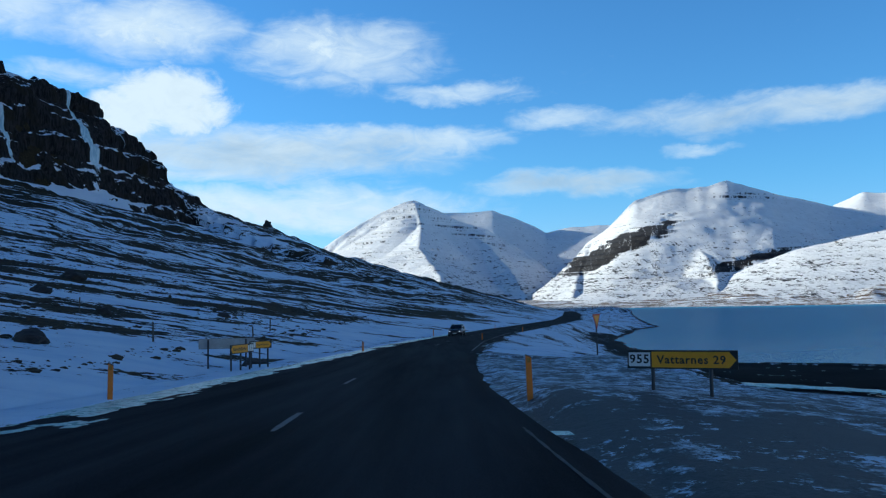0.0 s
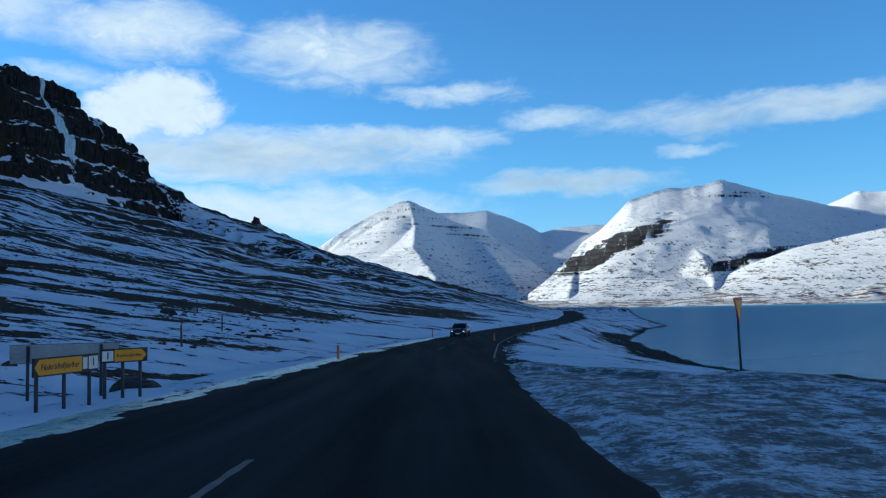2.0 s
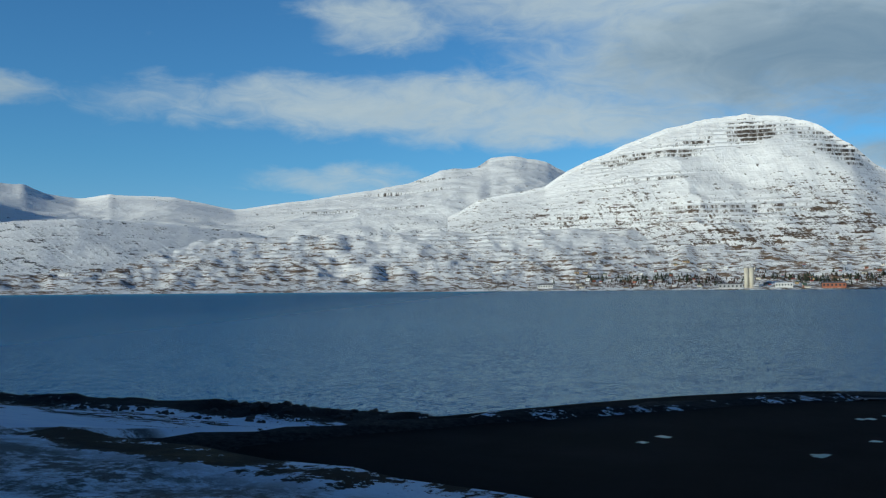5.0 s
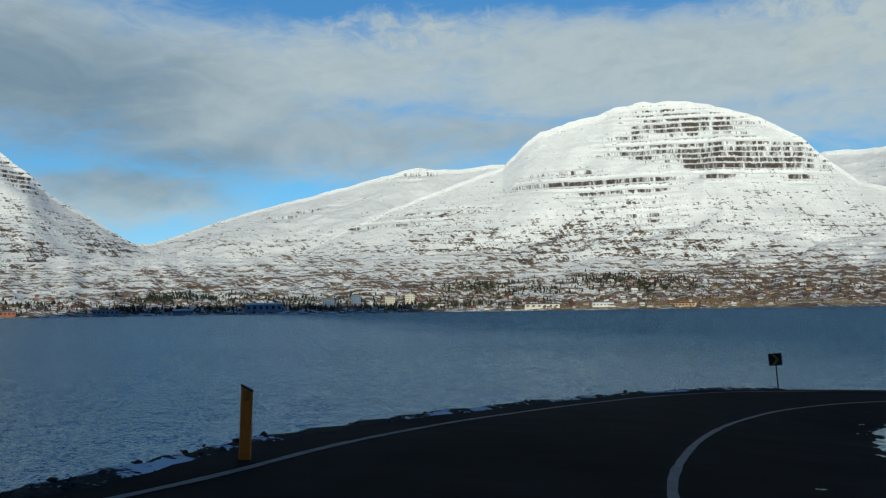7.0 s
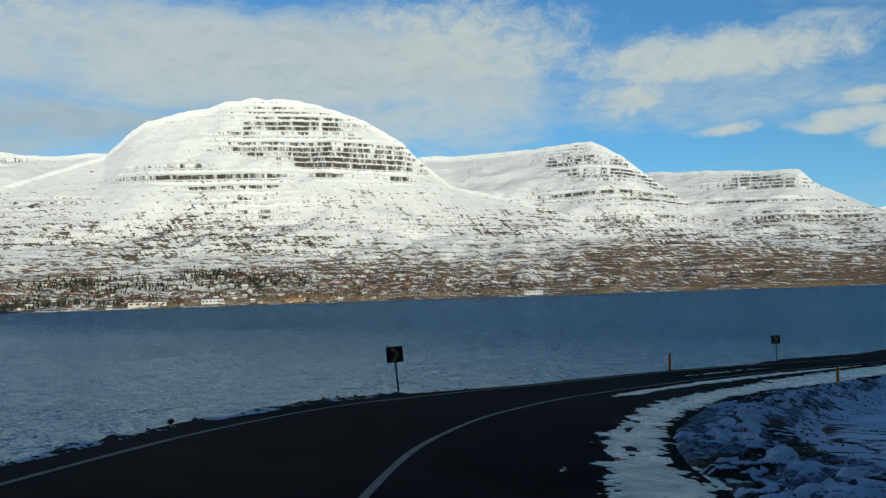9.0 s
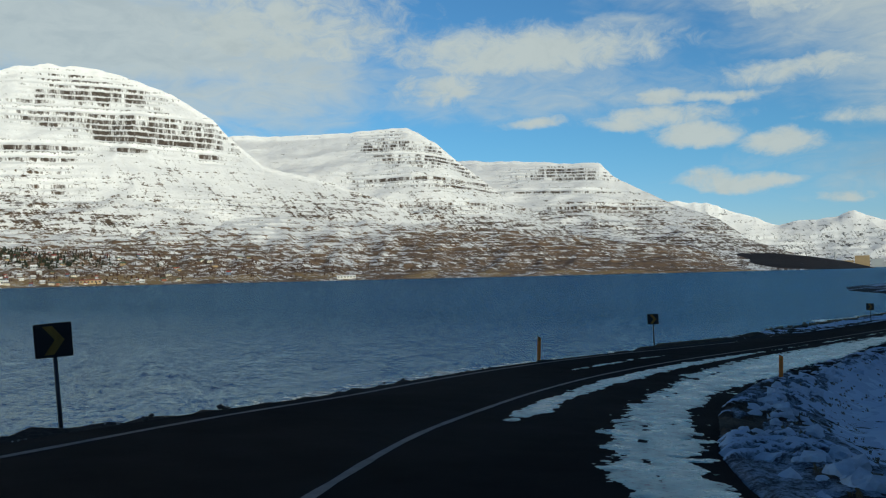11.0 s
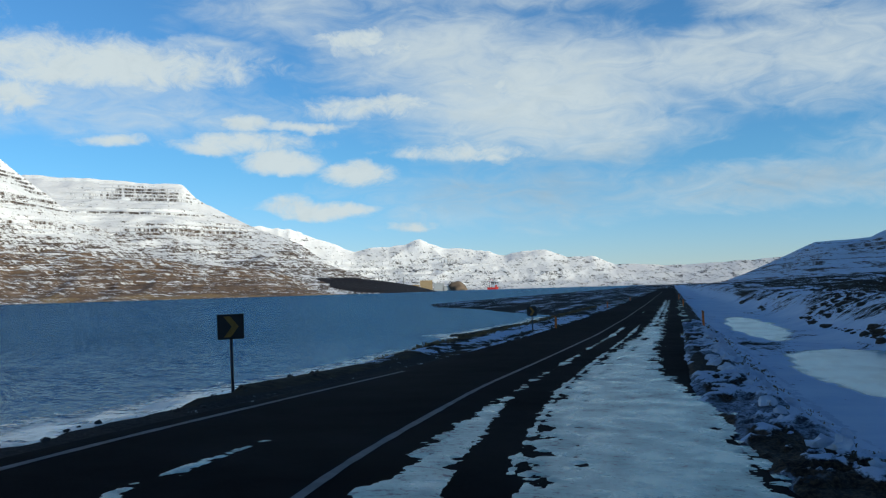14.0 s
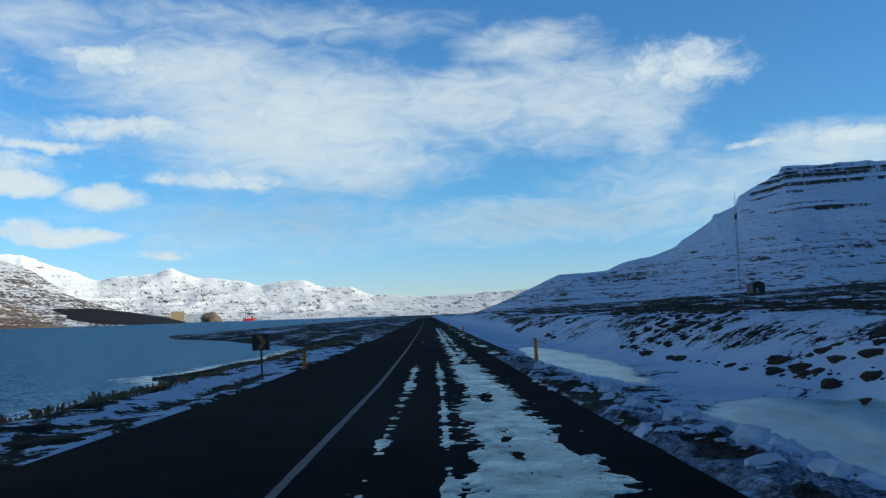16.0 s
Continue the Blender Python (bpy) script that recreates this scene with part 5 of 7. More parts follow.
def side_amount(S, O):
    x = np.interp(S, s_side, ROAD2[:, 0])
    wide = fbm(S * 0.3, O * 1.1, 3, 91)
    rag = fbm(S * 2.0, O * 3.2, 6, 94, 0.72)
    tracks = fbm(S * 0.5, O * 5.5, 4, 92)
    # wide band between the wheel tracks and the bank
    stations = [-12, -2, 2, 7, 10, 17, 22, 28, 42, 55]
    lo = np.interp(x, stations, [2.63, 2.2, 2.2, 1.9, 1.8, 1.6, 1.6, 1.65, 2.0, 2.0])
    hi = np.interp(x, stations, [3.47, 3.15, 3.25, 3.5, 3.65, 3.7, 3.5, 2.9, 2.7, 2.65])
    lump = fbm(S * 2.4, O * 2.8, 4, 93, 0.6)
    band = 2.3 * np.minimum(O - lo, hi - O) + 0.12 + 0.35 * wide + 1.1 * rag + 0.6 * lump + 0.3 * tracks
    band = np.minimum(band, 0.62 - 0.42 * np.exp(-((O - lo - 0.32) / 0.2) ** 2) - 0.22 * smooth(O, hi - 0.5, hi) + 0.75 * rag + 0.3 * wide + 0.35 * tracks)
    # narrow band beside the centre line
    narrow = (1.0 - np.abs(O - 0.72) / (0.27 + 0.09 * smooth(x, 0, 8))) + 0.35 * wide + 0.5 * rag + 0.5 * lump - 0.2 - 0.75 * smooth(x, 12, 22) - 2 * (1 - smooth(x, -9, -4))
    thin = 0.55 - np.abs(O - 1.45) / 0.2 + 0.5 * wide + 0.6 * rag + 0.5 * lump - 0.4 - 0.9 * (1 - smooth(x, 4, 16))
    streak = 0.22 - np.abs(O + 1.33 + 0.25 * wide) / 0.14 + 0.5 * fbm(S * 0.7, O * 1.5, 3, 99) + 0.9 * rag + 0.5 * lump - 2 * (1 - smooth(x, 3, 6)) - 2 * smooth(x, 13, 18)
    broken = 0.35 * smooth(x, 45, 70)
    drift = 0.8 * fbm(S * 0.3, O * 4.5, 4, 96) + 0.8 * rag - 0.70 - 0.6 * smooth(x, -29, -22)
    patches = 0.6 * fbm(S * 0.35, O * 3.0, 4, 95) + 0.45 * rag - 0.62 + 0.35 * smooth(O, 3.0, 4.0) + 0.25 * smooth(-O, 3.2, 4.4) * smooth(x, 20, 32) - 0.5 * smooth(-O, 1.0, 2.5) * (1 - smooth(x, 20, 32)) - 1.0 * smooth(-O, 4.5, 5.0) * smooth(x, -36, -31)
    off_edge = 3.0 * smooth(-O, 2.75, 3.15) * smooth(x, -12, -4)
    return np.maximum(np.maximum(np.maximum(band, drift) - broken, np.maximum(np.maximum(narrow, thin), streak) - broken), patches) - off_edge


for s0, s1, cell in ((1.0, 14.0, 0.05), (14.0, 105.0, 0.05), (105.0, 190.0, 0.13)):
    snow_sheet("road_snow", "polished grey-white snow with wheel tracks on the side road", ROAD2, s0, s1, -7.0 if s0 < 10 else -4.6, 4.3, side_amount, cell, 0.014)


def main_amount(S, O):
    ragged = fbm(S * 0.35, O * 2.0, 5, 97) * 0.8 + fbm(S * 1.8, O * 6.0, 4, 98) * 0.4
    return ragged - 0.75 + 1.05 * smooth(-O, 2.7, 4.6) + 0.3 * smooth(O, 3.3, 4.0)


snow_sheet("road_snow", "thin drifted snow along the edge of the main road", ROAD1, at_zero - 5, at_zero + 150, -5.1, 4.2, main_amount, 0.13, 0.012)


# ---- building blocks for things ----
def part(name, bm, mat, parent, label="", smooth_it=False):
    me = bpy.data.meshes.new(name)
    bm.normal_update()
    bm.to_mesh(me)
    bm.free()
    me.materials.append(mat)
    if smooth_it:
        me.polygons.foreach_set("use_smooth", np.ones(len(me.polygons), bool))
    ob = new(name, me)
    ob.parent = parent
    if label:
        ob["label"] = label
    return ob


def box(bm, x, y, z, sx, sy, sz, bevel=0.0):
    """A box centred at x, y with its base at z."""
    got = bmesh.ops.create_cube(bm, size=1.0, matrix=Matrix.Translation((x, y, z + sz / 2)) @ Matrix.Diagonal((sx, sy, sz, 1)))
    if bevel:
        edges = list({e for v in got["verts"] for e in v.link_edges})
        bmesh.ops.bevel(bm, geom=edges, offset=bevel, segments=2, affect="EDGES", profile=0.5)
    return bm


def boxed(*args, **more):
    return box(bmesh.new(), *args, **more)


def tube(bm, a, b, r0, r1=None, sides=10):
    a, b = Vector(a), Vector(b)
    d = b - a
    m = Matrix.Translation((a + b) / 2) @ d.to_track_quat("Z", "Y").to_matrix().to_4x4()
    bmesh.ops.create_cone(bm, cap_ends=True, segments=sides, radius1=r0, radius2=r0 if r1 is None else r1, depth=d.length, matrix=m)
    return bm


def plate(outline, thick, bevel=0.0):
    """A flat plate in the x-z plane from an outline, front face at y = 0, body behind it."""
    bm = bmesh.new()
    vs = [bm.verts.new((x, 0, z)) for x, z in outline]
    f = bm.faces.new(vs)
    got = bmesh.ops.extrude_face_region(bm, geom=[f])
    bmesh.ops.translate(bm, vec=(0, thick, 0), verts=[g for g in got["geom"] if isinstance(g, bmesh.types.BMVert)])
    bmesh.ops.recalc_face_normals(bm, faces=bm.faces)
    return bm


def empty(name, m, label, category, group="", kind=""):
    ob = new(name)
    ob.matrix_world = m
    ob.empty_display_size = 0.2
    return tagged(ob, label, category, group, kind)


def pieces(me, name, mat, parent):
    """Each connected piece of a mesh as a part of its own."""
    bm = bmesh.new()
    bm.from_mesh(me)
    left = set(bm.verts)
    while left:
        island, todo = set(), [min(left, key=lambda v: v.index)]
        while todo:
            v = todo.pop()
            if v not in island:
                island.add(v)
                todo += [e.other_vert(v) for e in v.link_edges]
        left -= island
        one = bmesh.new()
        to = {v: one.verts.new(v.co) for v in sorted(island, key=lambda v: v.index)}
        for f in {f for v in island for f in v.link_faces}:
            one.faces.new([to[v] for v in f.verts])
        part(name, one, mat, parent)
    bm.free()
    bpy.data.meshes.remove(me)


def lettering(text, size, mat, parent, x, y, z, name="letter"):
    """Flat raised letters in the x-z plane, one part each."""
    cu = bpy.data.curves.new(name, "FONT")
    cu.body, cu.size, cu.extrude, cu.resolution_u = text, size, 0.002, 2
    cu.offset, cu.space_character = size * 0.022, 1.12
    cu.align_x, cu.align_y = "CENTER", "CENTER"
    tmp = new("tmp", cu)
    dg = bpy.context.evaluated_depsgraph_get()
    me = bpy.data.meshes.new_from_object(tmp.evaluated_get(dg))
    bpy.data.objects.remove(tmp)
    me.transform(Matrix.Translation((x, y, z)) @ Matrix.Rotation(math.pi / 2, 4, "X"))
    bm = bmesh.new()
    bm.from_mesh(me)
    bmesh.ops.remove_doubles(bm, verts=bm.verts, dist=1e-5)
    bm.to_mesh(me)
    bm.free()
    pieces(me, name, mat, parent)


YELLOW = plain("yellow_sign_sheet", (0.80, 0.33, 0.01), 0.45, 0, 6.0, 0.12, 0.03)
POSTY = plain("yellow_post_plastic", (0.76, 0.19, 0.012), 0.5, 0, 9.0, 0.22, 0.05)
FADED = plain("faded_dirty_yellow", (0.30, 0.16, 0.02), 0.5, 0, 9.0, 0.35, 0.05)
WHITE = plain("white_sign_sheet", (0.75, 0.76, 0.74), 0.45, 0, 6.0, 0.08, 0.03)
BLACK = plain("black_sheet", (0.012, 0.012, 0.013), 0.5, 0, 8.0, 0.3, 0.05)
STEEL = plain("dull_galvanised_steel", (0.30, 0.31, 0.32), 0.5, 0.8, 12.0, 0.25, 0.1)
DARKPOLE = plain("dark_painted_pole", (0.05, 0.052, 0.058), 0.5, 0.4, 12.0, 0.3, 0.1)
REFLECT = plain("amber_reflector", (0.42, 0.17, 0.02), 0.3, 0.1, 20.0, 0.2, 0.05)
RED = plain("red_sheet", (0.5, 0.02, 0.015), 0.45, 0, 8.0, 0.15, 0.03)
ROCK = plain("dark_basalt", (0.035, 0.033, 0.032), 0.9, 0, 2.2, 0.6, 0.9, 0.05)


def zland(x, y):
    z, _ = land(np.array([float(x)]), np.array([float(y)]))
    return float(z[0])


# ---- direction signs ----
def arrow_outline(w, h, way, tip):
    """Outline with a point to the right (1), to the left (-1), or plain (0); centred."""
    if way > 0:
        return [(-w / 2, -h / 2), (w / 2 - tip, -h / 2), (w / 2, 0), (w / 2 - tip, h / 2), (-w / 2, h / 2)]
    if way < 0:
        return [(-w / 2 + tip, -h / 2), (w / 2, -h / 2), (w / 2, h / 2), (-w / 2 + tip, h / 2), (-w / 2, 0)]
    return [(-w / 2, -h / 2), (w / 2, -h / 2), (w / 2, h / 2), (-w / 2, h / 2)]


def rect(x0, x1, z0, z1):
    return [(x0, z0), (x1, z0), (x1, z1), (x0, z1)]


def direction_sign(m, width, height, base, legs, label, number, words, way, number_left=True, group="", icon=False):
    """A board on steel legs; local x runs along the board, -y is its face. base: height of the board's lower edge."""
    sign = empty("direction_sign", m, label, "road sign", group)
    board = part("board", plate(rect(-width / 2, width / 2, base, base + height), 0.035), BLACK, sign, "black sign board with a grey back")
    back = part("back_plate", plate(rect(-width / 2 + 0.01, width / 2 - 0.01, base + 0.01, base + height - 0.01), 0.008), STEEL, board, "bare metal back")
    back.location.y = 0.037
    mid, edge = base + height / 2, 0.03
    nw = height * 1.05 * (1.1 if len(number) > 1 else 0.8)
    if number_left:
        n0, n1 = -width / 2 + edge, -width / 2 + edge + nw
        y0, y1 = n1 + 0.03, width / 2 - edge
    else:
        n0, n1 = width / 2 - edge - nw, width / 2 - edge
        y0, y1 = -width / 2 + edge, n0 - 0.03
        if icon:
            y1 -= height * 0.55
    panel = part("number_panel", plate(rect(n0, n1, base + edge * 1.6, base + height - edge * 1.6), 0.004), WHITE, board, "white number panel")
    panel.location.y = -0.005
    lettering(number, height * 0.66, BLACK, board, (n0 + n1) / 2, -0.006, mid)
    w = y1 - y0
    field = part("name_panel", plate([(x + (y0 + y1) / 2, z + mid) for x, z in arrow_outline(w, height - 2 * edge, way, height * 0.36)], 0.004), YELLOW, board, "yellow arrow panel")
    field.location.y = -0.005
    if words:
        lettering(words, min(height * 0.66, (w - height * 0.4) / len(words) * 1.85), BLACK, board, (y0 + y1) / 2 - way * height * 0.12, -0.006, mid - height * 0.02)
    else:
        x = y0 + height * 0.55
        for k in range(9):
            bw = height * (0.13 + 0.05 * ((k * 7) % 3))
            part("plain_bar", boxed(x + bw / 2, -0.007, mid - height * 0.18, bw, 0.004, height * (0.34 if k % 3 else 0.46)), BLACK, board, "dark bar of lettering")
            x += bw + height * 0.07
            if x > y1 - height * 0.45:
                break
    if icon:
        blob = boxed((y1 + n0 - 0.03) / 2 + height * 0.02, -0.004, base + edge * 2, height * 0.4, 0.004, height - edge * 4, bevel=0.001)
        part("symbol_panel", blob, WHITE, board, "small white symbol panel")
    for x in legs:
        leg = tube(bmesh.new(), (x, 0.085, -0.35), (x, 0.085, base + height - 0.04), 0.038, sides=12)
        lo = part("leg", leg, DARKPOLE, sign, "", True)
        for dz in (0.09, height - 0.12):
            part("bracket", boxed(x, 0.06, base + dz, 0.11, 0.045, 0.03), STEEL, lo)
    return sign


def facing(x, y, z, left, right_end):
    """Pose whose local x runs from the left end to the right end of a board (as its reader sees it)."""
    a = math.atan2(right_end[1] - left[1], right_end[0] - left[0])
    return Matrix.Translation((x, y, z)) @ Matrix.Rotation(a, 4, "Z")


direction_sign(facing(-18.22, 4.87, -0.72, (-18.65, 3.85), (-17.78, 5.89)), 2.22, 0.385, 0.695, (-0.60, 0.57),
               "yellow direction sign with white number panel on two steel legs", "955", "Vattarnes 29", 1)
direction_sign(facing(-35.2, -8.12, -1.1, (-34.0, -8.15), (-36.4, -8.1)) @ Matrix.Rotation(math.radians(-12), 4, "Z") @ Matrix.Translation((0.16, 0, 0)), 2.02, 0.36, 0.72, (-0.82, 0.0, 0.82),
               "yellow arrow direction sign on three legs in roadside snow", "1", "Fáskrúðsfjörður", -1, False, "signs opposite the junction", True)
direction_sign(facing(-38.0, -7.95, -1.12, (-37.0, -7.85), (-39.0, -7.9)) @ Matrix.Rotation(math.radians(-42), 4, "Z") @ Matrix.Translation((0.06, 0, 0)), 1.16, 0.32, 0.80, (-0.44, 0.0, 0.44),
               "yellow arrow direction sign with white panel angled to the road", "1", "Reyðarfjörður", 1, True, "signs opposite the junction")
direction_sign(facing(-38.6, -9.5, -1.05, (-38.9, -8.3), (-38.3, -10.7)), 2.4, 0.45, 0.72, (-0.8, 0.8),
               "direction sign seen from its grey metal back", "1", "", 1, True, "signs opposite the junction")


# ---- give-way sign at the mouth of the side road ----
def give_way(m):
    sign = empty("give_way_sign", m, "yellow give-way triangle with a red rim on a thin tilted pole", "road sign")
    pole = part("pole", tube(bmesh.new(), (0, 0.04, -0.4), (0, 0.04, 2.15), 0.032, sides=12), DARKPOLE, sign, "", True)
    tri = [(0, 1.47), (0.40, 2.15), (-0.40, 2.15)]
    part("rim", plate(tri, 0.02), RED, sign, "red rim")
    part("face", plate([(0, 1.60), (0.28, 2.08), (-0.28, 2.08)], 0.004), YELLOW, sign, "yellow face").location.y = -0.005
    part("bracket", boxed(0, 0.035, 1.85, 0.1, 0.03, 0.03), STEEL, pole)
    return sign


give_way(pose(-40.03, 6.96, zland(-40.03, 6.96), -1.0, -1.0, 146))


# ---- yellow marker posts ----
def marker_post(m):
    post = empty("marker_post", m, "yellow plastic road marker post with a slanted top and dull reflector", "marker post", "road marker posts")
    bm = plate([(-0.058, -0.3), (0.058, -0.3), (0.058, 0.80), (-0.058, 0.86)], 0.05)
    bmesh.ops.bevel(bm, geom=[e for e in bm.edges if abs(e.verts[0].co.z - e.verts[1].co.z) > 0.3], offset=0.012, segments=2, affect="EDGES", profile=0.5)
    shaft = part("shaft", bm, POSTY, post)
    for y in (-0.003, 0.053):
        part("reflector", boxed(0, y, 0.70, 0.062, 0.008, 0.095, bevel=0.003), REFLECT, shaft, "dull amber reflector")
    part("cap", plate([(-0.06, 0.845), (0.06, 0.785), (0.06, 0.805), (-0.06, 0.865)], 0.052), DARKPOLE, shaft).location.y = -0.001
    return post


POSTS = [(-17.45, 1.67, -92, -1.5), (-20.31, -7.69, -90, 1.0), (-60.5, -5.6, -85, 0.5), (-91.3, 3.9, -80, 0.0), (-112, -1.4, -80, 1.0), (-165, 9.5, -76, 0.0), (-140, 12.4, -76, 0.0), (-31.44, 21.25, 20, 2.0), (8.6, 47.83, 75, 3.0),
         (9.27, 39.9, 75, 2.0), (54.0, 46.5, 90, 2.0), (54.6, 38.6, 90, -1.0), (104, 45.6, 90, 1.0), (104, 37.5, 90, -1.0), (154, 43.8, 90, 0.0), (154, 36.0, 90, 1.0)]
first_post = None
for x, y, head, lean in POSTS:
    m = pose(x, y, zland(x, y) - 0.02, 0, lean, -head)
    first_post = marker_post(m) if first_post is None else (copy_thing(first_post, m), first_post)[1]


# ---- chevron signs of the bend ----
def chevron(m):
    sign = empty("chevron_sign", m, "black square sign with a yellow chevron on a thin tilted pole", "road sign", "chevron signs of the bend")
    pole = part("pole", tube(bmesh.new(), (0, 0.035, -1.1), (0, 0.035, 1.33), 0.03, sides=12), DARKPOLE, sign, "", True)
    panel = part("panel", plate([(-0.235, 0.86), (0.235, 0.86), (0.25, 0.875), (0.25, 1.325), (0.235, 1.34), (-0.235, 1.34), (-0.25, 1.325), (-0.25, 0.875)], 0.012), BLACK, sign, "black square panel")
    z0, h = 1.1, 0.2
    part("arrow", plate([(-0.13, z0 + h), (0.0, z0 + h), (0.15, z0), (0.0, z0 - h), (-0.13, z0 - h), (0.02, z0)], 0.003), FADED, panel, "yellow chevron").location.y = -0.004
    part("bracket", boxed(0, 0.025, 1.16, 0.12, 0.03, 0.035), STEEL, pole)
    return sign


CHEVRONS = [(-10.63, 43.17, 36, 4.0, 0.58), (20.71, 49.45, 66, 1.0, 0.16), (50.2, 47.3, 88, 1.0, 0.1)]
first_chevron = None
for x, y, head, lean, rise in CHEVRONS:
    m = pose(x, y, zland(x, y) - 0.02 + rise, 0, -lean, -head)
    first_chevron = chevron(m) if first_chevron is None else (copy_thing(first_chevron, m), first_chevron)[1]


# ---- oncoming car on the main road ----
PAINT = plain("dark_grey_car_paint", (0.04, 0.045, 0.055), 0.25, 0.6, 3.0, 0.15, 0.02)
GLASSY = plain("dark_car_glass", (0.01, 0.012, 0.014), 0.06, 0.0, 2.0, 0.1, 0.0)
RUBBER = plain("tyre_rubber", (0.012, 0.012, 0.012), 0.85, 0, 20.0, 0.3, 0.3)
LAMP = bpy.data.materials.new("lit_headlamp")
LAMP.use_nodes = True
LAMP.node_tree.nodes["Principled BSDF"].inputs["Emission Color"].default_value = (0.9, 0.95, 1.0, 1)
LAMP.node_tree.nodes["Principled BSDF"].inputs["Emission Strength"].default_value = 1.0


def loft(sections):
    """A skin through cross-sections of equal point counts."""
    bm = bmesh.new()
    rows = [[bm.verts.new(p) for p in sec] for sec in sections]
    for a, b in zip(rows[:-1], rows[1:]):
        for i in range(len(a)):
            j = (i + 1) % len(a)
            bm.faces.new((a[i], a[j], b[j], b[i]))
    bm.faces.new(rows[0][::-1])
    bm.faces.new(rows[-1])
    bmesh.ops.recalc_face_normals(bm, faces=bm.faces)
    return bm


def car(m):
    thing = empty("car", m, "dark grey oncoming car with its headlights on", "car")

    def section(x, half, low, belt):
        return [(x, -half * 0.9, low), (x, -half, (low + belt) / 2), (x, -half * 0.95, belt), (x, half * 0.95, belt), (x, half, (low + belt) / 2), (x, half * 0.9, low)]

    secs = [section(2.15, 0.72, 0.42, 0.62), section(2.05, 0.82, 0.28, 0.78), section(1.6, 0.88, 0.24, 0.90), section(0.8, 0.90, 0.22, 1.0), (section(-1.2, 0.90, 0.22, 1.05)),
            section(-1.9, 0.87, 0.26, 1.05), section(-2.15, 0.78, 0.40, 0.95)]
    body = part("body", loft(secs), PAINT, thing, "dark grey body", True)
    cab = [[(x, -w * 0.96, zb), (x - 0.0, -w * 0.74, zt), (x, w * 0.74, zt), (x, w * 0.96, zb)] for x, w, zb, zt in
           ((1.05, 0.86, 0.96, 0.99), (0.25, 0.86, 0.98, 1.44), (-0.6, 0.86, 1.0, 1.52), (-1.5, 0.86, 1.02, 1.44), (-2.0, 0.84, 1.0, 1.06))]
    part("cabin", loft(cab), PAINT, thing, "", True)
    shield = bmesh.new()
    shield.faces.new([shield.verts.new(p) for p in ((1.01, -0.72, 1.02), (1.01, 0.72, 1.02), (0.30, 0.60, 1.43), (0.30, -0.60, 1.43))])
    part("windscreen", shield, GLASSY, thing, "dark windscreen").location.x = 0.03
    for y in (-0.62, 0.62):
        part("headlight", boxed(2.08, y, 0.62, 0.12, 0.2, 0.1, bevel=0.03), LAMP, body, "lit headlight")
        part("mirror", boxed(0.72, y * 1.58, 0.98, 0.1, 0.16, 0.12, bevel=0.03), PAINT, body)
    part("grille", boxed(2.13, 0, 0.58, 0.06, 0.7, 0.14, bevel=0.02), BLACK, body)
    part("bumper", boxed(2.12, 0, 0.32, 0.14, 1.4, 0.16, bevel=0.04), PAINT, body)
    part("plain_plate", boxed(2.2, 0, 0.40, 0.02, 0.46, 0.1), WHITE, body, "pale number plate")
    for x in (1.35, -1.35):
        for y in (-0.80, 0.80):
            tyre = part("wheel", tube(bmesh.new(), (x, y - 0.1, 0.32), (x, y + 0.1, 0.32), 0.32, sides=20), RUBBER, thing, "", True)
            part("rim", tube(bmesh.new(), (x, y - 0.104, 0.32), (x, y + 0.104, 0.32), 0.2, sides=14), STEEL, tyre)
    return thing


car(pose(-113, 1.6, -2.42, 0, 0.6, -9))


# ---- boulders ----
def boulder_mesh(bm, x, y, z, r, seed, squash=0.7, sub=2):
    got = bmesh.ops.create_icosphere(bm, subdivisions=sub, radius=1.0)
    for v in got["verts"]:
        n = noise.noise(v.co * 1.3 + Vector((seed * 3.7, seed, 0))) * 0.45 + noise.noise(v.co * 3.1 + Vector((seed, 0, 0))) * 0.18
        v.co *= 1 + n
        v.co = Vector((v.co.x * r * 1.15 + x, v.co.y * r + y, v.co.z * r * squash + z))
    return bm


BOULDERS = [(-36.2, -17.0, 0.65), (-41.9, -9.0, 0.7), (-40, -27, 0.55), (-62, -24, 0.6), (-70, -32, 0.8), (-95, -40, 1.2), (-55, -36, 0.8), (-33, -24, 0.6), (-84, -21, 0.6)]
for k, (x, y, r) in enumerate(BOULDERS):
    bm = boulder_mesh(bmesh.new(), 0, 0, 0, r, k + 1, 0.62, 3)
    me = bpy.data.meshes.new("boulder")
    bm.to_mesh(me)
    bm.free()
    me.materials.append(ROCK)
    ob = tagged(new("boulder", me), "dark basalt boulder half sunk in snow", "boulder", "boulders below the hillside")
    ob.location = (x, y, zland(x, y) + r * 0.12)


bm = boulder_mesh(bmesh.new(), 0, 0, 0, 2.1, 31, 1.25, 3)
me = bpy.data.meshes.new("rock_knob")
bm.to_mesh(me)
bm.free()
me.materials.append(ROCK)
tagged(new("rock_knob", me), "dark basalt knob standing up from the hill crest", "rock").location = (-466, -93, zland(-466, -93) + 0.2)


# ---- loose stones, snow clods and grass: uncounted stuff ----
rng = np.random.RandomState(7)


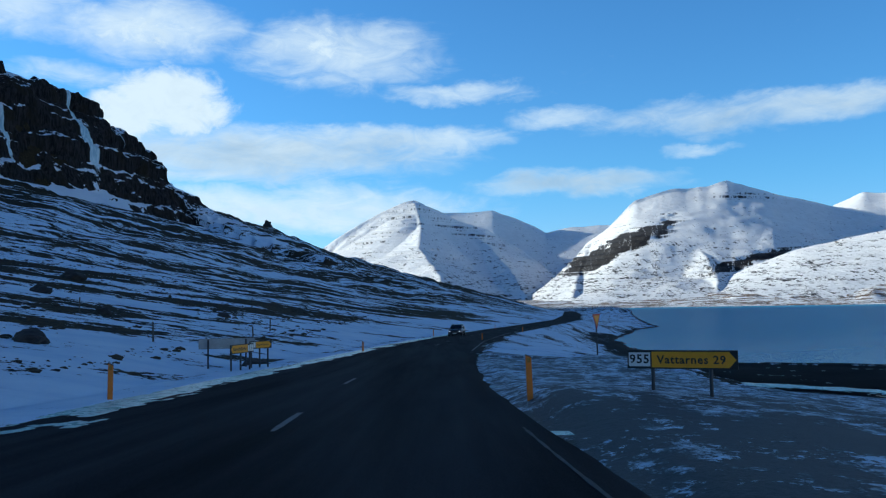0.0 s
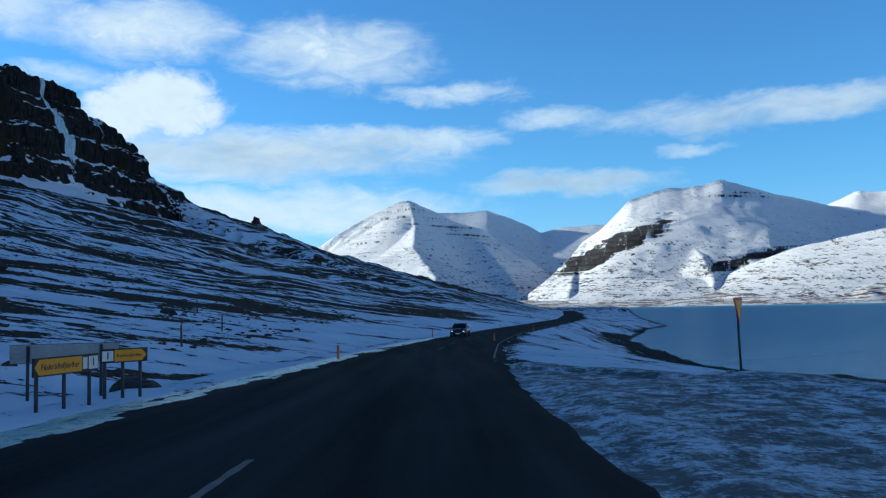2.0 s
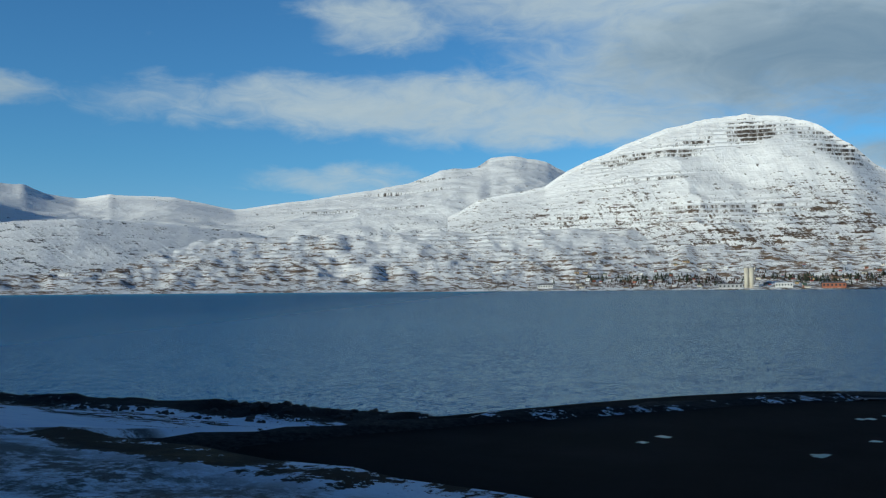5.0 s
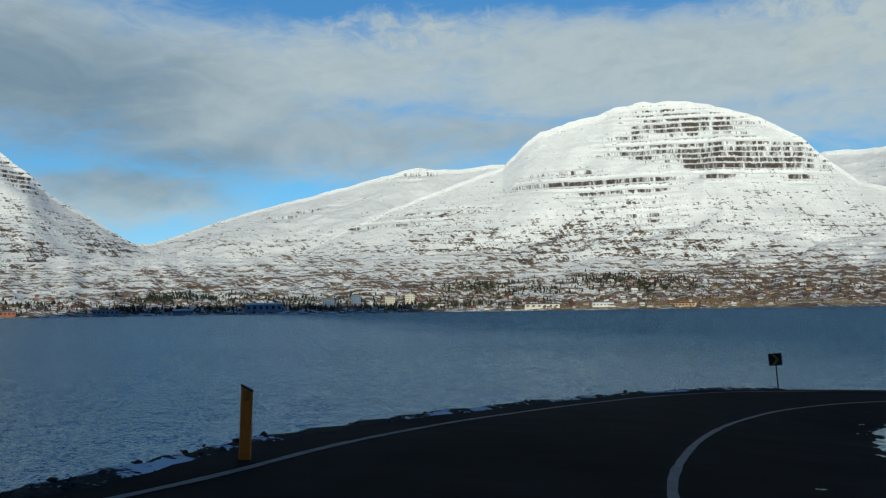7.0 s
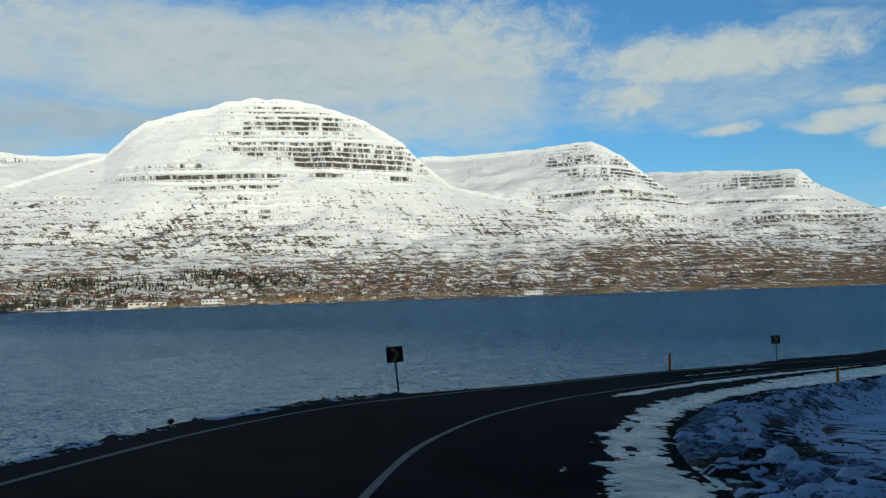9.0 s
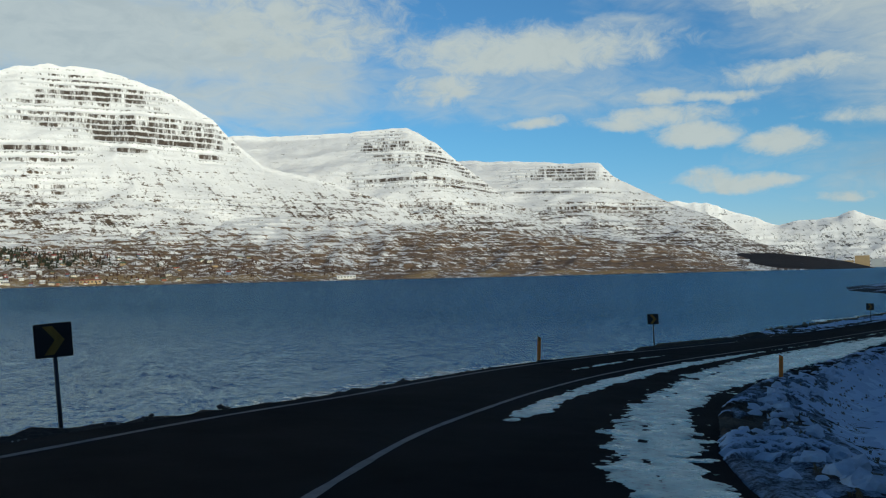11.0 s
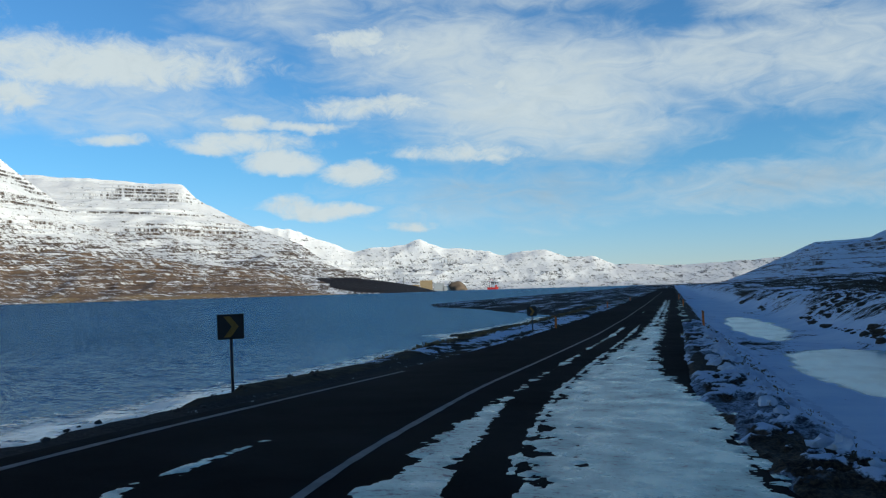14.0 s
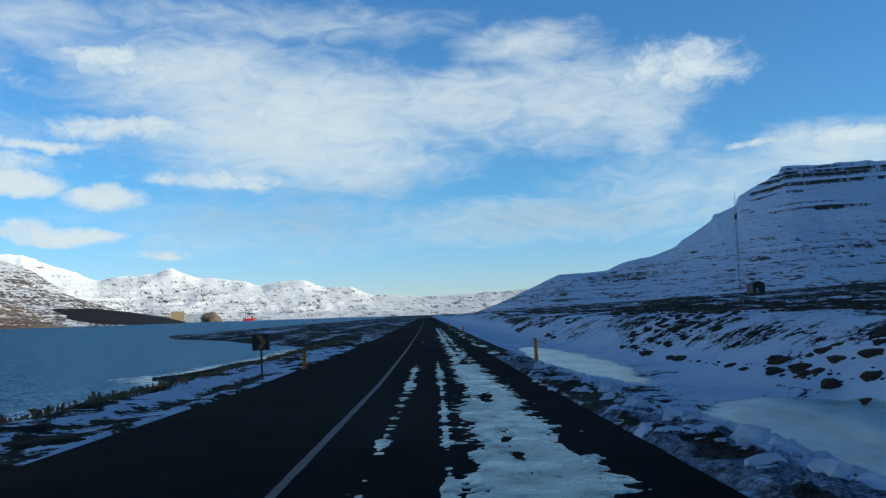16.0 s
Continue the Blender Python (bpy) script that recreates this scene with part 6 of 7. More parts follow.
def lump_cloud(name, label, category, places, mat, squash=0.65, variants=8, big=0.2, soft=False):
    """Many small rough lumps joined into one mesh. places: rows of x, y, z, radius."""
    shapes = []
    for k in range(2 * variants):
        bm = boulder_mesh(bmesh.new(), 0, 0, 0, 1.0, k + 40, squash, 1 + k // variants)
        for v in bm.verts:
            v.co *= 1 + 0.5 * noise.noise(v.co * 2.2 + Vector((k * 1.7, 0, k)))
        bm.verts.ensure_lookup_table()
        shapes.append((np.array([v.co[:] for v in bm.verts]), np.array([[v.index for v in f.verts] for f in bm.faces])))
        bm.free()
    vs, fs, base = [], [], 0
    for k, (x, y, z, r) in enumerate(places):
        co, fa = shapes[k % variants + (variants if r > big else 0)]
        a = k * 2.399
        c, s = math.cos(a), math.sin(a)
        vs.append(np.stack([x + r * (co[:, 0] * c - co[:, 1] * s), y + r * (co[:, 0] * s + co[:, 1] * c), z + r * co[:, 2]], 1))
        fs.append(fa + base)
        base += len(co)
    me = raw_mesh(name, np.concatenate(vs), np.concatenate(fs), mat)
    me.polygons.foreach_set("use_smooth", np.full(len(me.polygons), soft))
    return tagged(new(name, me), label, category, kind="stuff")


def along_side(count, s_lo, s_hi, o_lo, o_hi, power=1.0):
    s = rng.uniform(s_lo, s_hi, count)
    o = o_lo + (o_hi - o_lo) * rng.uniform(0, 1, count) ** power
    right = frame_along(ROAD2)
    x = np.interp(s, s_side, ROAD2[:, 0]) + np.interp(s, s_side, right[:, 0]) * o
    y = np.interp(s, s_side, ROAD2[:, 1]) + np.interp(s, s_side, right[:, 1]) * o
    return x, y


def verge(name, label, s0, s1, o0, o1, cell, lumps, mat):
    """A strip of churned snow and soil beside the road; lumps(S, O) gives height and snow amount."""
    right = frame_along(ROAD2)
    gs, go = np.arange(s0, s1, cell * 1.35), np.arange(o0, o1, cell)
    S, O = np.meshgrid(gs, go, indexing="ij")
    x = np.interp(S, s_side, ROAD2[:, 0]) + np.interp(S, s_side, right[:, 0]) * O
    y = np.interp(S, s_side, ROAD2[:, 1]) + np.interp(S, s_side, right[:, 1]) * O
    z, _ = land(x, y)
    high, snow, soil = lumps(S, O)
    rim = np.minimum(np.minimum(O - o0, o1 - O) / 0.4, np.minimum(S - s0, s1 - S) / 2.0)
    z = z - 0.05 + (high + 0.055) * smooth(rim, 0, 1)
    cover = np.stack([np.clip(snow, 0, 1), soil + z * 0, z * 0, z * 0], -1)
    me = grid_mesh(name, np.stack([x, y, z], -1), len(gs), len(go), mat, None, cover)
    return tagged(new(name, me), label, "verge", kind="stuff")


def inner_lumps(S, O):
    clod = 1 - np.abs(fbm(S * 1.3, O * 1.6, 4, 111, 0.55)) * 2.2
    clod = smooth(clod, 0.35, 1.0) * smooth(fbm(S * 0.6, O * 0.8, 3, 112), -0.2, 0.35)
    ridge = np.exp(-((O - 4.7 - 0.3 * fbm(S * 0.2, S * 0, 2, 113)) / 0.7) ** 2)
    high = (0.07 + 0.08 * ridge) * clod + 0.06 * fbm(S * 3.5, O * 3.5, 4, 114, 0.65) + 0.16 * (1 - smooth(O, 3.9, 4.6))
    x = np.interp(S, s_side, ROAD2[:, 0])
    edge = 5.9 - 1.25 * smooth(x, -12, 22)
    soil = smooth(fbm(S * 0.35, O * 1.2, 4, 115) + 0.22 * np.exp(-((O - 4.05) / 0.4) ** 2) + 0.22 * np.exp(-((O - edge + 0.4) / 0.4) ** 2), -0.02, 0.5)
    field = smooth(O - edge + 0.5 * fbm(S * 0.5, O * 0.5, 4, 121, 0.6), -0.15, 0.35)
    return high * (1 - 0.7 * field), np.maximum(field, 0.75 * clod), soil * (1 - field)


verge("roadside_verge", "ploughed clods of bluish snow and dark soil beside the road", 14.0, 112.0, 3.5, 6.9, 0.06, inner_lumps, VERGE)


def shore_lumps(S, O):
    strip = fbm(S * 0.10, O * 1.5, 4, 116)
    tuft = smooth(fbm(S * 0.8, O * 1.2, 4, 117), 0.1, 0.5)
    return 0.05 * tuft + 0.03 * fbm(S * 2, O * 2, 3, 118) + 0.10 * smooth(O, -4.4, -3.8), 0.60 + 0.55 * strip - 0.5 * tuft + 0.25 * fbm(S * 1.5, O * 3, 3, 119), 0.0


verge("roadside_verge", "snow-streaked verge with dead grass above the shore", 80.0, 190.0, -7.4, -3.0, 0.10, shore_lumps, GROUND)

# clods thrown up by the plough along the inner edge
x, y = along_side(1100, 14, 100, 3.75, 5.3, 1.0)
z, _ = land(x, y)
r = 0.03 + 0.17 * rng.uniform(0, 1, len(x)) ** 3
lump_cloud("snow_clods", "ploughed clods of grey snow along the road edge", "snow", np.stack([x, y, z + r * 0.15, r], 1), SNOW, 0.75, big=0.0)

# stones at the waterline and on the black beach
xs = np.concatenate([rng.uniform(-180, 120, 900), rng.uniform(-330, -180, 200), rng.uniform(-75, -30, 250)])
shore = np.interp(xs, [c[0] for c in COAST], [c[1] for c in COAST])
ys = shore - np.abs(rng.normal(0, 1.6, len(xs))) + 0.6
z, _ = land(xs, ys)
r = 0.04 + 0.16 * rng.uniform(0, 1, len(xs)) ** 3
keep = rng.uniform(0, 1, 700)
xs2 = rng.uniform(-85, -38, 700)
ys2 = np.interp(xs2, [c[0] for c in COAST], [c[1] for c in COAST]) - 0.3 - 9.0 * keep ** 1.6
ok = fbm(xs2 * 0.12, ys2 * 0.5, 3, 57) + 0.25 * (1 - keep) > 0.05
z2, _ = land(xs2, ys2)
r2 = 0.06 + 0.22 * rng.uniform(0, 1, 700) ** 3
xs, ys, z, r = np.concatenate([xs, xs2[ok]]), np.concatenate([ys, ys2[ok]]), np.concatenate([z, z2[ok]]), np.concatenate([r, r2[ok]])
lump_cloud("shore_stones", "black wet stones along the waterline", "stones", np.stack([xs, ys, np.maximum(z, SEA - 0.1) + r * 0.2, r], 1), ROCK)
x, y = along_side(900, 4, 84, -5.0, -3.5, 0.8)
z, _ = land(x, y)
r = 0.015 + 0.06 * rng.uniform(0, 1, len(x)) ** 3
lump_cloud("shoulder_stones", "dark stones on the gravel shoulder above the water", "stones", np.stack([x, y, z - r * 0.1, r], 1), ROCK)


def grass_cloud(name, label, xs, ys, size, mat):
    """Tufts of bent dry blades, one mesh."""
    z, _ = land(xs, ys)
    blades = 14
    n = len(xs)
    a = rng.normal(0.6, 1.1, (n, blades))
    h = size[:, None] * rng.uniform(0.5, 1.2, (n, blades))
    out = h * rng.uniform(0.1, 0.7, (n, blades))
    bx = xs[:, None] + rng.uniform(-0.5, 0.5, (n, blades)) * size[:, None] * 0.7
    by = ys[:, None] + rng.uniform(-0.5, 0.5, (n, blades)) * size[:, None] * 0.7
    w = size[:, None] * 0.016
    p0 = np.stack([bx - w * np.sin(a), by + w * np.cos(a), np.repeat(z[:, None] - 0.03, blades, 1)], -1)
    p1 = np.stack([bx + w * np.sin(a), by - w * np.cos(a), np.repeat(z[:, None] - 0.03, blades, 1)], -1)
    p2 = np.stack([bx + out * 0.45 * np.cos(a) + w * 0.6 * np.sin(a), by + out * 0.45 * np.sin(a), z[:, None] + h * 0.75], -1)
    p3 = np.stack([bx + out * np.cos(a), by + out * np.sin(a), z[:, None] + h * 0.8], -1)
    v = np.stack([p0, p1, p3, p2], 2).reshape(-1, 3)
    q = np.arange(len(v)).reshape(-1, 4)
    me = raw_mesh(name, v, q, mat)
    return tagged(new(name, me), label, "grass", kind="stuff")


STRAW = plain("dry_winter_grass", (0.16, 0.115, 0.05), 0.8, 0, 1.5, 0.45, 0.1)
HEATH = plain("dark_heath", (0.045, 0.033, 0.018), 0.9, 0, 1.5, 0.5, 0.1)
x, y = along_side(900, 84, 160, -7.6, -5.2)
x2, y2 = along_side(700, 14, 110, 4.6, 6.4)
grass_cloud("grass_tufts", "dry straw-coloured grass tufts on the road shoulders", np.concatenate([x, x2]), np.concatenate([y, y2]), np.concatenate([rng.uniform(0.08, 0.26, 900), rng.uniform(0.04, 0.10, 700)]), STRAW)
x, y = along_side(8000, 25, 190, 12.5, 60.0, 1.5)
z, _ = land(x, y)
r = 0.07 + 0.30 * rng.uniform(0, 1, len(x)) ** 3
keep = fbm(x * 0.07, y * 0.25, 3, 56) > 0.0
lump_cloud("heath_tussocks", "dark heath tussocks on the snowy bank", "heath", np.stack([x, y, z, r], 1)[keep], HEATH, 0.45)
xs, ys = rng.uniform(-150, -8, 6500), -12.5 - 70 * rng.uniform(0, 1, 6500) ** 1.3
z, _ = land(xs, ys)
r = 0.05 + 0.22 * rng.uniform(0, 1, len(xs)) ** 4
keep = fbm(xs * 0.06, ys * 0.3, 3, 55) > -0.05
lump_cloud("heath_tussocks", "dark heath tussocks on the hillside above the road", "heath", np.stack([xs, ys, z, r], 1)[keep], HEATH, 0.5)


# ---- fence posts on the hillside ----
WOODY = plain("weathered_wood", (0.09, 0.075, 0.06), 0.85, 0, 8.0, 0.35, 0.3)
post_mesh = None
for k in range(5):
    x, y = (-47, -60, -58, -76, -92)[k], (-15.5, -13.0, -24, -15, -21)[k]
    ob = new("fence_post", post_mesh) if post_mesh else None
    if ob is None:
        bm = tube(bmesh.new(), (0, 0, -0.3), (0, 0, 1.05), 0.06, 0.045, 8)
        post_mesh = bpy.data.meshes.new("fence_post")
        bm.to_mesh(post_mesh)
        bm.free()
        post_mesh.materials.append(WOODY)
        ob = new("fence_post", post_mesh)
    ob.matrix_world = pose(x, y, zland(x, y), 2 * math.sin(k * 1.9), 3 * math.cos(k * 2.3), 0)
    tagged(ob, "weathered wooden fence post leaning on the hillside", "fence post", "hillside fence posts")


# ---- radio mast and hut on the moor ----
MASTRED = plain("mast_paint", (0.22, 0.20, 0.20), 0.5, 0.3, 3.0, 0.3, 0.05)


def radio_mast(m, height):
    mast = empty("radio_mast", m, "slender guyed lattice radio mast on the moor", "mast")
    lattice = bmesh.new()
    half = 0.32
    corners = [(half * math.cos(a), half * math.sin(a)) for a in (0.5, 2.6, 4.7)]
    for cx, cy in corners:
        tube(lattice, (cx, cy, 0), (cx, cy, height * 0.93), 0.04, sides=6)
    for k in range(int(height * 0.93 / 1.2)):
        for i in range(3):
            a, b = corners[i], corners[(i + 1) % 3]
            tube(lattice, (a[0], a[1], k * 1.2), (b[0], b[1], k * 1.2 + 1.2), 0.022, sides=4)
    part("lattice", lattice, MASTRED, mast)
    part("antenna", tube(bmesh.new(), (0, 0, height * 0.93), (0, 0, height), 0.08, 0.04, 8), MASTRED, mast)
    part("platform", boxed(0.3, 0, height * 0.72, 0.7, 0.8, 1.8, bevel=0.1), DARKPOLE, mast, "dark antenna box")
    for i in range(3):
        a = 0.5 + i * 2.094
        for f in (0.5, 0.9):
            part("guy_wire", tube(bmesh.new(), (0, 0, height * f), (14 * math.cos(a), 14 * math.sin(a), 0), 0.02, sides=4), STEEL, mast)
    return mast


mx, my = 329.0, -77.0
mz = zland(mx, my)
radio_mast(pose(mx, my, mz), 37.0 - mz)


def hut(m):
    thing = empty("hut", m, "small dark equipment hut beside the mast", "hut")
    part("wall", boxed(0, 0, -0.6, 5.6, 4.4, 4.2, bevel=0.05), DARKPOLE, thing)
    part("roof", loft([[(-3.0, -2.5, 3.6), (-3.0, 0, 4.6), (-3.0, 2.5, 3.6)], [(3.0, -2.5, 3.6), (3.0, 0, 4.6), (3.0, 2.5, 3.6)]]), BLACK, thing)
    part("door", boxed(-2.83, 0.6, 0, 0.08, 1.0, 2.1), STEEL, thing)


hut(pose(mx + 2, my - 6.5, zland(mx + 2, my - 6.5)))


# ---- the town across the fjord ----
def ring_xy(az, r):
    a = math.radians(az)
    return CX + r * math.sin(a), CY + r * math.cos(a)


bpy.context.view_layer.update()
SLOPE = bpy.data.objects["shore_slope"]


def slope_z(x, y):
    hit, at, _, _ = SLOPE.ray_cast((x, y, 900), (0, 0, -1))
    return at.z if hit else SEA


WALLS = [plain(n, c, 0.75, 0, 0.3, 0.15, 0.05) for n, c in (("house_white", (0.55, 0.55, 0.54)), ("house_cream", (0.52, 0.48, 0.40)), ("house_grey", (0.35, 0.36, 0.37)), ("house_ochre", (0.34, 0.24, 0.13)),
                                                          ("house_blue", (0.12, 0.17, 0.25)), ("house_rust", (0.26, 0.09, 0.05)))]
ROOFS = [plain(n, c, 0.7, 0, 0.3, 0.2, 0.05) for n, c in (("roof_red", (0.25, 0.05, 0.035)), ("roof_grey", (0.14, 0.14, 0.15)), ("roof_snowed", (0.75, 0.76, 0.78)), ("roof_green", (0.06, 0.10, 0.07)))]
PANE = plain("house_window", (0.03, 0.035, 0.045), 0.15, 0, 1.0, 0.2, 0.0)


def house(m, w, d, h, wall, roof, label, group, pitch=0.35, floors=1, bays=4):
    thing = empty("house", m, label, "building", group)
    body = part("wall", boxed(0, 0, -3, w, d, h + 3), wall, thing)
    if pitch > 0:
        top = d * pitch
        part("roof", loft([[(-w / 2 - 0.4, -d / 2 - 0.4, h - 0.1), (-w / 2 - 0.4, 0, h + top), (-w / 2 - 0.4, d / 2 + 0.4, h - 0.1)],
                           [(w / 2 + 0.4, -d / 2 - 0.4, h - 0.1), (w / 2 + 0.4, 0, h + top), (w / 2 + 0.4, d / 2 + 0.4, h - 0.1)]]), roof, thing)
    else:
        part("roof", boxed(0, 0, h, w + 0.6, d + 0.6, 0.6), roof, thing)
    for f in range(floors):
        for b in range(bays):
            x = (b + 0.5) / bays * w - w / 2
            part("window", boxed(x, -d / 2, (f + 0.35) * h / floors, w / bays * 0.45, 0.12, h / floors * 0.42), PANE, body)
    return thing


protos = []
for k in range(10):
    w, d, h = 11 + 3 * (k % 4), 9 + (k % 3), 5.0 + 1.2 * (k % 3)
    names = ("white", "cream", "grey", "ochre", "dark blue", "rust-red")
    roofs = ("red", "grey", "snow-covered", "green")
    protos.append(house(pose(*ring_xy(24 + k * 1.1, 1740), 0), w, d, h, WALLS[k % 6], ROOFS[(k * 3) % 4],
                        f"{names[k % 6]} house with a {roofs[(k * 3) % 4]} pitched roof on the far shore", "houses across the fjord", 0.38, 1, 3))
for k in range(210):
    az = rng.choice([rng.uniform(-29, -3), rng.uniform(3, 38), rng.uniform(8, 36), rng.uniform(-24, 36)])
    r = np.interp(az, NORTH_AZ, NORTH_R) + 22 + 330 * rng.uniform(0, 1) ** 1.5
    x, y = ring_xy(az, r)
    m = pose(x, y, slope_z(x, y), 0, 0, -az + rng.uniform(-25, 25)) @ Matrix.Diagonal((0.72, 0.72, 0.72, 1))
    if k < 10:
        protos[k].matrix_basis = m
    else:
        copy_thing(protos[k % 10], m)
# larger sheds on the quay
# sheds from heading -8 to 2 have blue walls: the town's shadow as colour
for k, (az, r, w, d, h, c, rf) in enumerate([(-19.5, 1735, 44, 16, 8, 2, 1), (-16.4, 1730, 30, 14, 7, 0, 2), (-13.6, 1735, 40, 16, 8, 5, 1), (-8.0, 1730, 46, 16, 8, 4, 1), (-3.5, 1730, 36, 15, 7, 4, 2), (1.5, 1745, 70, 22, 14, 4, 2),
                                             (19.5, 1690, 66, 14, 7, 1, 1), (23.4, 1685, 40, 14, 6, 0, 2), (28.5, 1670, 36, 12, 6, 3, 0), (44.0, 1640, 34, 12, 5, 0, 2), (-31.0, 1765, 30, 12, 6, 0, 1)]):
    x, y = ring_xy(az, r)
    house(pose(x, y, slope_z(x, y), 0, 0, -az), w, d, h, WALLS[c], ROOFS[rf], "long low quayside shed on the far shore", "quayside sheds", 0.15, 1, 6)
# apartment blocks and the twin silo
# below heading 8 the block walls turn dark blue, shadow put into colour
for az, r, w, h in ((9.6, 1800, 20, 19), (10.9, 1800, 19, 19), (7.4, 1815, 19, 20), (5.6, 1815, 24, 18)):
    x, y = ring_xy(az, r)
    house(pose(x, y, slope_z(x, y), 0, 0, -az), w, 14, h, WALLS[1 if az > 8 else 4], ROOFS[1], "pale four-storey apartment block above the harbour", "apartment blocks", 0, 5, 5)


def twin_silo(m):
    thing = empty("silo", m, "pair of tall pale concrete silos on the quay", "silo")
    for x in (-4.6, 4.6):
        tower = part("tower", tube(bmesh.new(), (x, 0, -3), (x, 0, 37), 4.4, sides=20), WALLS[1], thing, "", True)
        part("cap", tube(bmesh.new(), (x, 0, 37), (x, 0, 38.2), 4.7, 3.8, 20), WALLS[2], tower)
    part("bridge", boxed(0, 0, 36, 9, 3, 2.5), WALLS[2], thing)


x, y = ring_xy(-21.0 + 2.6, 1730)
twin_silo(pose(x, y, slope_z(x, y), 0, 0, 18))


# ---- conifer plantings and birch scrub across the fjord ----
NEEDLE = plain("conifer_green", (0.018, 0.028, 0.014), 0.9, 0, 0.6, 0.5, 0.1)
BIRCH = plain("bare_birch_scrub", (0.075, 0.035, 0.022), 0.9, 0, 0.6, 0.45, 0.1)


def wood(label, clumps, mat, tall, count):
    vs, fs, base = [], [], 0
    for az0, spread, r0, deep in clumps:
        for _ in range(count):
            az, r = az0 + rng.normal(0, spread), r0 + rng.normal(0, deep)
            x, y = ring_xy(az, r)
            z = slope_z(x, y)
            h = tall * rng.uniform(0.5, 1.2)
            w = h * 0.32
            for lev, (zz, ww) in enumerate(((0.05, 1.0), (0.35, 0.72), (0.65, 0.42))):
                ring = [(x + w * ww * math.cos(a) * rng.uniform(0.7, 1.2), y + w * ww * math.sin(a) * rng.uniform(0.7, 1.2), z + h * zz) for a in np.arange(5) * 1.2566 + lev]
                vs += ring + [(x, y, z + h * min(1.0, zz + 0.45))]
                fs += [(base + i, base + (i + 1) % 5, base + 5) for i in range(5)]
                base += 6
    me = raw_mesh("woodland", np.array(vs), np.array(fs), mat)
    tagged(new("woodland", me), label, "woodland", kind="stuff")


wood("dark conifer plantation above the town", [(-2.5, 1.6, 1960, 30), (-5, 1.0, 1950, 25), (-14, 2.2, 1860, 30), (-24, 2.5, 1850, 25), (19, 2.5, 1900, 40), (24, 1.5, 1960, 25), (27, 2.0, 1880, 30), (15.5, 1.6, 2000, 20), (4, 3, 1900, 25), (2, 3, 1790, 22), (8, 3, 1790, 25), (-6, 2.5, 1800, 22), (14, 3, 1760, 22)], NEEDLE, 9.0, 130)
wood("reddish bare birch scrub on the far slopes", [(26, 2.2, 1950, 25), (33, 3.0, 1900, 50), (-9, 2.2, 1850, 30), (0, 3.0, 1850, 40), (14, 3, 1880, 50), (40, 3, 1800, 50), (-18, 3, 1880, 30), (2, 4, 1780, 25), (9, 4, 1780, 30), (-6, 3, 1790, 25), (20, 4, 1750, 30), (29, 4, 1740, 30), (-24, 3, 1800, 25)], BIRCH, 6.0, 160)


# ---- power pylons ----
def pylon(m):
    thing = empty("pylon", m, "grey steel portal pylon of a power line", "pylon", "power line pylons")
    for x in (-5, 5):
        part("leg", tube(bmesh.new(), (x, 0, -2), (x * 0.86, 0, 24), 0.55, 0.4, 6), STEEL, thing)
    part("crossbeam", boxed(0, 0, 22, 19, 0.9, 0.9), STEEL, thing)
    part("brace", tube(bmesh.new(), (-4.8, 0, 9), (4.5, 0, 21.5), 0.25, sides=5), STEEL, thing)
    return thing


first_pylon = None
for az, r in ((-35.5, 2150), (-28.5, 2150), (-21, 2200), (-13.5, 2250), (-7, 2300), (-4.6, 2420), (4, 2300), (18, 2250), (30, 2200)):
    x, y = ring_xy(az, r)
    m = pose(x, y, slope_z(x, y), 0, 0, -az + 10)
    first_pylon = pylon(m) if first_pylon is None else (copy_thing(first_pylon, m), first_pylon)[1]


# ---- industrial plant and ship at the fjord mouth ----
def plant(m):
    thing = empty("industrial_plant", m, "pale industrial plant with silos and a mound on the far quay", "industrial plant")
    for x, w, h in ((-110, 70, 26), (-40, 60, 44), (20, 50, 30), (75, 70, 18)):
        part("hall", boxed(x, 0, -8, w, 40, h + 8), WALLS[3 if x < 0 else 2], thing)
    part("chimney", tube(bmesh.new(), (-150, 0, -5), (-150, 0, 62), 4, 3, 12), WALLS[2], thing)
    bm = boulder_mesh(bmesh.new(), 110, 0, 0, 44, 5, 0.7, 3)
    part("mound", bm, plain("brown_ore", (0.14, 0.10, 0.07), 0.95, 0, 0.05, 0.3, 0.3), thing, "brown mound", True)


x, y = ring_xy(76.45, 3900)
plant(pose(x, y, SEA + 4, 0, 0, -76.45) @ Matrix.Diagonal((0.9, 0.9, 1.0, 1)))


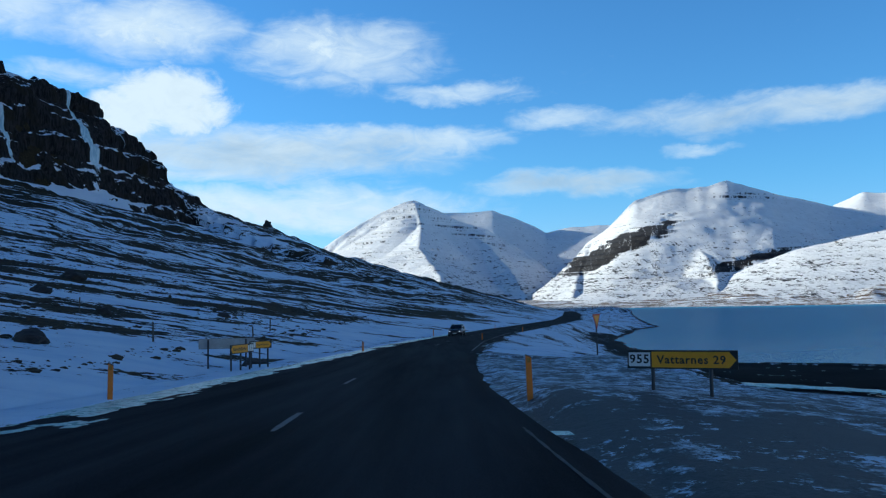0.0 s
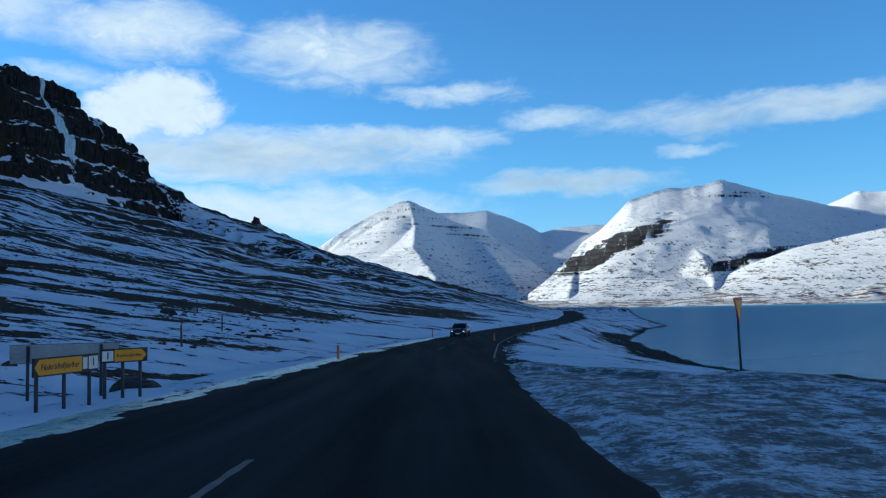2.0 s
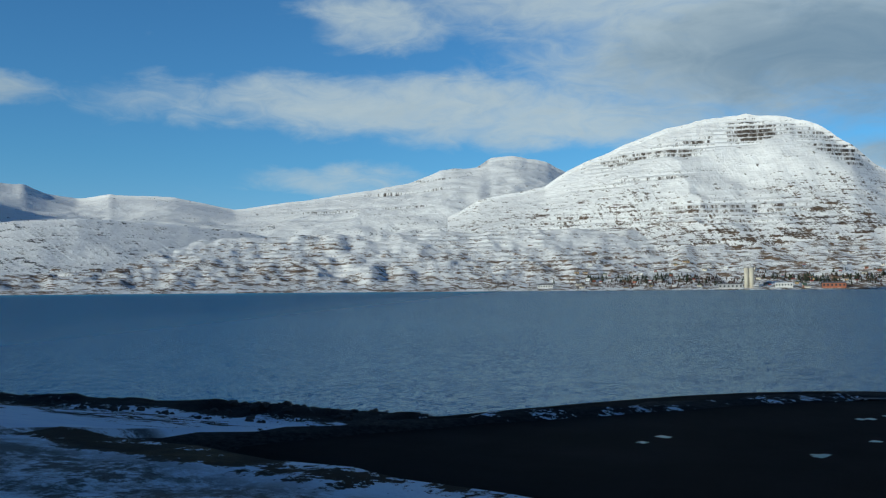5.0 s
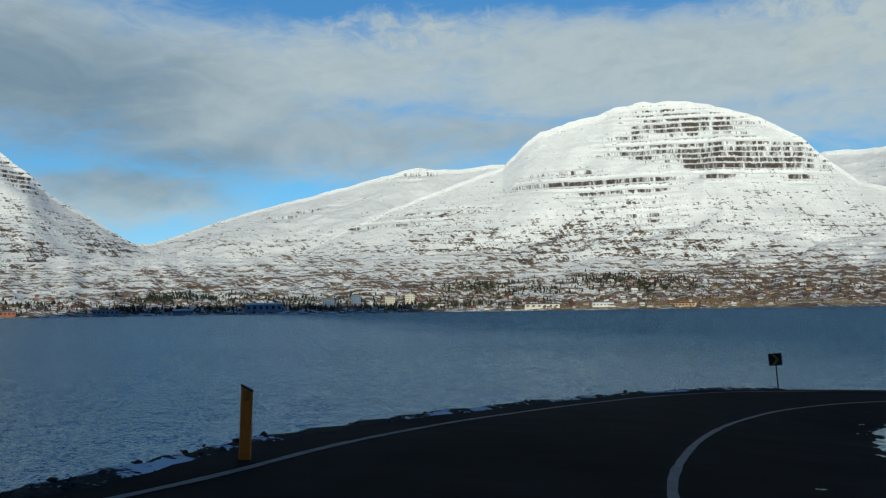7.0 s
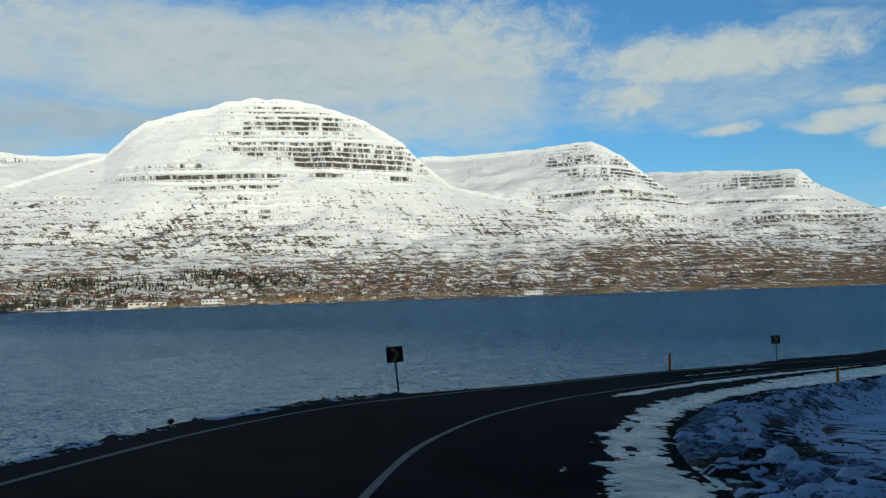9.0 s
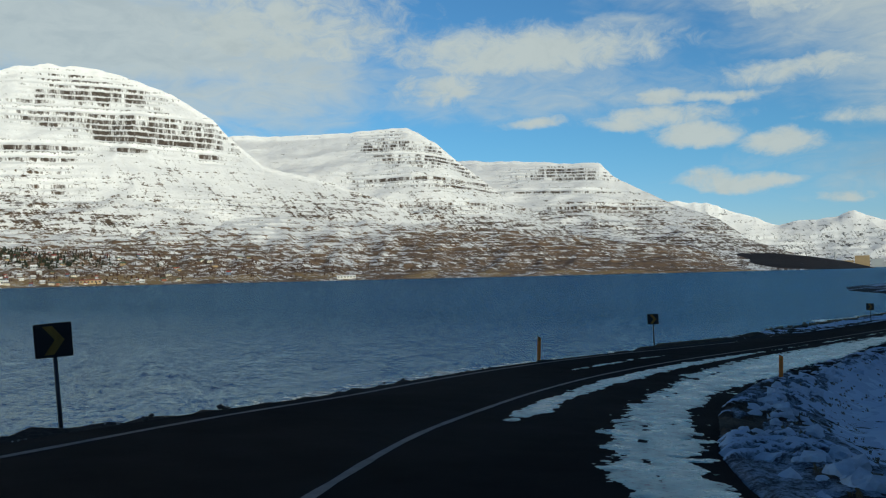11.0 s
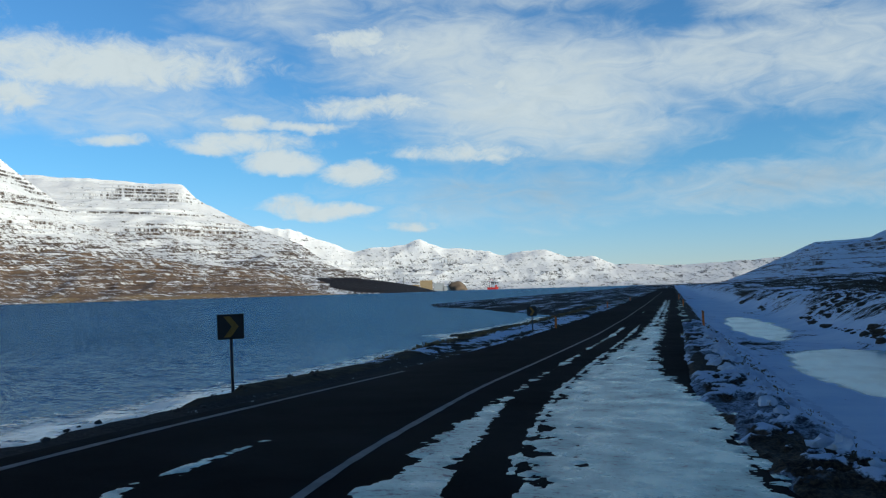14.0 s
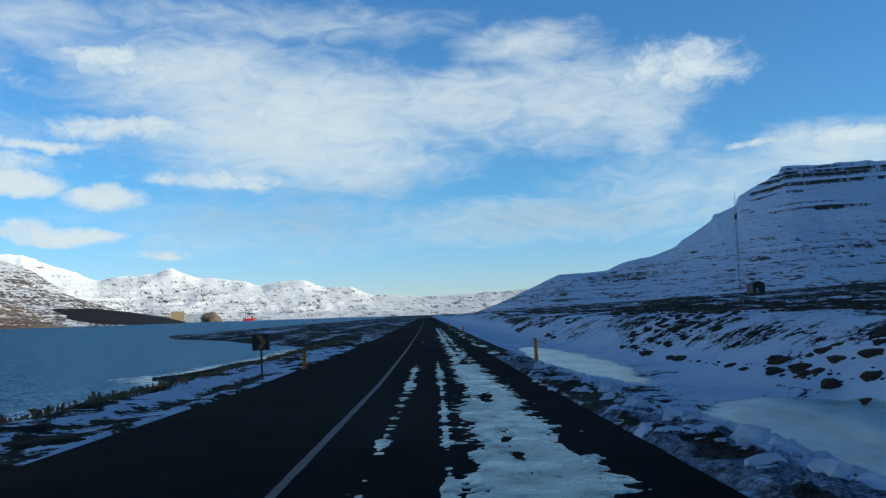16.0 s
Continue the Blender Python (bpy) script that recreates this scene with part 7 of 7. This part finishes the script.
def ship(m):
    thing = empty("ship", m, "red cargo ship with two deck cranes at the quay", "ship")
    hull = loft([[(-38, -5, 0), (-38, 5, 0), (-38, 5, 14), (-38, -5, 14)], [(24, -6, 0), (24, 6, 0), (24, 6, 13), (24, -6, 13)], [(40, -0.6, 1), (40, 0.6, 1), (42, 0.8, 17), (42, -0.8, 17)]])
    part("hull", hull, RED, thing, "red hull")
    part("bridge", boxed(24, 0, 13, 12, 10, 14, bevel=0.4), RED, thing)
    for x in (-22, -6):
        crane = part("crane", tube(bmesh.new(), (x, 0, 12), (x, 0, 52), 1.6, 1.2, 8), DARKPOLE, thing)
        part("boom", tube(bmesh.new(), (x, 0, 46), (x + 12, 0, 62), 0.9, 0.5, 6), RED, crane)


x, y = ring_xy(80.2, 3900)
ship(pose(x, y, SEA - 1, 0, 0, -80.2) @ Matrix.Diagonal((0.62, 0.62, 0.75, 1)))


# ---- slush, thin ice and a painted bright reflection along the waterline ----
def slush_glare_material():
    """Pale slush, with a bright reflection in its colour, that thins out between the ripples; 'cover' holds how closely
    it lies.
    """
    m, n, s = material("pale_shore_glare")
    p = where(n)
    att = n.add("ShaderNodeVertexColor")
    att.layer_name = "cover"
    cov = n.add("ShaderNodeSeparateColor")
    n.link(att.outputs[0], cov.inputs[0])
    mixed = n.noise(n.scaled(p, (0.4, 1.0, 1.0)), 0.9, 6, 0.6)
    ripple = n.noise(n.scaled(p, (1.0, 0.45, 1.0)), 2.2, 6, 0.72)
    # warm pale base also stands for bright cloud mirrored near the shore
    n.link(n.mix(n.step(mixed, 0.35, 0.65), (0.52, 0.52, 0.46, 1), (0.76, 0.75, 0.67, 1)), s.inputs["Base Color"])
    n.link(n.step(mixed, 0.3, 0.7, 0.12, 0.4), s.inputs["Roughness"])
    n.link(n.step(n.math("ADD", cov.outputs[0], n.math("MULTIPLY", n.math("SUBTRACT", ripple, 0.5), 2.2)), 0.35, 0.85), s.inputs["Alpha"])
    return m


def pale_shore_band():
    xs = np.arange(-36, 112, 0.5)
    ys = np.interp(xs, [c[0] for c in COAST], [c[1] for c in COAST])
    wide = (6.5 - 2.5 * smooth(xs, 20, 45)) * (1 + 0.25 * fbm(xs * 0.09, xs * 0, 4, 13))
    offs = np.concatenate([np.linspace(-2.5, -0.2, 5), np.linspace(0, 1, 16)])
    X, F = np.meshgrid(xs, offs, indexing="ij")
    Y = ys[:, None] + np.where(F < 0, F * 1.2, F * wide[:, None])
    v = np.stack([X, Y, np.full(X.shape, SEA + 0.015)], -1)
    lie = 0.85 * (1 - smooth(F, 0.0, 0.95)) * smooth(X, -26, -2)
    me = grid_mesh("pale_shore_band", v, len(xs), len(offs), slush_glare_material(), None, np.stack([lie] * 4, -1))
    tagged(new("pale_shore_band", me), "thin ice and slush along the waterline, bright reflection in its pale colour", "ice", kind="stuff")


pale_shore_band()
